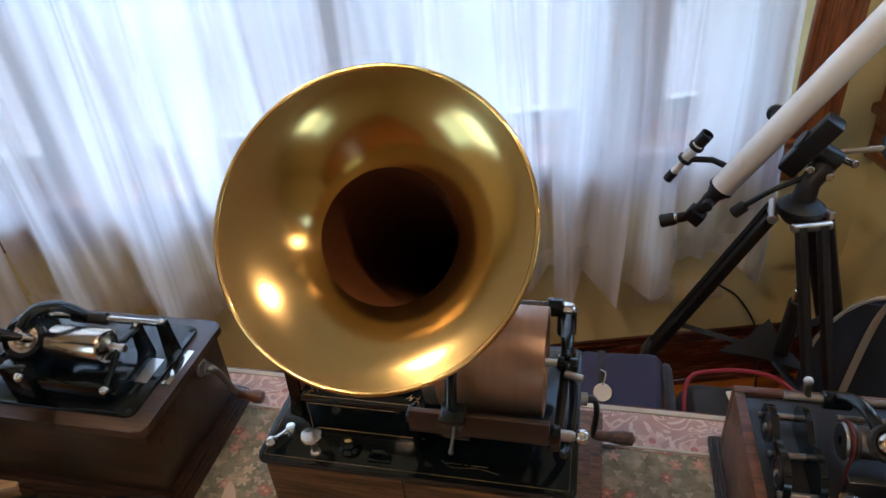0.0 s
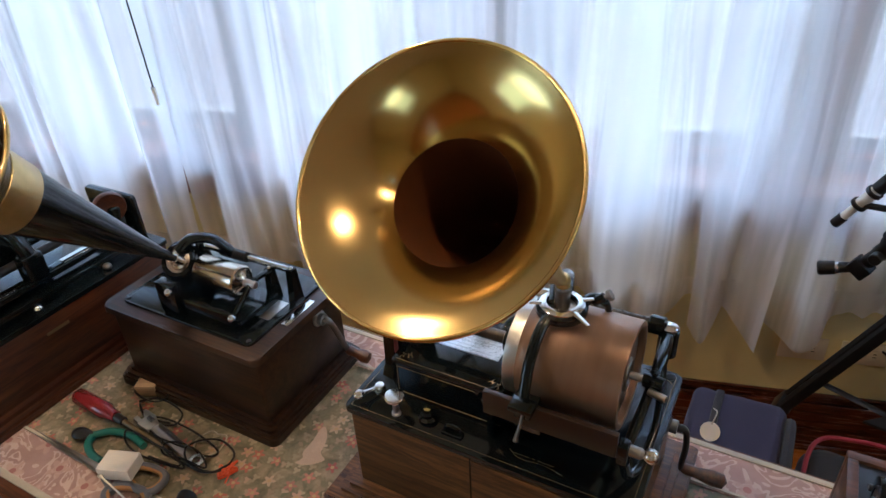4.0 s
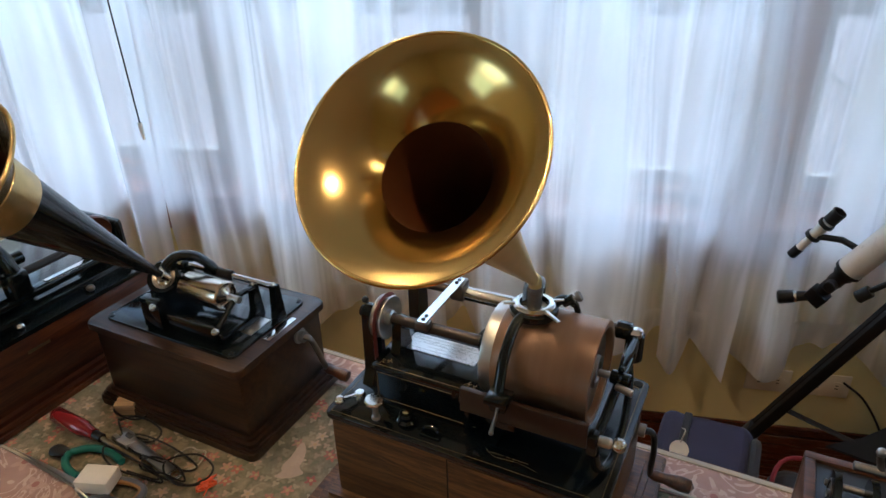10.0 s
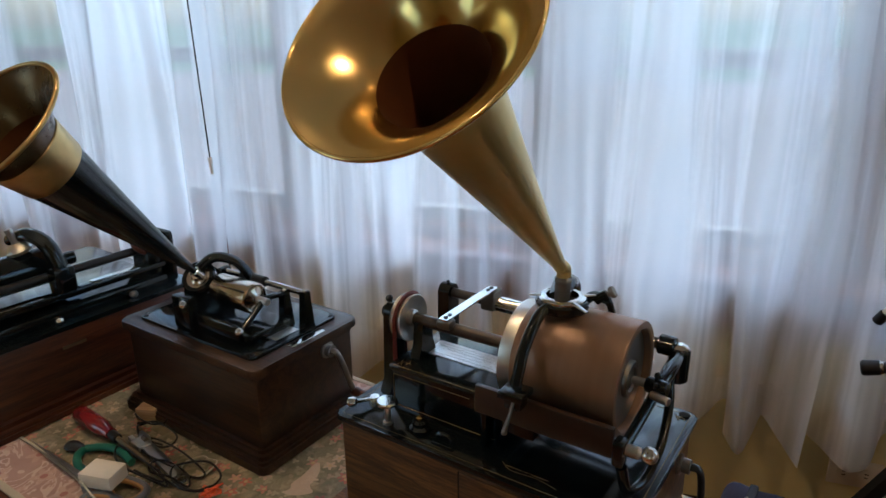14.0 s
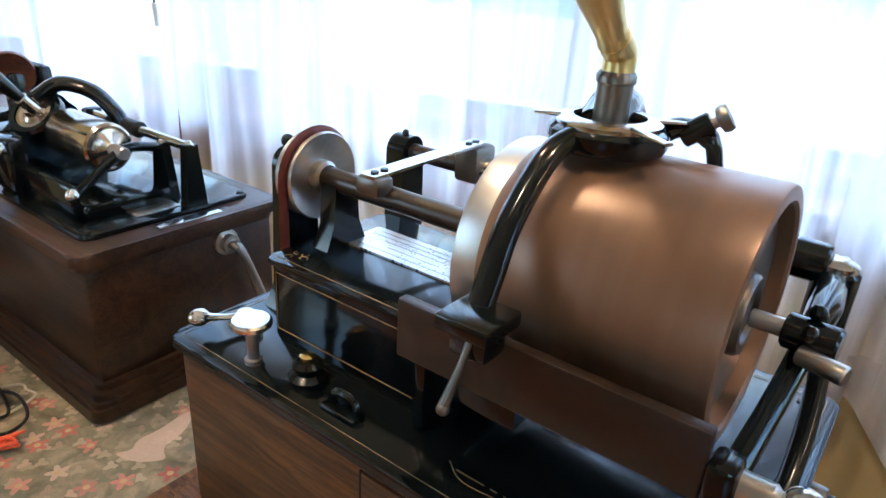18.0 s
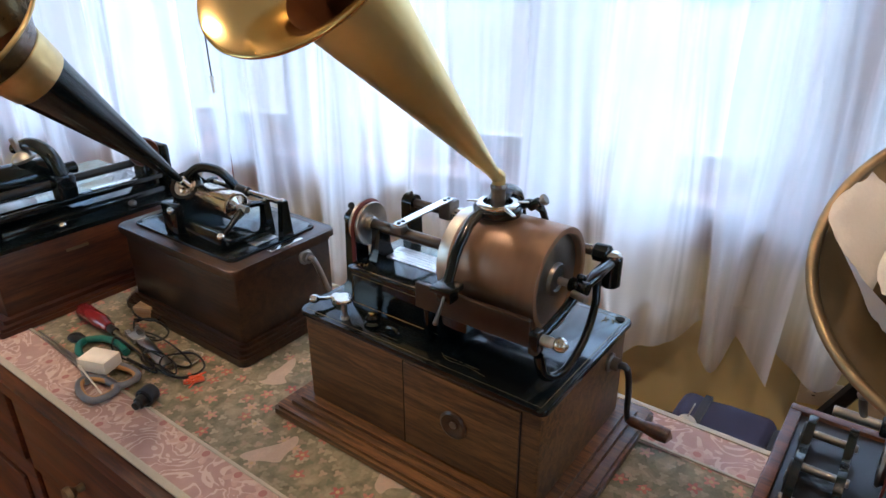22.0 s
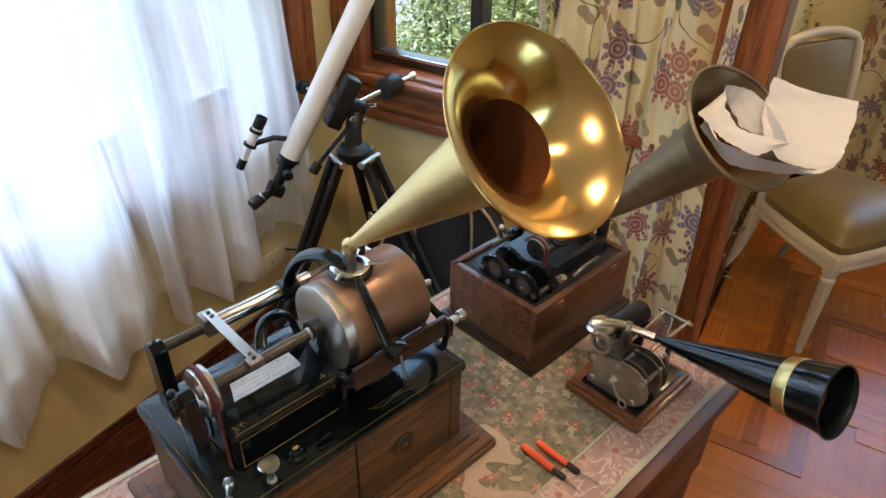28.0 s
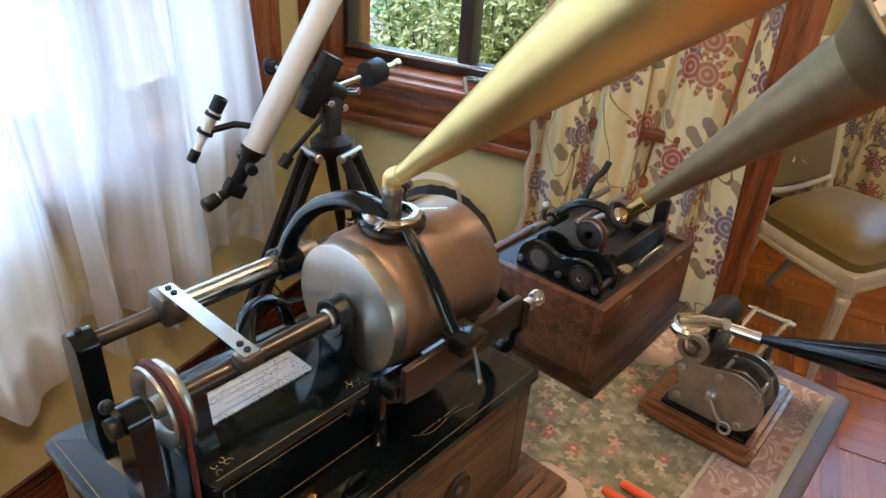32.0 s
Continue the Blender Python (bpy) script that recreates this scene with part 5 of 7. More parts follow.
def build_gate():
    """Swinging end gate at the right with its clamp handle, and the small controls of the machine."""
    AY, AZ, BT = 0.100, 0.281, 0.175
    t = thing("end_gate", "black iron swinging end gate with nickel ball handle", "gate", pose(0, 0, TZ))
    part("gate_arm", sweep(B(), smooth_path([(0.361, 0.202, 0.270), (0.364, 0.155, 0.274), (0.364, AY + 0.006, 0.270), (0.362, 0.060, 0.258), (0.360, 0.024, 0.250)]), [0.0082, 0.008, 0.0078, 0.0078, 0.0078, 0.008, 0.0082, 0.008, 0.0075, 0.007, 0.0066, 0.0062, 0.006, 0.0058, 0.0056, 0.0055, 0.0055, 0.0055, 0.0055, 0.0055, 0.0055, 0.0055, 0.0055, 0.0055, 0.0055], 14), enamel, t)
    part("gate_bow", sweep(B(), smooth_path([(0.366, 0.150, 0.268), (0.372, 0.136, 0.240), (0.375, 0.103, 0.208), (0.372, 0.062, 0.190), (0.364, 0.034, 0.197), (0.360, 0.023, 0.228)]), 1.0, 12, flat=(0.005, 0.006)), enamel, t)
    bm = B()
    rod(bm, (0.361, 0.205, 0.236), (0.361, 0.205, 0.277), 0.0125)
    part("hinge", bm, enamel, t)
    bm = B()
    lathe(bm, [(0, 0), (0.0105, 0), (0.0105, 0.003), (0.006, 0.006), (0, 0.0065)], (0.361, 0.205, 0.277), (0, 0, 1), 24)
    part("hinge_screw", bm, nickel, t)
    part("rod_boss", rod(B(), (0.336, 0.206, 0.277), (0.356, 0.206, 0.277), 0.012), enamel, t)
    bm = B()
    rod(bm, (0.340, AY, AZ), (0.372, AY, AZ), 0.0045)
    part("centre_pin", bm, steel, t)
    bm = B()
    rod(bm, (0.355, AY, AZ), (0.378, AY - 0.002, AZ), 0.0085)
    for k, a in enumerate((30, 90, 150)):
        ball(bm, (0.366, AY + 0.012 * math.cos(radians(a)), AZ + 0.012 * math.sin(radians(a))), 0.004, 10, 8)
    part("gate_hub", bm, enamel, t)
    part("lock_pin", rod(B(), (0.364, AY - 0.012, AZ - 0.004), (0.384, AY - 0.018, AZ - 0.004), 0.0045), steel, t)
    bm = B()
    box(bm, 0.352, 0.364, 0.012, 0.029, 0.232, 0.260, 0.003)
    part("gate_latch", bm, enamel, t)
    bm = B()
    lathe(bm, [(0, 0), (0.0062, 0), (0.0062, 0.012), (0.0045, 0.014), (0.0042, 0.019), (0, 0.019)], (0.364, 0.022, 0.250), (1, -0.05, 0.05), 20)
    part("handle_stem", bm, steel, t)
    part("handle_ball", ball(B(), (0.386, 0.0212, 0.252), 0.0085, 24, 16), nickel, t, "bright nickel ball")
    # loose controls on the bed plate
    k = thing("stop_lever", "nickel stop lever on the black bed plate", "lever", pose(0, 0, TZ + BT))
    part("hub", lathe(B(), [(0, 0), (0.0075, 0), (0.0075, 0.009), (0.006, 0.0115), (0, 0.012)], (0.030, 0.045, 0), (0, 0, 1), 22), nickel, k)
    part("arm", sweep(B(), smooth_path([(0.030, 0.045, 0.009), (0.024, 0.034, 0.0095), (0.017, 0.018, 0.013)]), [0.0045, 0.0042, 0.0038, 0.0034, 0.003, 0.003, 0.003, 0.003, 0.0032, 0.0035, 0.004, 0.0045, 0.005], 12, flat=(1, 0.7)), nickel, k)
    part("knob", ball(B(), (0.0165, 0.0165, 0.0135), 0.0075, 18, 12, (1, 1, 0.8)), nickel, k)
    s = thing("speed_screw", "nickel speed screw with flat round head", "screw knob", pose(0.071, 0.0195, TZ + BT))
    part("stem", lathe(B(), [(0, 0), (0.006, 0), (0.006, 0.003), (0.004, 0.004), (0.004, 0.029), (0, 0.029)], (0, 0, 0), (0, 0, 1), 20), steel, s)
    part("head", lathe(B(), [(0, 0.027), (0.012, 0.027), (0.0135, 0.0285), (0.0135, 0.031), (0.012, 0.0325), (0, 0.033)], (0, 0, 0), (0, 0, 1), 36), nickel, s)
    o = thing("oil_cup", "small brass oil cup on the bed plate", "oil cup", pose(0.112, 0.030, TZ + BT))
    part("cup", lathe(B(), [(0, 0), (0.012, 0), (0.013, 0.004), (0.009, 0.007), (0.010, 0.012), (0.007, 0.015), (0, 0.015)], (0, 0, 0), (0, 0, 1), 28), enamel, o)
    part("cap", lathe(B(), [(0, 0.015), (0.005, 0.015), (0.005, 0.018), (0, 0.020)], (0, 0, 0), (0, 0, 1), 18), brass, o, "brass cap")
    lt = thing("bed_latch", "small black latch loop on the bed plate", "latch", pose(0.152, 0.022, TZ + BT))
    part("loop", sweep(B(), smooth_path([(-0.009, 0, 0), (-0.008, 0, 0.010), (0.004, 0, 0.013), (0.010, 0, 0.009), (0.010, 0, 0)]), 0.0028, 8), enamel, lt)
    part("foot", box(B(), -0.014, 0.014, -0.007, 0.004, 0, 0.003, 0.001), enamel, lt)
    # crank on the case's end
    c = thing("winding_crank", "iron winding crank with a turned wooden grip on the case", "crank", pose(0.379, 0.186, TZ + 0.138))
    part("boss", lathe(B(), [(0, 0), (0.013, 0), (0.013, 0.003), (0.009, 0.005), (0.009, 0.014), (0, 0.015)], (0, 0, 0), (1, 0, 0), 24), darksteel, c)
    part("arm", sweep(B(), smooth_path([(0.010, 0, 0), (0.024, 0.001, -0.002), (0.028, 0.006, -0.035), (0.026, 0.016, -0.075), (0.026, 0.024, -0.096)]), [0.006] * 25, 12, flat=(1, 0.7)), iron, c)
    part("grip", lathe(B(), [(0, 0), (0.006, 0.001), (0.008, 0.008), (0.0075, 0.02), (0.011, 0.042), (0.010, 0.056), (0, 0.062)], (0.026, 0.022, -0.094), (0.97, 0.10, -0.12), 24), mahog, c, "turned reddish wooden grip")


build_table()
build_cloth()
build_main_phonograph()
build_carriage()
build_gate()

# ---- the other phonographs ----


def build_second_phonograph():
    t = thing("phonograph", "small antique cylinder phonograph with walnut case and silver cylinder", "phonograph", pose(0, 0, TZ))
    x0, x1, y0, y1 = -0.506, -0.170, 0.018, 0.246
    bm = B()
    plinth(bm, x0 + 0.004, x1 - 0.004, y0 + 0.004, y1 - 0.004, [(0.013, 0.003, 0.016), (0.010, 0.016, 0.021), (0.006, 0.021, 0.028), (0.0, 0.028, 0.034)], 0.012)
    part("base_moulding", bm, walnut, t)
    part("case", box(B(), x0 + 0.010, x1 - 0.010, y0 + 0.010, y1 - 0.010, 0.026, 0.155, 0.006), walnut, t, "dark walnut case")
    bm = B()
    slab(bm, rounded(x0 + 0.006, x1 - 0.006, y0 + 0.006, y1 - 0.006, 0.014), 0.150, 0.158)
    slab(bm, rounded(x0, x1, y0, y1, 0.016), 0.158, 0.170, r=0.004)
    part("lid_frame", bm, walnut, t)
    part("bed_plate", slab(B(), rounded(x0 + 0.028, x1 - 0.028, y0 + 0.022, y1 - 0.022, 0.012), 0.170, 0.175, r=0.002), enamel, t, "glossy black bed plate")
    for xx, yy in ((x0 + 0.036, y0 + 0.03), (x1 - 0.036, y0 + 0.03), (x0 + 0.036, y1 - 0.03), (x1 - 0.036, y1 - 0.03)):
        part("screw", lathe(B(), [(0.004, 0), (0.004, 0.0015), (0, 0.002)], (xx, yy, 0.175), (0, 0, 1), 12), iron, t)
    part("name_plate", box(B(), x1 - 0.024, x1 - 0.010, 0.105, 0.175, 0.170, 0.1715, 0.0005), nickel, t, "small bright name plate")
    bz = 0.175
    # frame of the works
    part("front_rail", box(B(), -0.385, -0.240, 0.054, 0.064, bz, bz + 0.034, 0.004), enamel, t)
    part("front_block", box(B(), -0.388, -0.346, 0.046, 0.066, bz, bz + 0.058, 0.005), enamel, t)
    part("works_bed", box(B(), -0.392, -0.230, 0.062, 0.150, bz, bz + 0.016, 0.004), enamel, t)
    bm = B()
    out = [(-0.035, 0), (0.050, 0), (0.050, 0.035), (0.030, 0.075)] + [(0.024 * math.cos(radians(a)), 0.075 + 0.020 * math.sin(radians(a))) for a in range(20, 181, 20)] + [(-0.030, 0.060)]
    slab(bm, out, -0.006, 0.006)
    for v in bm.verts:
        v.co = Vector((-0.384 + v.co.z, 0.104 + v.co.x, bz + v.co.y))
    part("end_frame", bm, enamel, t)
    part("mandrel", lathe(B(), [(0, 0), (0.023, 0), (0.0245, 0.002), (0.0245, 0.080), (0.022, 0.082), (0.016, 0.082), (0.008, 0.088), (0, 0.090)], (-0.336, 0.104, bz + 0.060), (1, 0, 0), 48), coppery, t, "bright copper-tinged silver cylinder")
    part("hub", rod(B(), (-0.376, 0.104, bz + 0.060), (-0.334, 0.104, bz + 0.060), 0.014), iron, t)
    # carriage arm and reproducer
    part("carriage_arm", sweep(B(), smooth_path([(-0.368, 0.092, bz + 0.092), (-0.356, 0.112, bz + 0.106), (-0.340, 0.136, bz + 0.098), (-0.328, 0.150, bz + 0.078), (-0.322, 0.156, bz + 0.063)]), 1.0, 12, flat=(0.011, 0.008)), enamel, t)
    n = Vector((0.26, -0.66, 0.70)).normalized()
    c = Vector((-0.366, 0.088, bz + 0.076))
    part("reproducer_ring", lathe(B(), [(0.0205, -0.008), (0.027, -0.008), (0.0285, 0.003), (0.026, 0.007), (0.0205, 0.006)], c, n, 44, True), enamel, t)
    part("reproducer", lathe(B(), [(0, 0.002), (0.0205, 0.002), (0.0195, 0.005), (0.016, 0.0055), (0.013, 0.0035), (0.009, 0.006), (0.007, 0.012), (0, 0.012)], c, n, 40), coppery, t, "copper-toned reproducer disc")
    part("guide_rod", rod(B(), (-0.390, 0.156, bz + 0.063), (-0.200, 0.156, bz + 0.063), 0.0050), nickel, t)
    part("guide_sleeve", rod(B(), (-0.345, 0.156, bz + 0.063), (-0.288, 0.156, bz + 0.063), 0.0088), iron, t)
    for px, py, h in ((-0.200, 0.156, 0.066), (-0.240, 0.150, 0.060)):
        bm = B()
        slab(bm, [(-0.012, 0), (0.012, 0), (0.007, h * 0.8), (0.006, h), (-0.006, h), (-0.007, h * 0.8)], -0.006, 0.006)
        for v in bm.verts:
            v.co = Vector((px + v.co.z, py + v.co.x, bz + v.co.y))
        part("post", bm, enamel, t)
        part("post_screw", ball(B(), (px, py, bz + h), 0.0042, 12, 8), nickel, t)
    part("rear_post", box(B(), -0.397, -0.383, 0.146, 0.166, bz, bz + 0.070, 0.004), enamel, t)
    # end gate
    part("gate_arm", sweep(B(), smooth_path([(-0.238, 0.148, bz + 0.056), (-0.236, 0.122, bz + 0.062), (-0.236, 0.104, bz + 0.060), (-0.238, 0.078, bz + 0.040), (-0.240, 0.060, bz + 0.026)]), 0.0048, 12), enamel, t)
    part("gate_knob", ball(B(), (-0.240, 0.056, bz + 0.026), 0.0068, 14, 10), nickel, t)
    part("gate_screw", rod(B(), (-0.248, 0.104, bz + 0.060), (-0.226, 0.104, bz + 0.060), 0.006), steel, t)
    part("patent_plate", box(B(), -0.270, -0.212, 0.100, 0.148, bz, bz + 0.0012, 0.0004), steel, t, "dull worn metal patent plate")
    part("stop_knob", ball(B(), (-0.352, 0.043, bz + 0.049), 0.0068, 14, 10), nickel, t)
    # horn of black tin with a brass bell
    h = thing("black_horn", "long black horn with wide brass bell on the small phonograph", "horn", pose(0, 0, 0))
    tip = Vector((-0.350, 0.077, TZ + 0.264))
    bell = Vector((-0.332, -0.178, TZ + 0.534))
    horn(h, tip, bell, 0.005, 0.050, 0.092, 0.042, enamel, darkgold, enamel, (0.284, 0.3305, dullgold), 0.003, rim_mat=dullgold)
    ax = (bell - tip).normalized()
    part("tip_collar", rod(B(), tip - ax * 0.008, tip + ax * 0.012, 0.0068), nickel, h)
    # crank
    c = thing("winding_crank", "iron winding crank with wooden grip on the walnut case", "crank", pose(-0.180, 0.175, TZ + 0.137))
    part("boss", lathe(B(), [(0, 0), (0.014, 0), (0.014, 0.003), (0.010, 0.004), (0.010, 0.012), (0, 0.013)], (0, 0, 0), (1, 0, 0), 24), steel, c)
    part("arm", sweep(B(), smooth_path([(0.008, 0, 0), (0.020, 0.002, -0.002), (0.024, 0.012, -0.03), (0.022, 0.026, -0.065), (0.022, 0.036, -0.088)]), [0.0065] * 25, 12, flat=(1, 0.7)), darksteel, c)
    part("grip", lathe(B(), [(0, 0), (0.006, 0.001), (0.009, 0.008), (0.008, 0.02), (0.0115, 0.036), (0.010, 0.046), (0, 0.050)], (0.018, 0.034, -0.086), (0.97, 0.08, -0.16), 24), mahog, c, "turned reddish wooden grip")


def build_left_phonograph():
    t = thing("phonograph", "large antique phonograph with black works on a mahogany case", "phonograph", pose(-0.026, -0.004, TZ))
    x0, x1, y0, y1 = -0.960, -0.572, -0.158, 0.245
    bm = B()
    plinth(bm, x0, x1, y0, y1, [(0.024, 0.003, 0.012), (0.020, 0.012, 0.018), (0.008, 0.018, 0.026)], 0.006)
    part("base_moulding", bm, mahog, t)
    part("case", box(B(), x0 + 0.004, x1 - 0.004, y0 + 0.004, y1 - 0.004, 0.022, 0.142, 0.004), mahog, t, "red mahogany case")
    bz = 0.150
    part("bed_plate", slab(B(), rounded(x0, x1, y0, y1, 0.008), 0.142, bz, r=0.002), enamel, t, "black enamelled bed plate")
    X = -0.680
    part("mandrel", lathe(B(), [(0, 0), (0.031, 0), (0.033, 0.002), (0.033, 0.155), (0.026, 0.158), (0.012, 0.165), (0.012, 0.185), (0, 0.185)], (X, -0.118, bz + 0.080), (0, 1, 0), 40), enamel, t, "long black cylinder")
    part("guide_rail", box(B(), X + 0.052, X + 0.078, -0.135, 0.215, bz + 0.034, bz + 0.046, 0.003), enamel, t)
    part("rail_plate", box(B(), X + 0.056, X + 0.074, -0.110, -0.030, bz + 0.046, bz + 0.0475, 0.0005), nickel, t, "bright steel rail strip")
    part("rail_plate", box(B(), X + 0.056, X + 0.074, 0.060, 0.150, bz + 0.046, bz + 0.0475, 0.0005), nickel, t, "bright steel rail strip")
    part("feed_rod", rod(B(), (X + 0.045, -0.130, bz + 0.072), (X + 0.045, 0.215, bz + 0.072), 0.008), iron, t)
    bm = B()
    box(bm, X - 0.030, X + 0.090, -0.150, -0.128, bz, bz + 0.030, 0.005)
    box(bm, X + 0.035, X + 0.088, -0.152, -0.122, bz + 0.020, bz + 0.088, 0.008)
    part("end_frame", bm, enamel, t)
    part("frame_knob", lathe(B(), [(0, 0), (0.007, 0), (0.009, 0.006), (0.006, 0.012), (0, 0.013)], (X + 0.075, -0.152, bz + 0.06), (0, -1, 0), 18), brass, t)
    bm = B()
    box(bm, X - 0.045, X + 0.085, 0.205, 0.225, bz, bz + 0.105, 0.008)
    part("rear_frame", bm, enamel, t)
    part("lower_deck", box(B(), X - 0.07, X + 0.085, -0.12, 0.20, bz, bz + 0.022, 0.006), enamel, t)
    part("carriage_arm", sweep(B(), smooth_path([(X + 0.062, 0.018, bz + 0.050), (X + 0.066, 0.012, bz + 0.085), (X + 0.050, 0.004, bz + 0.130), (X + 0.015, -0.008, bz + 0.146), (X - 0.025, -0.020, bz + 0.135)]), 1.0, 14, flat=(0.014, 0.010)), enamel, t)
    part("arm_block", box(B(), X + 0.050, X + 0.080, -0.008, 0.030, bz + 0.044, bz + 0.092, 0.006), enamel, t)
    part("reproducer", lathe(B(), [(0, 0), (0.020, 0), (0.022, 0.006), (0.016, 0.014), (0.006, 0.018), (0.006, 0.045), (0, 0.046)], (X + 0.005, -0.020, bz + 0.116), (-0.1, -0.25, 0.95), 28), steel, t)
    part("wheel", lathe(B(), [(0, 0), (0.010, 0), (0.012, -0.004), (0.028, -0.004), (0.030, 0.0), (0.030, 0.008), (0.028, 0.012), (0.010, 0.010), (0, 0.010)], (-0.621, 0.180, bz + 0.094), (0.9, -0.3, 0.0), 32), mahog, t, "small wooden wheel")
    part("wheel_bracket", box(B(), -0.632, -0.606, 0.170, 0.200, bz, bz + 0.096, 0.006), enamel, t)
    part("front_stud", ball(B(), (-0.590, -0.02, bz + 0.006), 0.008, 14, 10, (1, 1, 0.8)), nickel, t)
    part("front_stud", ball(B(), (-0.590, 0.12, bz + 0.006), 0.008, 14, 10, (1, 1, 0.8)), darksteel, t)
    part("maker_transfer", box(B(), x1 - 0.0045, x1 - 0.0036, -0.03, 0.012, 0.108, 0.114), oldbrass, t, "worn gilt transfer")


def build_right_phonograph():
    t = thing("phonograph", "small antique phonograph with open black works in a brown wooden box", "phonograph", pose(-0.010, -0.004, TZ))
    x0, x1, y0, y1 = 0.597, 0.880, 0.041, 0.250
    bm = B()
    plinth(bm, x0, x1, y0, y1, [(0.014, 0.003, 0.010), (0.011, 0.010, 0.014), (0.004, 0.014, 0.018)], 0.004)
    part("base_moulding", bm, walnut, t)
    for a, b, c, d in ((x0, x1, y0, y0 + 0.013), (x0, x1, y1 - 0.013, y1), (x0, x0 + 0.013, y0 + 0.013, y1 - 0.013), (x1 - 0.013, x1, y0 + 0.013, y1 - 0.013)):
        part("box_side", box(B(), a, b, c, d, 0.016, 0.132, 0.0015), mahog2, t, "worn reddish brown box board")
    part("bed_plate", box(B(), x0 + 0.013, x1 - 0.013, y0 + 0.013, y1 - 0.013, 0.118, 0.1275, 0.001), iron, t, "black bed plate set in the box")
    bz = 0.1275
    AY, AZ = 0.128, bz + 0.048
    # arched gear frame
    hump = [(-0.064, 0.0), (-0.064, 0.016), (-0.058, 0.032), (-0.046, 0.042), (-0.030, 0.045), (-0.014, 0.041), (0.002, 0.036), (0.018, 0.042), (0.036, 0.047), (0.054, 0.042), (0.066, 0.028), (0.070, 0.0)]
    for xx in (0.626, 0.664):
        bm = B()
        slab(bm, [(v.x, v.y) for v in smooth_path([(y, z, 0) for y, z in hump], 4)], -0.004, 0.004, r=0.0015)
        for v in bm.verts:
            v.co = Vector((xx + v.co.z, AY + v.co.x, bz + v.co.y))
        part("gear_frame", bm, enamel, t, "black cast gear frame with two arches")
    for y, z in ((AY - 0.034, 0.021), (AY + 0.034, 0.022)):
        bm = B()
        lathe(bm, [(0.0155, 0), (0.0185, 0), (0.0185, 0.003), (0.0155, 0.003)], (0.6225, y, bz + z), (-1, 0, 0), 30, True)
        part("arch_rim", bm, iron, t)
        part("gear", lathe(B(), [(0, 0), (0.0050, 0), (0.0050, 0.004), (0.0035, 0.001), (0.014, 0.001), (0.015, 0)], (0.6218, y, bz + z), (-1, 0, 0), 30), darksteel, t, "dull toothed gear")
    for y in (AY - 0.058, AY, AY + 0.063):
        part("frame_bolt", rod(B(), (0.618, y, bz + 0.012), (0.672, y, bz + 0.012), 0.0045), darksteel, t)
    part("pulley", lathe(B(), [(0.006, 0), (0.020, 0), (0.022, 0.003), (0.019, 0.006), (0.019, 0.010), (0.022, 0.013), (0.020, 0.016), (0.006, 0.016)], (0.690, AY, AZ), (1, 0, 0), 32), darksteel, t)
    part("belt", sweep(B(), arc((0.698, AY, AZ), 0.0205, 0, 180, 14) + [Vector((0.698, AY - 0.0205, bz))], 1.0, 8, flat=(0.004, 0.0014)), redleather, t, "reddish leather belt")
    part("mandrel", lathe(B(), [(0, 0), (0.018, 0), (0.019, 0.002), (0.0185, 0.100), (0.010, 0.104), (0, 0.108)], (0.706, AY, AZ), (1, 0, 0), 36), darksteel, t, "dull metal mandrel")
    part("guide_rail", box(B(), 0.690, 0.850, AY - 0.048, AY - 0.036, bz + 0.002, bz + 0.034, 0.003), iron, t)
    part("rear_rod", rod(B(), (0.640, AY + 0.060, bz + 0.052), (0.850, AY + 0.060, bz + 0.052), 0.0055), darksteel, t)
    part("end_post", box(B(), 0.842, 0.856, AY - 0.050, AY + 0.068, bz, bz + 0.018, 0.003), iron, t)
    part("end_upright", box(B(), 0.842, 0.856, AY - 0.046, AY - 0.026, bz + 0.016, bz + 0.068, 0.003), iron, t)
    part("carriage_arm", sweep(B(), smooth_path([(0.722, AY - 0.020, bz + 0.074), (0.716, AY + 0.004, bz + 0.084), (0.708, AY + 0.030, bz + 0.082), (0.702, AY + 0.050, bz + 0.068), (0.700, AY + 0.060, bz + 0.052)]), 1.0, 12, flat=(0.008, 0.006)), enamel, t)
    part("arm_boss", rod(B(), (0.684, AY + 0.060, bz + 0.052), (0.716, AY + 0.060, bz + 0.052), 0.0115), enamel, t)
    part("carriage_lug", sweep(B(), smooth_path([(0.668, AY + 0.060, bz + 0.054), (0.664, AY + 0.062, bz + 0.068), (0.662, AY + 0.058, bz + 0.080)]), 0.0042, 10), darksteel, t)
    part("lug_screw", ball(B(), (0.662, AY + 0.058, bz + 0.082), 0.006, 12, 8), steel, t)
    n = Vector((-0.08, -0.66, 0.75)).normalized()
    c = Vector((0.728, AY - 0.022, bz + 0.074))
    part("reproducer_ring", lathe(B(), [(0.015, -0.005), (0.021, -0.005), (0.022, 0.003), (0.019, 0.006), (0.015, 0.005)], c, n, 36, True), iron, t)
    part("reproducer", lathe(B(), [(0, 0), (0.015, 0), (0.014, 0.004), (0.008, 0.009), (0, 0.009)], c, n, 30), coppery, t, "copper-toned reproducer")
    part("feed_screw", rod(B(), (0.690, AY + 0.025, bz + 0.058), (0.840, AY + 0.025, bz + 0.058), 0.004), darksteel, t)
    part("top_catch", sweep(B(), smooth_path([(0.770, AY + 0.058, bz + 0.056), (0.785, AY + 0.055, bz + 0.088), (0.800, AY + 0.050, bz + 0.098), (0.812, AY + 0.048, bz + 0.112)]), 0.0055, 10), iron, t)
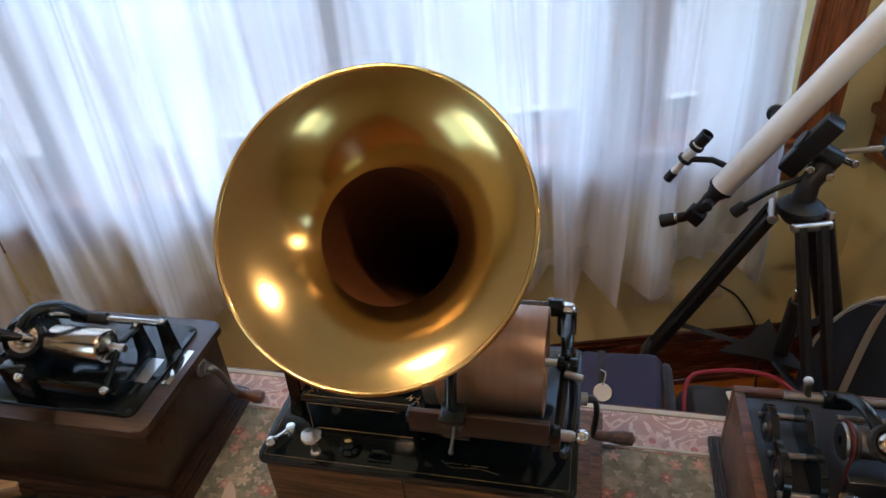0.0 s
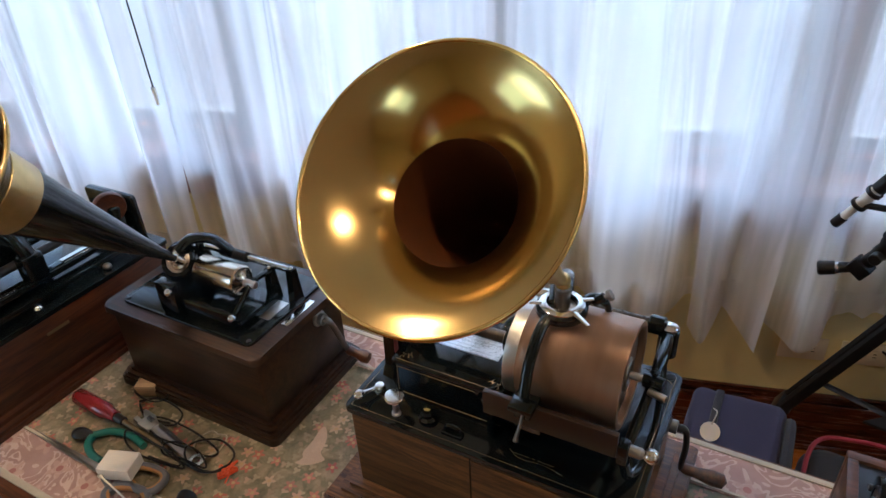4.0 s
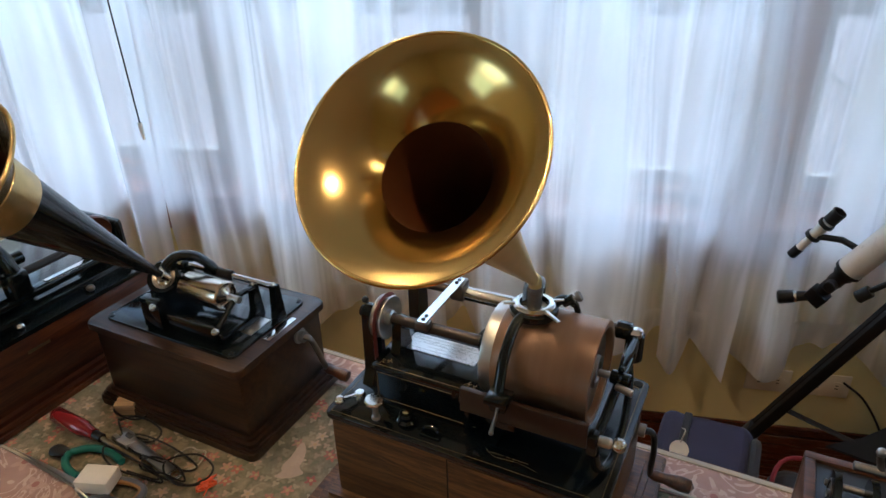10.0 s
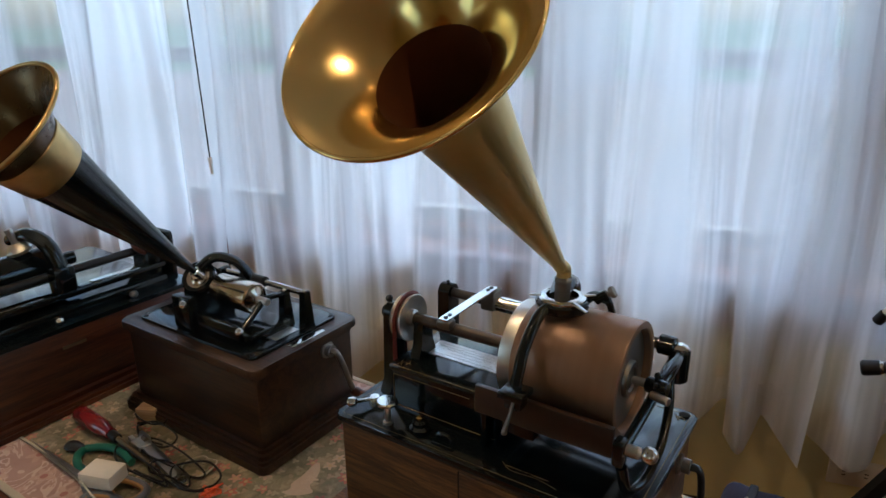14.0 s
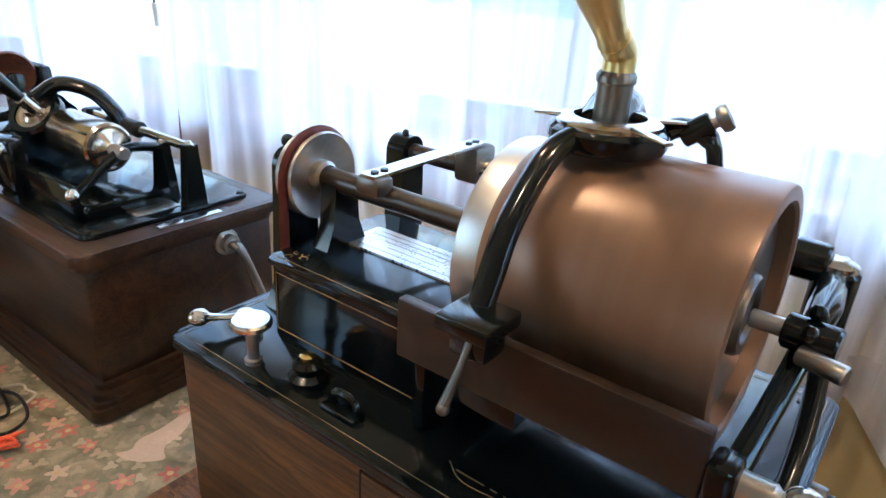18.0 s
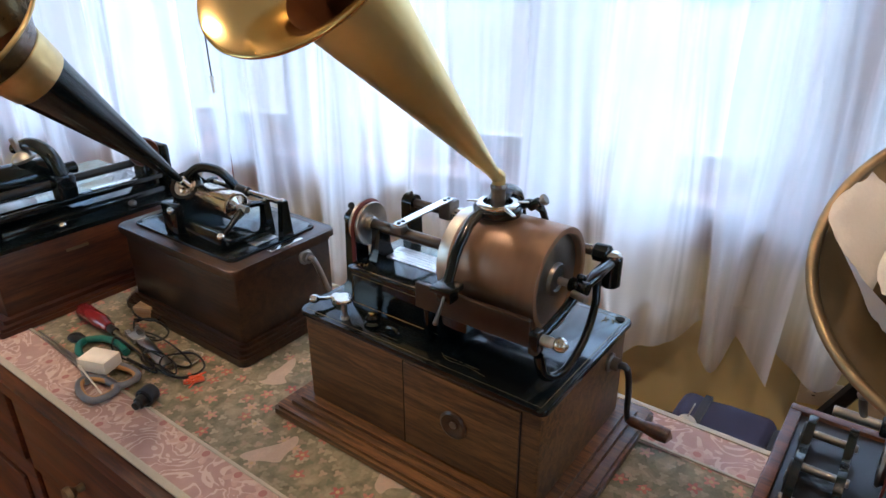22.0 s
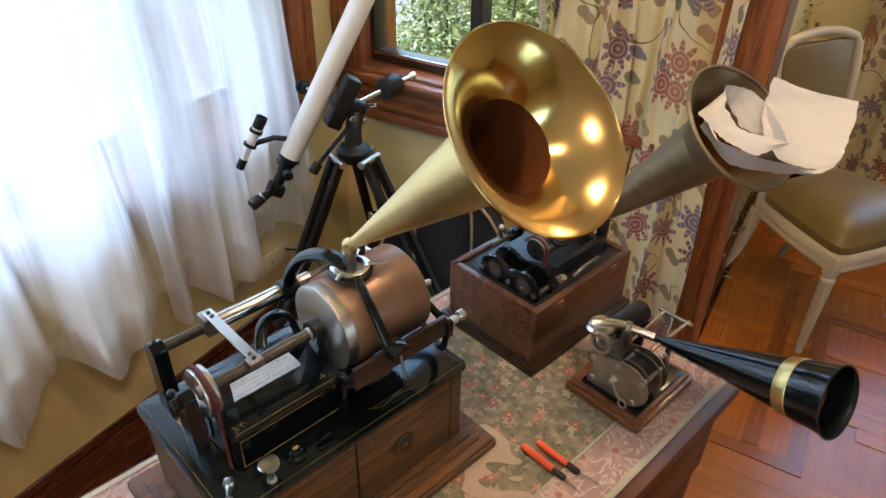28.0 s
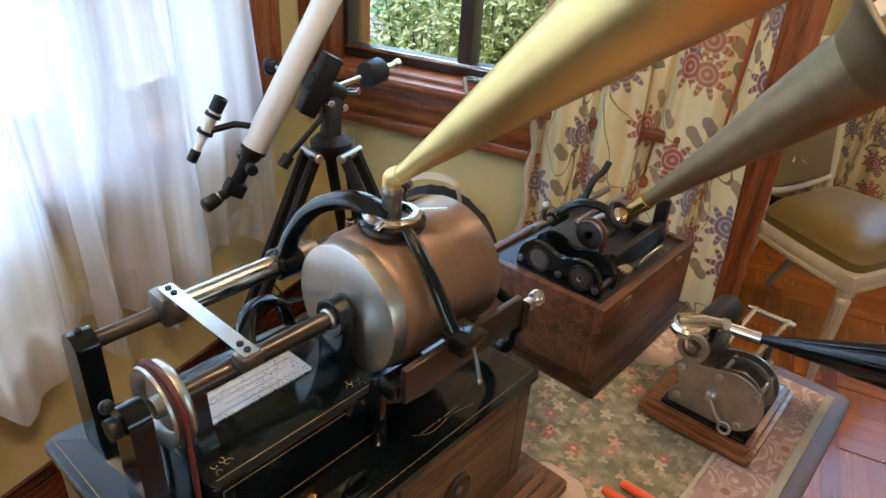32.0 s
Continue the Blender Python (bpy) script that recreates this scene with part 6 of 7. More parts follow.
    part("speed_knob", lathe(B(), [(0, 0), (0.0035, 0), (0.0035, 0.016), (0.011, 0.018), (0.011, 0.022), (0, 0.023)], (0.690, 0.066, bz), (0, 0, 1), 26), nickel, t, "flat nickel speed knob")
    part("stop_lever", sweep(B(), smooth_path([(0.730, 0.066, bz + 0.004), (0.760, 0.064, bz + 0.014), (0.800, 0.062, bz + 0.016)]), 0.0035, 8), darksteel, t)
    for xx in (0.660, 0.820):
        part("case_latch", box(B(), xx - 0.010, xx + 0.010, y0 - 0.003, y0, 0.112, 0.126, 0.001), oldbrass, t)
    h = thing("tarnished_horn", "tarnished brown brass horn on the small open phonograph", "horn", pose(0, 0, 0))
    tip = Vector((0.727, 0.100, TZ + 0.200))
    bell = Vector((0.697, -0.168, TZ + 0.505))
    horn(h, tip, bell, 0.0055, 0.046, 0.088, 0.055, oldbrass, oldbrass, None, None, 0.003)
    ax = (bell - tip).normalized()
    part("tip_sleeve", rod(B(), tip - ax * 0.010, tip + ax * 0.050, 0.0085, 0.0125), brass, h, "brighter brass sleeve")
    # crumpled paper towel stuffed in the bell
    p = thing("paper_towel", "crumpled white paper towel stuffed in the horn", "paper towel", pose(0, 0, 0))
    a = (bell - tip).normalized()
    e1 = a.cross(Vector((0, 0, 1))).normalized()
    e2 = e1.cross(a)

    def sheet(name, one, two, bow, seed, n=10):
        """Soft paper between two edges given across the mouth, up the mouth and out of it."""
        bm = B()
        ea, eb = ([bell + e1 * x + e2 * y + a * h for x, y, h in smooth_path(e, n)] for e in (one, two))
        rows = []
        for k, (q0, q1) in enumerate(zip(ea, eb)):
            row = []
            for i in range(15):
                s = i / 14
                wrinkle = 0.0035 * noise.noise((k * 0.22, s * 3.0, seed)) + 0.0012 * noise.noise((k * 0.8, s * 10, seed + 5))
                edge = 0.002 * noise.noise((k * 1.3, seed, 0)) * (1 - 4 * s * (1 - s))
                row.append(bm.verts.new(q0.lerp(q1, s) + a * (bow * 4 * s * (1 - s) + wrinkle) + e2 * edge))
            rows.append(row)
        for k in range(len(rows) - 1):
            for i in range(14):
                bm.faces.new((rows[k][i], rows[k + 1][i], rows[k + 1][i + 1], rows[k][i + 1]))
        part(name, bm, papertowel, p)

    sheet("outer_fold", [(0.075, 0.026, 0.012), (0.083, -0.006, 0.02), (0.054, -0.042, 0.03), (0.004, -0.073, 0.035), (-0.025, -0.090, 0.04)],
          [(0.052, 0.023, -0.015), (0.057, -0.029, -0.005), (0.044, -0.049, 0.004), (-0.004, -0.074, 0.008), (-0.034, -0.095, 0.03)], 0.004, 1.7)
    sheet("loose_flap", [(-0.067, 0.041, 0.03), (-0.041, 0.017, 0.02), (-0.013, -0.012, 0.015), (0.003, -0.049, 0.02), (-0.014, -0.079, 0.03)],
          [(-0.156, -0.036, 0.06), (-0.125, -0.057, 0.06), (-0.078, -0.080, 0.06), (-0.045, -0.096, 0.055), (-0.020, -0.097, 0.045)], -0.006, 4.1)
    sheet("front_fold", [(-0.009, 0.052, 0.0), (0.027, 0.026, 0.012), (0.038, -0.003, 0.022), (0.024, -0.021, 0.03), (-0.004, -0.046, 0.04)],
          [(0.037, 0.041, -0.02), (0.051, 0.024, -0.005), (0.057, -0.008, 0.01), (0.047, -0.042, 0.028), (-0.003, -0.047, 0.039)], 0.004, 7.3)
    sheet("back_fold", [(-0.016, 0.059, 0.0), (-0.039, 0.046, 0.005), (-0.043, 0.025, 0.014), (-0.024, -0.014, 0.03), (-0.005, -0.047, 0.04)],
          [(-0.031, 0.042, -0.02), (-0.027, 0.02, -0.02), (-0.019, -0.005, -0.01), (-0.019, -0.024, 0.01), (-0.008, -0.047, 0.035)], -0.006, 9.9)


def build_small_phonograph():
    t = thing("phonograph", "tiny skeleton phonograph with nickel plates on a light oak board", "phonograph", pose(0.597, -0.177, TZ))
    bm = B()
    slab(bm, rounded(0, 0.178, 0, 0.147, 0.006), 0.006, 0.015, r=0.002)
    slab(bm, rounded(0.006, 0.172, 0.006, 0.141, 0.006), 0.015, 0.024, r=0.004)
    part("board", bm, boardoak, t, "moulded light oak base board")
    for x, y in ((0.014, 0.014), (0.164, 0.014), (0.014, 0.133), (0.164, 0.133)):
        part("foot", rod(B(), (x, y, 0), (x, y, 0.007), 0.008), webbing, t, "pale felt foot")
    part("iron_base", box(B(), 0.014, 0.160, 0.013, 0.124, 0.024, 0.030, 0.002), enamel, t, "black iron base")
    z = 0.030
    out = [(0.034, z), (0.116, z), (0.120, z + 0.014), (0.110, z + 0.030), (0.113, z + 0.046), (0.122, z + 0.058), (0.113, z + 0.067), (0.088, z + 0.068), (0.064, z + 0.076)]
    out += [(0.047 + 0.040 * math.cos(radians(a)), z + 0.039 + 0.040 * math.sin(radians(a))) for a in range(80, 251, 10)]
    for xx, label in ((0.022, "round-topped dull nickel front plate"), (0.078, "dull nickel rear plate")):
        bm = B()
        slab(bm, out, -0.0014, 0.0014, r=0.0006)
        for v in bm.verts:
            v.co = Vector((xx + v.co.z, v.co.x, v.co.y))
        part("side_plate", bm, platesteel, t, label)
    for y, zz in ((0.108, 0.014), (0.112, 0.056), (0.030, 0.012), (0.020, 0.058), (0.066, 0.066)):
        part("spacer_rod", rod(B(), (0.018, y, z + zz), (0.082, y, z + zz), 0.0032), steel, t)
        part("spacer_nut", rod(B(), (0.0165, y, z + zz), (0.021, y, z + zz), 0.0050, 0.0050, 8), steel, t)
    for y, zz, r, x in ((0.047, 0.040, 0.036, 0.034), (0.047, 0.040, 0.037, 0.064), (0.086, 0.036, 0.020, 0.046)):
        part("gear", lathe(B(), [(0, 0), (r - 0.002, 0), (r, 0.001), (r, 0.003), (r - 0.002, 0.004), (0, 0.004)], (x, y, z + zz), (1, 0, 0), 44), darksteel, t)
    part("spring_barrel", rod(B(), (0.040, 0.047, z + 0.040), (0.062, 0.047, z + 0.040), 0.031), iron, t, "dark spring barrel")
    part("winding_arbor", lathe(B(), [(0, 0), (0.006, 0), (0.006, 0.006), (0.0035, 0.008), (0.0035, 0.014), (0, 0.014)], (0.021, 0.068, z + 0.038), (-1, 0, 0), 14), steel, t)
    bm = B()
    sweep(bm, [(0.012, 0.068, z + 0.038), (0.011, 0.056, z + 0.020), (0.010, 0.047, z + 0.012)], 0.0022, 8)
    sweep(bm, [Vector((0.010, 0.041 + 0.007 * math.cos(a * 0.5236), z + 0.007 + 0.008 * math.sin(a * 0.5236))) for a in range(12)], 0.0018, 6, closed=True)
    part("winding_key", bm, steel, t, "small key with a ring bow")
    part("idler_ring", lathe(B(), [(0.013, 0), (0.019, 0), (0.020, 0.004), (0.019, 0.008), (0.013, 0.008)], (0.022, 0.106, z + 0.086), (1, 0, 0), 36, True), platesteel, t)
    part("idler_hub", rod(B(), (0.020, 0.106, z + 0.086), (0.060, 0.106, z + 0.086), 0.006), darksteel, t)
    part("mandrel", lathe(B(), [(0, 0), (0.018, 0), (0.019, 0.002), (0.0195, 0.076), (0.017, 0.078), (0, 0.078)], (0.070, 0.112, z + 0.088), (1, -0.06, 0), 36), plastic, t, "small black cylinder")
    part("mandrel_shaft", rod(B(), (0.030, 0.113, z + 0.088), (0.160, 0.106, z + 0.088), 0.0040), steel, t)
    for y0, y1 in ((0.082, 0.084), (0.046, 0.040)):
        part("carriage_rod", rod(B(), (0.078, y0, z + 0.076), (0.192, y1, z + 0.078), 0.0036), nickel, t)
    part("carriage_link", rod(B(), (0.186, 0.030, z + 0.078), (0.186, 0.094, z + 0.078), 0.0040), nickel, t)
    part("rear_upright", box(B(), 0.140, 0.152, 0.092, 0.120, z, z + 0.082, 0.003), iron, t)
    part("rod_upright", box(B(), 0.146, 0.154, 0.040, 0.050, z, z + 0.076, 0.002), darksteel, t)
    part("governor_arm", sweep(B(), smooth_path([(0.100, 0.030, z + 0.064), (0.118, 0.036, z + 0.050), (0.126, 0.030, z + 0.026), (0.136, 0.034, z + 0.006)]), 0.0034, 8), steel, t)
    c = Vector((0.044, 0.122, z + 0.099))
    part("reproducer", lathe(B(), [(0, -0.005), (0.021, -0.005), (0.024, -0.001), (0.024, 0.005), (0.020, 0.009), (0, 0.011)], c, (-0.10, 0.05, 0.99), 40), nickel, t, "polished nickel reproducer")
    part("reproducer_arm", sweep(B(), [c + Vector((-0.012, 0.012, 0.009)), c + Vector((0.006, -0.008, 0.011)), c + Vector((0.030, -0.028, 0.004))], [0.008, 0.0095, 0.0075], 14), nickel, t, "bright arm across the reproducer")
    part("clamp_ring", rod(B(), (0.073, 0.094, z + 0.102), (0.077, 0.086, z + 0.101), 0.0105), darksteel, t)
    part("neck", rod(B(), (0.076, 0.090, z + 0.101), (0.0925, 0.050, z + 0.0955), 0.0076, 0.0076), nickel, t, "nickel sleeve of the horn")
    part("neck_block", box(B(), 0.064, 0.082, 0.080, 0.096, z + 0.066, z + 0.100, 0.004), darksteel, t)
    h = thing("black_horn", "slim black horn with a gilt band on the tiny phonograph", "horn", pose(0, 0, 0))
    tip, bell = Vector((0.689, -0.126, 0.885)), Vector((0.651, -0.400, 0.974))
    horn(h, tip, bell, 0.006, 0.0445, 0.0500, 0.034, enamel, enamel, None, (0.222, 0.242, satin_brass), 0.0016)


# ---- telescope, bags, chair and small things ----


def build_telescope():
    t = thing("telescope", "white refractor telescope on a black tripod mount", "telescope", pose(0.004, -0.006, -0.047))
    lo, d = Vector((0.664, 0.934, 0.875)), Vector((0.465, -0.175, 0.865)).normalized()
    part("tube", lathe(B(), [(0, 0), (0.026, 0), (0.0275, 0.003), (0.0275, 0.80), (0.034, 0.80), (0.034, 0.94), (0.031, 0.94), (0.030, 0.82), (0, 0.80)], lo, d, 48), whitepaint, t, "white enamelled tube")
    part("tube_ring", lathe(B(), [(0.0275, -0.002), (0.0285, -0.002), (0.0285, 0.006), (0.0275, 0.006)], lo, d, 48, True), plastic, t)
    f0 = lo - d * 0.075
    part("focuser", lathe(B(), [(0, 0), (0.013, 0), (0.015, 0.006), (0.015, 0.030), (0.017, 0.034), (0.017, 0.052), (0.022, 0.060), (0.024, 0.074), (0, 0.074)], f0, d, 28), plastic, t, "black focuser")
    a, u, w = basis(d)
    part("focus_knob", rod(B(), lo - d * 0.03 + u * 0.03, lo - d * 0.03 + u * 0.052, 0.012), plastic, t)
    part("focus_knob", rod(B(), lo - d * 0.03 - u * 0.03, lo - d * 0.03 - u * 0.052, 0.012), plastic, t)
    dg = f0 - d * 0.018
    part("diagonal", box(B(), -0.018, 0.018, -0.022, 0.020, -0.016, 0.016, 0.004, m=Matrix.Translation(dg) @ d.to_track_quat("Z", "Y").to_matrix().to_4x4()), plastic, t, "black prism diagonal")
    e0, e1 = dg, Vector((0.545, 0.950, 0.772))
    ed = (e1 - e0).normalized()
    part("eyepiece", lathe(B(), [(0, 0), (0.011, 0), (0.012, 0.030), (0.015, 0.034), (0.016, 0.062), (0.013, 0.066), (0, 0.066)], e1 - ed * 0.066, ed, 24), plastic, t)
    part("eyepiece_ring", lathe(B(), [(0.0122, 0.026), (0.0135, 0.028), (0.0135, 0.032), (0.0122, 0.034)], e1 - ed * 0.066, ed, 24), nickel, t)
    # finder
    fc = Vector((0.602, 0.982, 0.944))
    part("finder_tube", lathe(B(), [(0, -0.075), (0.009, -0.075), (0.009, -0.04), (0.012, -0.034), (0.012, 0.018), (0.014, 0.022)], fc, d, 28), whitepaint, t, "small white finder tube")
    part("finder_hood", lathe(B(), [(0.0115, 0.018), (0.0145, 0.020), (0.0148, 0.050), (0.013, 0.051), (0.012, 0.030), (0, 0.028)], fc, d, 28), plastic, t, "black dew cap")
    part("finder_eyepiece", rod(B(), fc - d * 0.10, fc - d * 0.072, 0.011), plastic, t)
    for k in (-0.03, 0.010):
        part("finder_ring", lathe(B(), [(0.0125, k - 0.004), (0.017, k - 0.004), (0.017, k + 0.004), (0.0125, k + 0.004)], fc, d, 28, True), plastic, t)
    part("finder_bracket", sweep(B(), [fc - d * 0.03, fc.lerp(lo + d * 0.05, 0.45), lo + d * 0.055], 0.007, 10), plastic, t)
    # mount
    hub = Vector((0.806, 0.845, 0.890))
    head = Vector((0.842, 0.880, 0.985))
    axis = lo + d * ((head - lo).dot(d))
    part("cradle", box(B(), -0.024, 0.024, -0.030, 0.010, -0.07, 0.07, 0.006, m=Matrix.Translation(axis.lerp(head, 0.55)) @ d.to_track_quat("Z", "Y").to_matrix().to_4x4()), plastic, t, "black tube cradle")
    part("declination_housing", rod(B(), axis.lerp(head, 0.4), head + (head - axis) * 0.25, 0.022), plastic, t)
    cw = Vector((0.977, 0.894, 1.003))
    wd = Vector((0.135, 0.012, 0.012)).normalized()
    part("counterweight_shaft", rod(B(), cw - wd * 0.12, cw + wd * 0.085, 0.0065), nickel, t, "chrome shaft")
    part("counterweight", lathe(B(), [(0, -0.026), (0.028, -0.026), (0.030, -0.023), (0.030, 0.023), (0.028, 0.026), (0, 0.026)], cw, wd, 36), plastic, t, "black counterweight")
    part("shaft_cap", rod(B(), cw + wd * 0.078, cw + wd * 0.095, 0.010), nickel, t)
    part("polar_housing", sweep(B(), [hub + Vector((0, 0, 0.012)), hub + Vector((0.006, 0.004, 0.05)), head + Vector((0, 0, -0.02)), head], [0.024, 0.021, 0.024, 0.022], 20), plastic, t)
    for k, (o, r) in enumerate(((0.03, 0.012), (-0.03, 0.012), (0.0, 0.014))):
        part("clamp_screw", rod(B(), head + Vector((o, -0.02, -0.015 * k)), head + Vector((o * 1.3, -0.045, -0.015 * k + 0.004)), 0.008), nickel, t)
    part("slow_motion_cable", sweep(B(), smooth_path([head + Vector((-0.02, -0.02, -0.03)), hub + Vector((-0.06, -0.01, 0.04)), hub + Vector((-0.115, 0.01, -0.02))]), 0.006, 10), plastic, t)
    part("cable_knob", rod(B(), hub + Vector((-0.105, 0.01, -0.012)), hub + Vector((-0.125, 0.012, -0.034)), 0.013), plastic, t)
    lf = Vector((0.05, 1.0, -0.1)).normalized()
    kp = lo + d * 0.19
    kb = part("tube_knob", lathe(B(), [(0, 0), (0.010, 0), (0.012, 0.010), (0.019, 0.013), (0.019, 0.022), (0.015, 0.026), (0, 0.027)], kp + lf * 0.065, lf, 14), plastic, t, "black ribbed knob")
    part("knob_stem", rod(B(), kp + lf * 0.020, kp + lf * 0.066, 0.005), nickel, kb)
    part("lock_lever", rod(B(), head + Vector((-0.01, 0.01, 0.02)), head + Vector((0.004, 0.004, 0.075)), 0.007), nickel, t, "chrome locking lever")
    part("hub", lathe(B(), [(0, -0.035), (0.030, -0.035), (0.045, -0.015), (0.046, 0.0), (0.034, 0.010), (0.026, 0.016), (0, 0.016)], hub, (0, 0, 1), 36), plastic, t, "black tripod hub")
    feet = [Vector((0.385, 0.925, 0.047)), Vector((0.935, 0.370, 0.047)), Vector((1.135, 1.075, 0.047))]
    for ft in feet:
        out = Vector((ft.x - hub.x, ft.y - hub.y, 0)).normalized()
        top = hub + out * 0.050 + Vector((0, 0, -0.022))
        side = out.cross(Vector((0, 0, 1)))
        dirn = (ft - top)
        L = dirn.length
        dirn.normalize()
        leg = part("leg", sweep(B(), [top - side * 0.022, top + dirn * L * 0.56 - side * 0.022], 1.0, 8, flat=(0.011, 0.015)), plastic, t, "black folding leg")
        part("leg_bar", sweep(B(), [top + side * 0.022, top + dirn * L * 0.56 + side * 0.022], 1.0, 8, flat=(0.011, 0.015)), plastic, leg)
        part("inner_leg", sweep(B(), [top + dirn * L * 0.40, top + dirn * L], 1.0, 8, flat=(0.009, 0.010)), plastic, leg)
        part("leg_clamp", box(B(), -0.030, 0.030, -0.016, 0.016, -0.022, 0.022, 0.004, m=Matrix.Translation(top + dirn * L * 0.55) @ Matrix((side, dirn.cross(side), dirn)).transposed().to_4x4()), plastic, leg)
        part("hinge_bolt", rod(B(), top - side * 0.040, top + side * 0.040, 0.010), steel, leg)
        part("brace", sweep(B(), [Vector((hub.x, hub.y, 0.50)) + out * 0.05, top + dirn * L * 0.42], 1.0, 8, flat=(0.010, 0.003)), plastic, t)
    tray = slab(B(), [(0.11 * math.cos(radians(a)) * (1 if k % 2 == 0 else 0.42), 0.11 * math.sin(radians(a)) * (1 if k % 2 == 0 else 0.42)) for k, a in enumerate(range(-45, 315, 60))], -0.003, 0.003, Matrix.Translation((hub.x, hub.y, 0.50)))
    part("tray", tray, plastic, t, "black accessory tray")
    part("eyepiece_tube", rod(B(), (hub.x + 0.03, hub.y - 0.02, 0.503), (hub.x + 0.035, hub.y - 0.02, 0.66), 0.017), plastic, t)
    part("eyepiece_top", rod(B(), (hub.x + 0.035, hub.y - 0.02, 0.66), (hub.x + 0.036, hub.y - 0.02, 0.69), 0.012), nickel, t)


def soft_bag(name, label, x0, x1, y0, y1, z0, z1, material, seed, r=0.06, m=None):
    """A limp cloth bag: a rounded block with sagging, uneven sides."""
    t = thing(name, label, "bag", m if m is not None else pose(0, 0, 0))
    bm = B()
    box(bm, x0, x1, y0, y1, z0, z1, r, 4)
    bmesh.ops.subdivide_edges(bm, edges=bm.edges[:], cuts=3, use_grid_fill=True)
    for v in bm.verts:
        q = Vector(v.co) * 7
        if v.co.z > z0 + 0.01:
            v.co += v.normal * 0.012 * noise.noise((q.x + seed, q.y, q.z)) + v.normal * 0.004 * noise.noise((q.x * 4 + seed, q.y * 4, q.z * 4))
    part("body", bm, material, t)
    return t


def build_bags():
    b = soft_bag("duffel_bag", "purple nylon bag standing behind the chest", 0.385, 0.560, 0.345, 0.63, 0.0, 0.600, purple, 1.0, 0.028, pose(-0.012, 0, 0))
    part("piping", sweep(B(), smooth_path([(0.565, 0.36, 0.53), (0.567, 0.40, 0.590), (0.567, 0.50, 0.597), (0.567, 0.59, 0.590), (0.565, 0.62, 0.53)]), 0.010, 8), blackcloth, b, "black piping")
    part("zip", box(B(), 0.43, 0.445, 0.36, 0.61, 0.598, 0.608, 0.003), blackcloth, b)
    tag = thing("round_tag", "round white paper tag hanging on the purple bag", "tag", pose(0.426, 0.455, 0.642))
    part("disc", lathe(B(), [(0, 0), (0.017, 0), (0.017, 0.0012), (0, 0.0012)], (0, 0, 0), (0.1, -0.8, 0.6), 28), whitepaint, tag)
    part("string", sweep(B(), smooth_path([(0, 0.004, 0.014), (0.004, 0.02, 0.03), (-0.004, 0.06, 0.0)]), 0.0012, 6), webbing, tag)
    c = soft_bag("equipment_bag", "black cloth bag with red piping and white strap", 0.615, 0.865, 0.40, 0.665, 0.0, 0.585, blackcloth, 5.0, 0.05, pose(-0.03, -0.02, -0.055))
    part("piping", sweep(B(), smooth_path([(0.625, 0.41, 0.55), (0.63, 0.62, 0.592), (0.70, 0.665, 0.600), (0.80, 0.665, 0.598), (0.86, 0.63, 0.575)]), 0.0045, 8), redpipe, c, "red piping")
    part("strap", sweep(B(), smooth_path([(0.715, 0.60, 0.606), (0.725, 0.54, 0.603), (0.735, 0.46, 0.598), (0.745, 0.40, 0.56)]), 1.0, 8, flat=(0.012, 0.003)), webbing, c, "white strap with black stitches")
    n = thing("round_case", "navy canvas round case with cream straps leaning by the wall", "bag", pose(1.080, 0.770, 0.0, -6, 0, -55))
    bm = B()
    R, H = 0.215, 0.60
    out = [(-R, 0.02), (R, 0.02), (R, 0.30)] + [(R * math.cos(radians(a)), 0.30 + (H - 0.255) * math.sin(radians(a))) for a in range(10, 171, 10)] + [(-R, 0.30)]
    slab(bm, out, -0.06, 0.06)
    for v in bm.verts:
        v.co = Vector((v.co.x, v.co.z, v.co.y))
    bmesh.ops.bevel(bm, geom=bm.edges[:], offset=0.018, segments=3, affect="EDGES")
    part("body", bm, navy, n)
    for x in (-0.09, 0.09):
        part("strap", sweep(B(), smooth_path([(x, -0.064, 0.05), (x, -0.068, 0.40), (x * 0.95, -0.068, 0.55), (x * 0.8, -0.060, 0.635)]), 1.0, 8, flat=(0.022, 0.003)), webbing, n, "cream webbing strap")
    part("handle", sweep(B(), smooth_path([(-0.072, -0.060, 0.635), (-0.055, -0.064, 0.685), (0, -0.066, 0.700), (0.055, -0.064, 0.685), (0.072, -0.060, 0.635)]), 1.0, 8, flat=(0.024, 0.004)), webbing, n, "cream webbing handle")
    part("edge_piping", sweep(B(), [(x * 1.0, -0.062, z) for x, z in out[1:]], 0.005, 6), webbing, n)


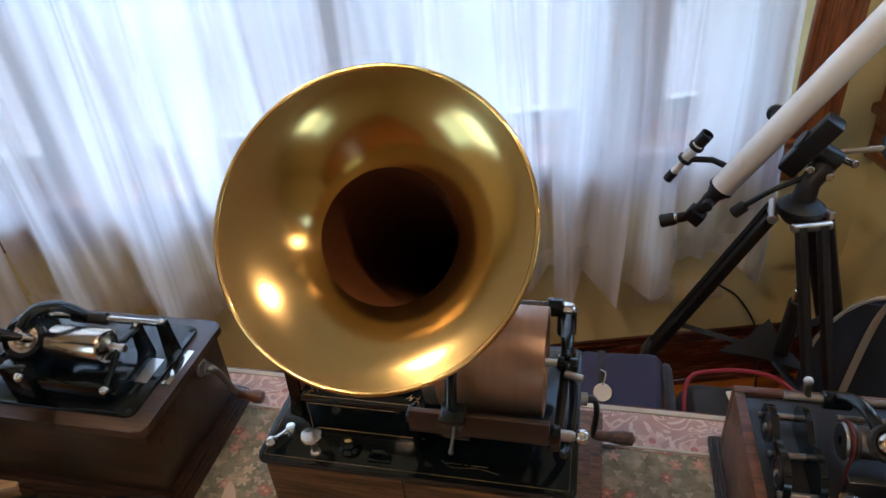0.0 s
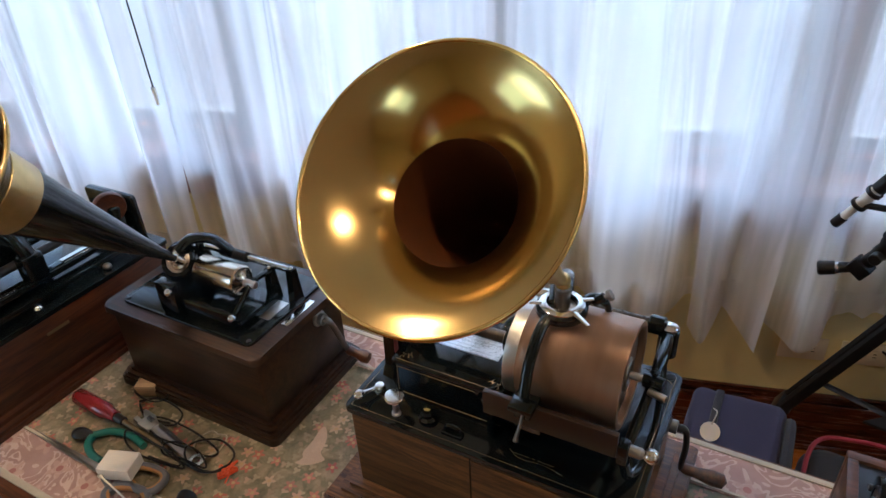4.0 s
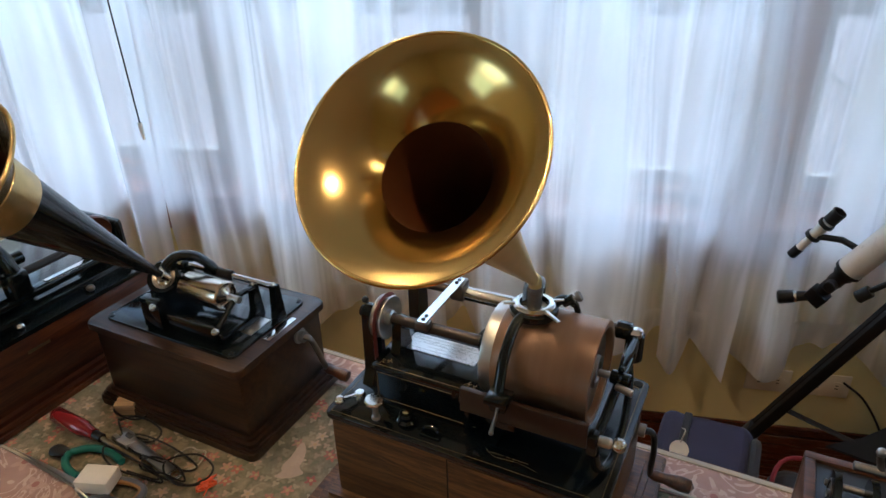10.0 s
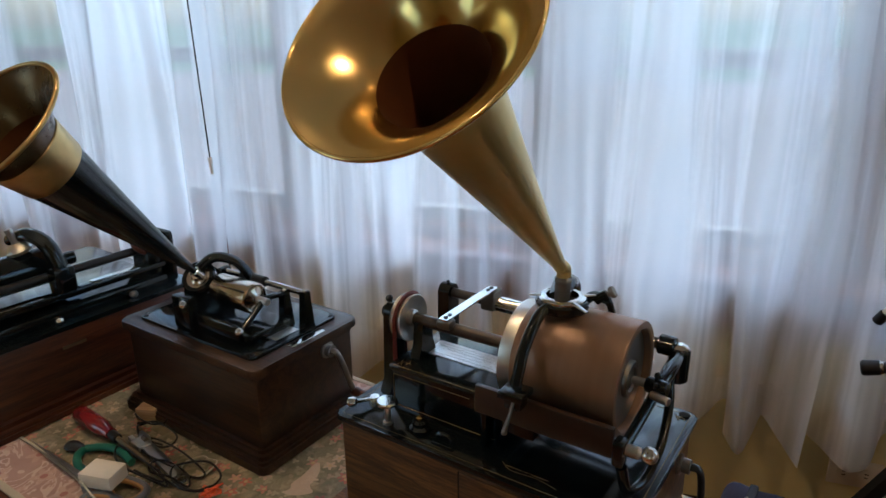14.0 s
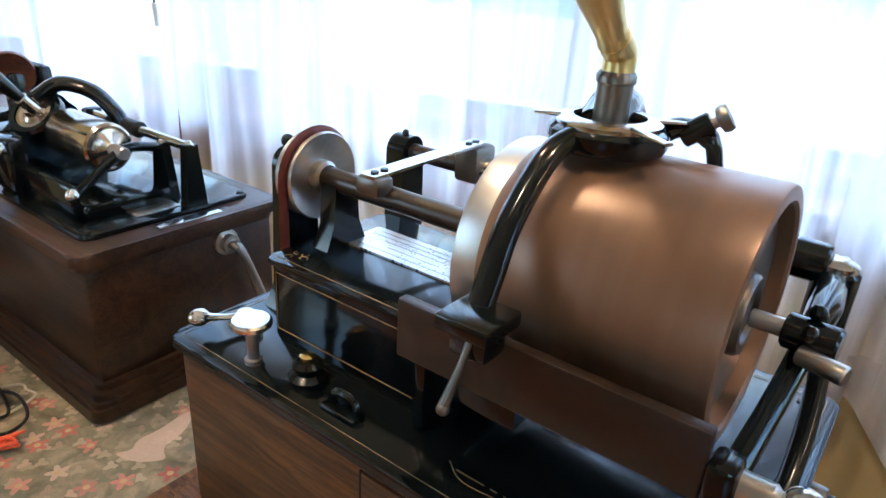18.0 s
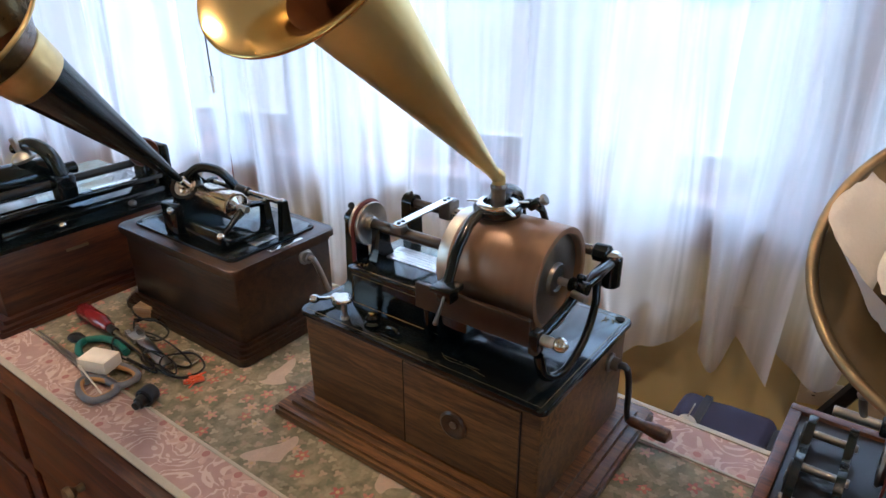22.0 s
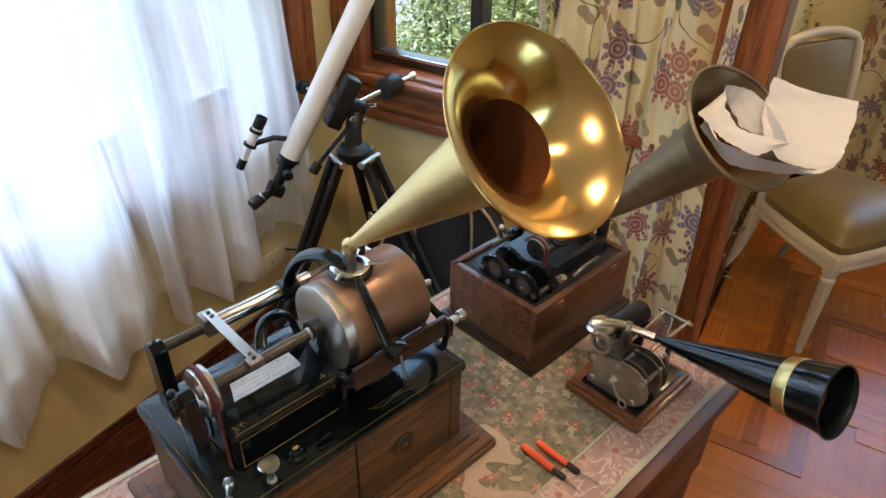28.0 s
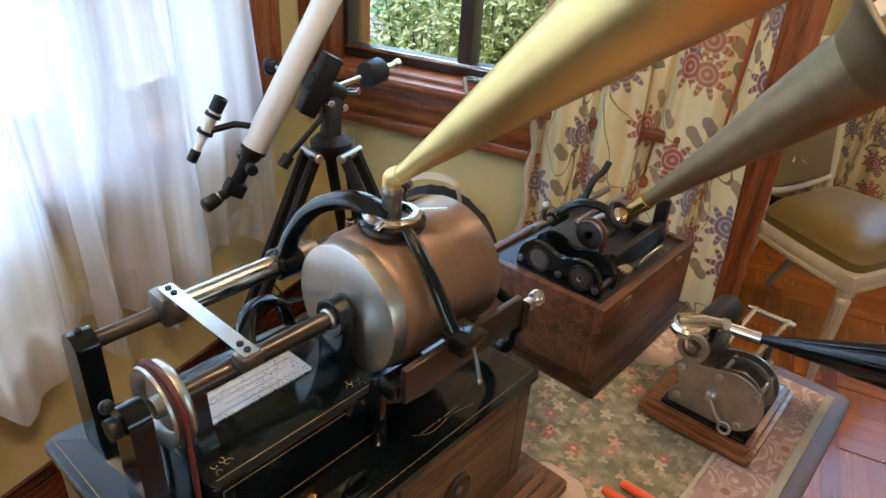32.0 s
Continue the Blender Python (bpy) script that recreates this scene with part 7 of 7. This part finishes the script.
def build_chair():
    t = thing("dining_chair", "cream painted chair with olive gold silk seat and padded back", "chair", pose(2.291, 0.014, 0, 0, 0, -19))
    w, dp, sh, nb = 0.245, 0.190, 0.362, 0.72       # half width in front, half depth, frame's underside, narrowing to the back
    half = lambda y: w * (1 - (1 - nb) * (y + dp) / (2 * dp))
    # domed cushion: rings that rise from the frame to the crown
    bm = B()
    rows = []
    for k in range(12):
        an = radians(90 * k / 11)
        sc = 0.985 + 0.03 * math.sin(an * 4) if k < 3 else max(0.02, math.cos(an)) ** 0.5
        zz = sh + 0.044 + 0.112 * math.sin(an) ** 0.85
        ring = []
        for i in range(64):
            b = 2 * math.pi * i / 64
            m = (abs(math.cos(b)) ** 9 + abs(math.sin(b)) ** 9) ** (-1 / 9)
            ux, uy = math.cos(b) * m, math.sin(b) * m
            ring.append(bm.verts.new((ux * (half(uy * dp) + 0.006) * sc, uy * (dp + 0.010) * sc, zz)))
        rows.append(ring)
    for k in range(11):
        for i in range(64):
            bm.faces.new((rows[k][i], rows[k][(i + 1) % 64], rows[k + 1][(i + 1) % 64], rows[k + 1][i]))
    bm.faces.new(rows[11])
    part("seat", bm, silk, t, "domed olive gold silk seat")
    # seat frame: bowed rails
    for nm, pts in (("front_rail", [(-w, -dp, 0), (-w * 0.5, -dp - 0.014, 0), (0, -dp - 0.019, 0), (w * 0.5, -dp - 0.014, 0), (w, -dp, 0)]),
                    ("side_rail", [(-w, -dp, 0), (-half(0) - 0.010, 0, 0), (-w * nb, dp, 0)]),
                    ("side_rail", [(w, -dp, 0), (half(0) + 0.010, 0, 0), (w * nb, dp, 0)]),
                    ("back_rail", [(-w * nb, dp, 0), (0, dp + 0.004, 0), (w * nb, dp, 0)])):
        bm = B()
        path = smooth_path([(x, y, sh + 0.026) for x, y, z in pts])
        sweep(bm, path, 1.0, 12, flat=(0.013, 0.027))
        sweep(bm, [p - Vector((0, 0, 0.024)) for p in path], 0.0150, 10)
        part(nm, bm, creampaint, t, "moulded cream rail")
    for s in (-1, 1):
        bm = B()
        x, y = s * (w - 0.010), -dp + 0.010
        prof = [(0, 0), (0.011, 0), (0.014, 0.012), (0.010, 0.022), (0.013, 0.03), (0.021, sh - 0.055), (0.0245, sh - 0.048), (0.0245, sh - 0.040), (0.018, sh - 0.030), (0.026, sh - 0.018), (0.026, sh - 0.004)]
        lathe(bm, prof, (x, y, 0), (0, 0, 1), 48)
        for v in bm.verts:
            if 0.028 < v.co.z < sh - 0.05:
                an = math.atan2(v.co.y - y, v.co.x - x)
                k = 1 + 0.10 * math.cos(an * 12)
                v.co.x, v.co.y = x + (v.co.x - x) * k, y + (v.co.y - y) * k
        part("leg", bm, creampaint, t, "fluted tapering front leg")
        part("corner_block", box(B(), x - 0.025, x + 0.025, y - 0.025, y + 0.025, sh - 0.004, sh + 0.052, 0.006), creampaint, t, "square block with a carved rosette")
        part("rosette", lathe(B(), [(0, 0.004), (0.006, 0.004), (0.010, 0.002), (0.016, 0.003), (0.018, 0)], (x, y - 0.025, sh + 0.024), (0, -1, 0), 18), creampaint, t)
        part("leg", sweep(B(), smooth_path([(s * w * 0.76, dp + 0.105, 0.0), (s * w * 0.73, dp + 0.040, 0.16), (s * w * nb, dp, sh + 0.01)]), [0.012 + 0.0012 * k for k in range(13)], 10), creampaint, t, "splayed back leg")
        part("back_post", sweep(B(), smooth_path([(s * w * nb, dp, sh), (s * w * 0.71, dp + 0.012, sh + 0.14), (s * w * 0.76, dp + 0.050, sh + 0.36), (s * w * 0.80, dp + 0.085, sh + 0.52), (s * w * 0.72, dp + 0.098, sh + 0.575)]), 0.0165, 12), creampaint, t)
    part("top_rail", sweep(B(), smooth_path([(-w * 0.72, dp + 0.098, sh + 0.575), (-w * 0.4, dp + 0.106, sh + 0.60), (0, dp + 0.11, sh + 0.607), (w * 0.4, dp + 0.106, sh + 0.60), (w * 0.72, dp + 0.098, sh + 0.575)]), 0.0165, 12), creampaint, t)
    part("lower_rail", sweep(B(), smooth_path([(-w * 0.71, dp + 0.010, sh + 0.150), (0, dp + 0.022, sh + 0.128), (w * 0.71, dp + 0.010, sh + 0.150)]), 0.0145, 12), creampaint, t)
    bm = B()
    box(bm, -w * 0.70, w * 0.70, -0.018, 0.018, 0, 0.44, 0.015, 3, m=Matrix.Translation((0, dp + 0.020, sh + 0.145)) @ Euler((radians(-11.5), 0, 0)).to_matrix().to_4x4())
    part("back_pad", bm, silk, t, "olive silk back pad")


def build_outlets():
    for x, y, z in ((0.866, WY, 0.352), (1.013, WY, 0.352)):
        o = thing("wall_outlet", "ivory double wall outlet on the yellow wall", "outlet", ROOM @ pose(x, y, z), "wall outlets")
        part("plate", box(B(), -0.058, 0.058, -0.006, 0, -0.036, 0.036, 0.003), ivory, o)
        for s in (-0.024, 0.024):
            soc = part("socket", lathe(B(), [(0, 0), (0.016, 0), (0.016, 0.002), (0, 0.002)], (s, -0.006, 0), (0, -1, 0), 24), ivory, o)
            for q in (-0.005, 0.005):
                part("slot", box(B(), s - 0.004, s + 0.004, -0.0092, -0.0075, q - 0.001, q + 0.001), dark_hole, soc)
    c = thing("power_cord", "thin black power cord below the outlet", "cord", ROOM)
    part("cord", sweep(B(), smooth_path([(1.05, WY - 0.008, 0.37), (1.10, WY - 0.05, 0.34), (1.16, WY - 0.08, 0.22), (1.18, WY - 0.10, 0.02)]), 0.003, 8), plastic, c)


mahog2 = wood("worn_mahogany", (0.032, 0.012, 0.005), (0.17, 0.066, 0.026), 0, 45, 0.4, 0.08)
teal = plain("teal_rubber", (0.012, 0.11, 0.085), 0.45, 0, 0.15, 40, 0.03)
redplastic = plain("clear_red_plastic", (0.17, 0.014, 0.016), 0.15, 0, 0.15, 40, 0.0, 0.3)
greyplastic = plain("grey_plastic", (0.13, 0.14, 0.17), 0.4, 0, 0.1, 40, 0.03)
ochre = plain("ochre_plastic", (0.36, 0.19, 0.06), 0.45, 0, 0.1, 40, 0.03)
orangeplastic = plain("orange_plastic", (0.62, 0.085, 0.018), 0.35, 0, 0.1, 40, 0.0, 0.2)
foamwhite = plain("white_eraser", (0.70, 0.66, 0.58), 0.7, 0, 0.05, 40, 0.05)
paleblock = wood("pale_wood_block", (0.36, 0.22, 0.11), (0.55, 0.38, 0.21), 0, 30, 0.5, 0.0)


def build_tools():
    z = TZ + 0.004
    # scissors
    s = thing("scissors", "scissors with grey and ochre handles on the runner", "scissors", pose(0, 0, z))
    for k, (tip, piv, ring) in enumerate((((-0.544, -0.143), (-0.375, -0.145), (-0.288, -0.166)), ((-0.538, -0.138), (-0.375, -0.145), (-0.293, -0.126)))):
        bm = B()
        t0, p0 = Vector((*tip, 0.004 + 0.003 * k)), Vector((*piv, 0.005 + 0.003 * k))
        side = Vector((0, 0.006 if k else -0.006, 0))
        vs = [t0, p0 + side, p0 + Vector((0.02, 0, 0)), p0 - side * 0.6]
        lo = [bm.verts.new(v) for v in vs]
        hi = [bm.verts.new(v + Vector((0, 0, 0.0018))) for v in vs]
        bm.faces.new(lo[::-1])
        bm.faces.new(hi)
        for i in range(4):
            bm.faces.new((lo[i], lo[(i + 1) % 4], hi[(i + 1) % 4], hi[i]))
        part("blade", bm, steel, s, smooth=False)
        rc = Vector((*ring, 0.009))
        pts = [rc + Vector((0.036 * math.cos(a) - 0.006 * math.cos(2 * a), (0.020 if k else 0.023) * math.sin(a), 0)) for a in [2 * math.pi * i / 26 for i in range(26)]]
        part("handle", sweep(B(), pts, 0.0055, 10, closed=True), greyplastic, s, "grey handle loop")
        part("handle_lining", sweep(B(), [rc + (p - rc) * 0.86 for p in pts], 0.0042, 8, closed=True), ochre, s, "ochre inner lining")
        part("shank", sweep(B(), [Vector((*piv, 0.007)), rc + Vector((-0.030, 0, 0))], 0.005, 8), greyplastic, s)
    part("pivot", rod(B(), (-0.375, -0.145, 0.008), (-0.375, -0.145, 0.013), 0.005), steel, s)
    # pliers
    p = thing("pliers", "pliers with teal rubber grips on the runner", "pliers", pose(0, 0, z))
    part("jaws", sweep(B(), smooth_path([(-0.480, -0.112, 0.007), (-0.466, -0.110, 0.008), (-0.442, -0.105, 0.007)]), [0.003, 0.006, 0.008, 0.010, 0.011, 0.012, 0.012, 0.012, 0.011, 0.010, 0.009, 0.008, 0.007], 10, flat=(1, 0.55)), iron, p, "dark steel jaws")
    part("grip", sweep(B(), smooth_path([(-0.442, -0.102, 0.007), (-0.420, -0.084, 0.008), (-0.385, -0.077, 0.008), (-0.349, -0.083, 0.007)]), 0.0062, 10), teal, p)
    part("grip", sweep(B(), smooth_path([(-0.442, -0.106, 0.007), (-0.434, -0.120, 0.007), (-0.414, -0.130, 0.006), (-0.385, -0.134, 0.006)]), 0.0062, 10), teal, p)
    # red-handled screwdriver
    d = thing("screwdriver", "large screwdriver with fluted clear red plastic handle", "screwdriver", pose(0, 0, z))
    part("handle", lathe(B(), [(0, 0), (0.010, 0), (0.0145, 0.006), (0.0145, 0.078), (0.011, 0.088), (0.009, 0.105), (0, 0.105)], (-0.538, -0.058, 0.0152), (1.0, -0.05, 0), 9), redplastic, d)
    part("ferrule", rod(B(), (-0.434, -0.0632, 0.0152), (-0.414, -0.0642, 0.014), 0.0075), iron, d)
    part("shaft", rod(B(), (-0.416, -0.0641, 0.0142), (-0.310, -0.071, 0.006), 0.0042), oldbrass, d, "brownish steel shaft")
    # steel rule, blocks, swab, cap, wires
    r = thing("wrench", "bright steel adjustable wrench lying among the wires", "wrench", pose(0, 0, z))
    part("shank", slab(B(), rounded(-0.054, 0.054, -0.0085, 0.0085, 0.004), 0.004, 0.009, r=0.0015), steel, r, m=pose(-0.312, -0.056, 0.002, 0, 0, -11))
    part("eye", lathe(B(), [(0.0065, 0), (0.0125, 0), (0.0125, 0.005), (0.0065, 0.005)], (-0.249, -0.068, 0.006), (0, 0, 1), 22, True), nickel, r)
    part("head", slab(B(), [(-0.002, -0.013), (0.024, -0.010), (0.026, 0.010), (0.004, 0.016), (-0.020, 0.014), (-0.021, 0.006), (-0.004, 0.003)], 0.003, 0.011, r=0.001), steel, r, m=pose(-0.388, -0.045, 0.002, 0, 0, -11))
    part("jaw", box(B(), -0.018, -0.002, -0.009, -0.001, 0.003, 0.012, 0.001), steel, r, m=pose(-0.388, -0.047, 0.002, 0, 0, -11))
    part("knurl", rod(B(), (-0.384, -0.040, 0.014), (-0.372, -0.042, 0.014), 0.004), darksteel, r)
    bl = thing("wood_block", "small pale wooden block among the tools", "block", pose(-0.447, 0.014, z, 0, 0, 25))
    part("block", box(B(), -0.018, 0.018, -0.014, 0.014, 0, 0.022, 0.0015), paleblock, bl)
    er = thing("eraser", "white eraser block lying on the scissors", "eraser", pose(-0.336, -0.133, z, 0, 0, 20))
    part("block", box(B(), -0.026, 0.026, -0.019, 0.019, 0.012, 0.034, 0.002), foamwhite, er)
    sw = thing("cotton_swab", "white cotton swab lying across the scissors", "swab", pose(0, 0, z))
    part("stick", rod(B(), (-0.347, -0.159, 0.021), (-0.265, -0.171, 0.014), 0.0013), foamwhite, sw)
    part("bud", ball(B(), (-0.349, -0.159, 0.021), 0.003, 10, 8, (1.6, 1, 1)), foamwhite, sw)
    cp = thing("eyepiece_cap", "small black eyepiece lying on the runner", "eyepiece", pose(-0.202, -0.134, z))
    part("barrel", lathe(B(), [(0, 0), (0.013, 0), (0.0145, 0.003), (0.0145, 0.020), (0.012, 0.022), (0.010, 0.019), (0, 0.019)], (-0.006, 0.012, 0.0145), (0.35, -0.9, 0.0), 28), plastic, cp)
    part("cone", lathe(B(), [(0, 0.022), (0.010, 0.022), (0.009, 0.032), (0.006, 0.034), (0.006, 0.040), (0, 0.041)], (-0.006, 0.012, 0.0145), (0.35, -0.9, 0.0), 24), iron, cp)
    rnd = random.Random(17)
    for k, (cx, cy, rx, ry) in enumerate(((-0.425, 0.002, 0.045, 0.022), (-0.385, -0.018, 0.055, 0.025), (-0.315, -0.045, 0.085, 0.022), (-0.275, -0.066, 0.055, 0.018), (-0.240, -0.052, 0.050, 0.035), (-0.330, -0.085, 0.075, 0.020))):
        wr = thing("wire", "loose black wire curled among the tools", "wire", pose(0, 0, z), "loose wires")
        pts = [(cx + rx * (0.65 + 0.35 * rnd.random()) * math.cos(a), cy + ry * (0.6 + 0.4 * rnd.random()) * math.sin(a), 0.003 + 0.014 * rnd.random()) for a in [0.95 * i + k for i in range(10)]]
        part("strand", sweep(B(), smooth_path(pts, 7), 0.0017, 6), plastic, wr)
    wr = thing("string_loop", "loop of cream string on the runner", "string", pose(0, 0, z))
    pts = [(-0.262 + 0.024 * math.cos(a), -0.030 + (0.026 + 0.006 * math.sin(3 * a)) * math.sin(a), 0.003 + 0.002 * math.sin(2 * a)) for a in [0.42 * i for i in range(17)]]
    part("strand", sweep(B(), smooth_path(pts, 4), 0.0013, 6), webbing, wr)
    for k in range(2):
        wr = thing("orange_cord", "tangle of thin orange cord on the runner", "cord", pose(0, 0, z))
        pts = [(-0.198 + 0.022 * math.cos(1.9 * i + k) * rnd.random(), -0.060 + 0.022 * math.sin(2.3 * i) * rnd.random(), 0.002 + 0.008 * rnd.random()) for i in range(14)]
        part("strand", sweep(B(), smooth_path(pts, 5), 0.0013, 6), orangeplastic, wr)
    # two small orange screwdrivers on the other side of the big machine
    for a, b, c in (((0.443, -0.068), (0.443, -0.153), (0.441, -0.183)), ((0.466, -0.079), (0.467, -0.161), (0.474, -0.193))):
        d = thing("precision_screwdriver", "thin orange and black precision screwdriver on the runner", "screwdriver", pose(0, 0, z), "small orange screwdrivers")
        v = Vector((b[0] - a[0], b[1] - a[1], 0))
        part("handle", lathe(B(), [(0, 0), (0.0045, 0), (0.0055, 0.003), (0.0055, v.length * 0.70), (0.005, v.length * 0.72), (0, v.length * 0.72)], (*a, 0.0058), v, 10), orangeplastic, d)
        part("collar", lathe(B(), [(0, v.length * 0.72), (0.0052, v.length * 0.72), (0.0052, v.length * 0.95), (0.003, v.length), (0, v.length)], (*a, 0.0058), v, 10), plastic, d)
        part("shaft", rod(B(), (*b, 0.0058), (*c, 0.003), 0.0013), nickel, d)


build_second_phonograph()
build_left_phonograph()
build_right_phonograph()
build_small_phonograph()
build_telescope()
build_bags()
build_chair()
build_outlets()
build_tools()

# ---- curtains, lamps, floor ----
build_sheers()
build_chintz()
build_lamps()
build_floor()
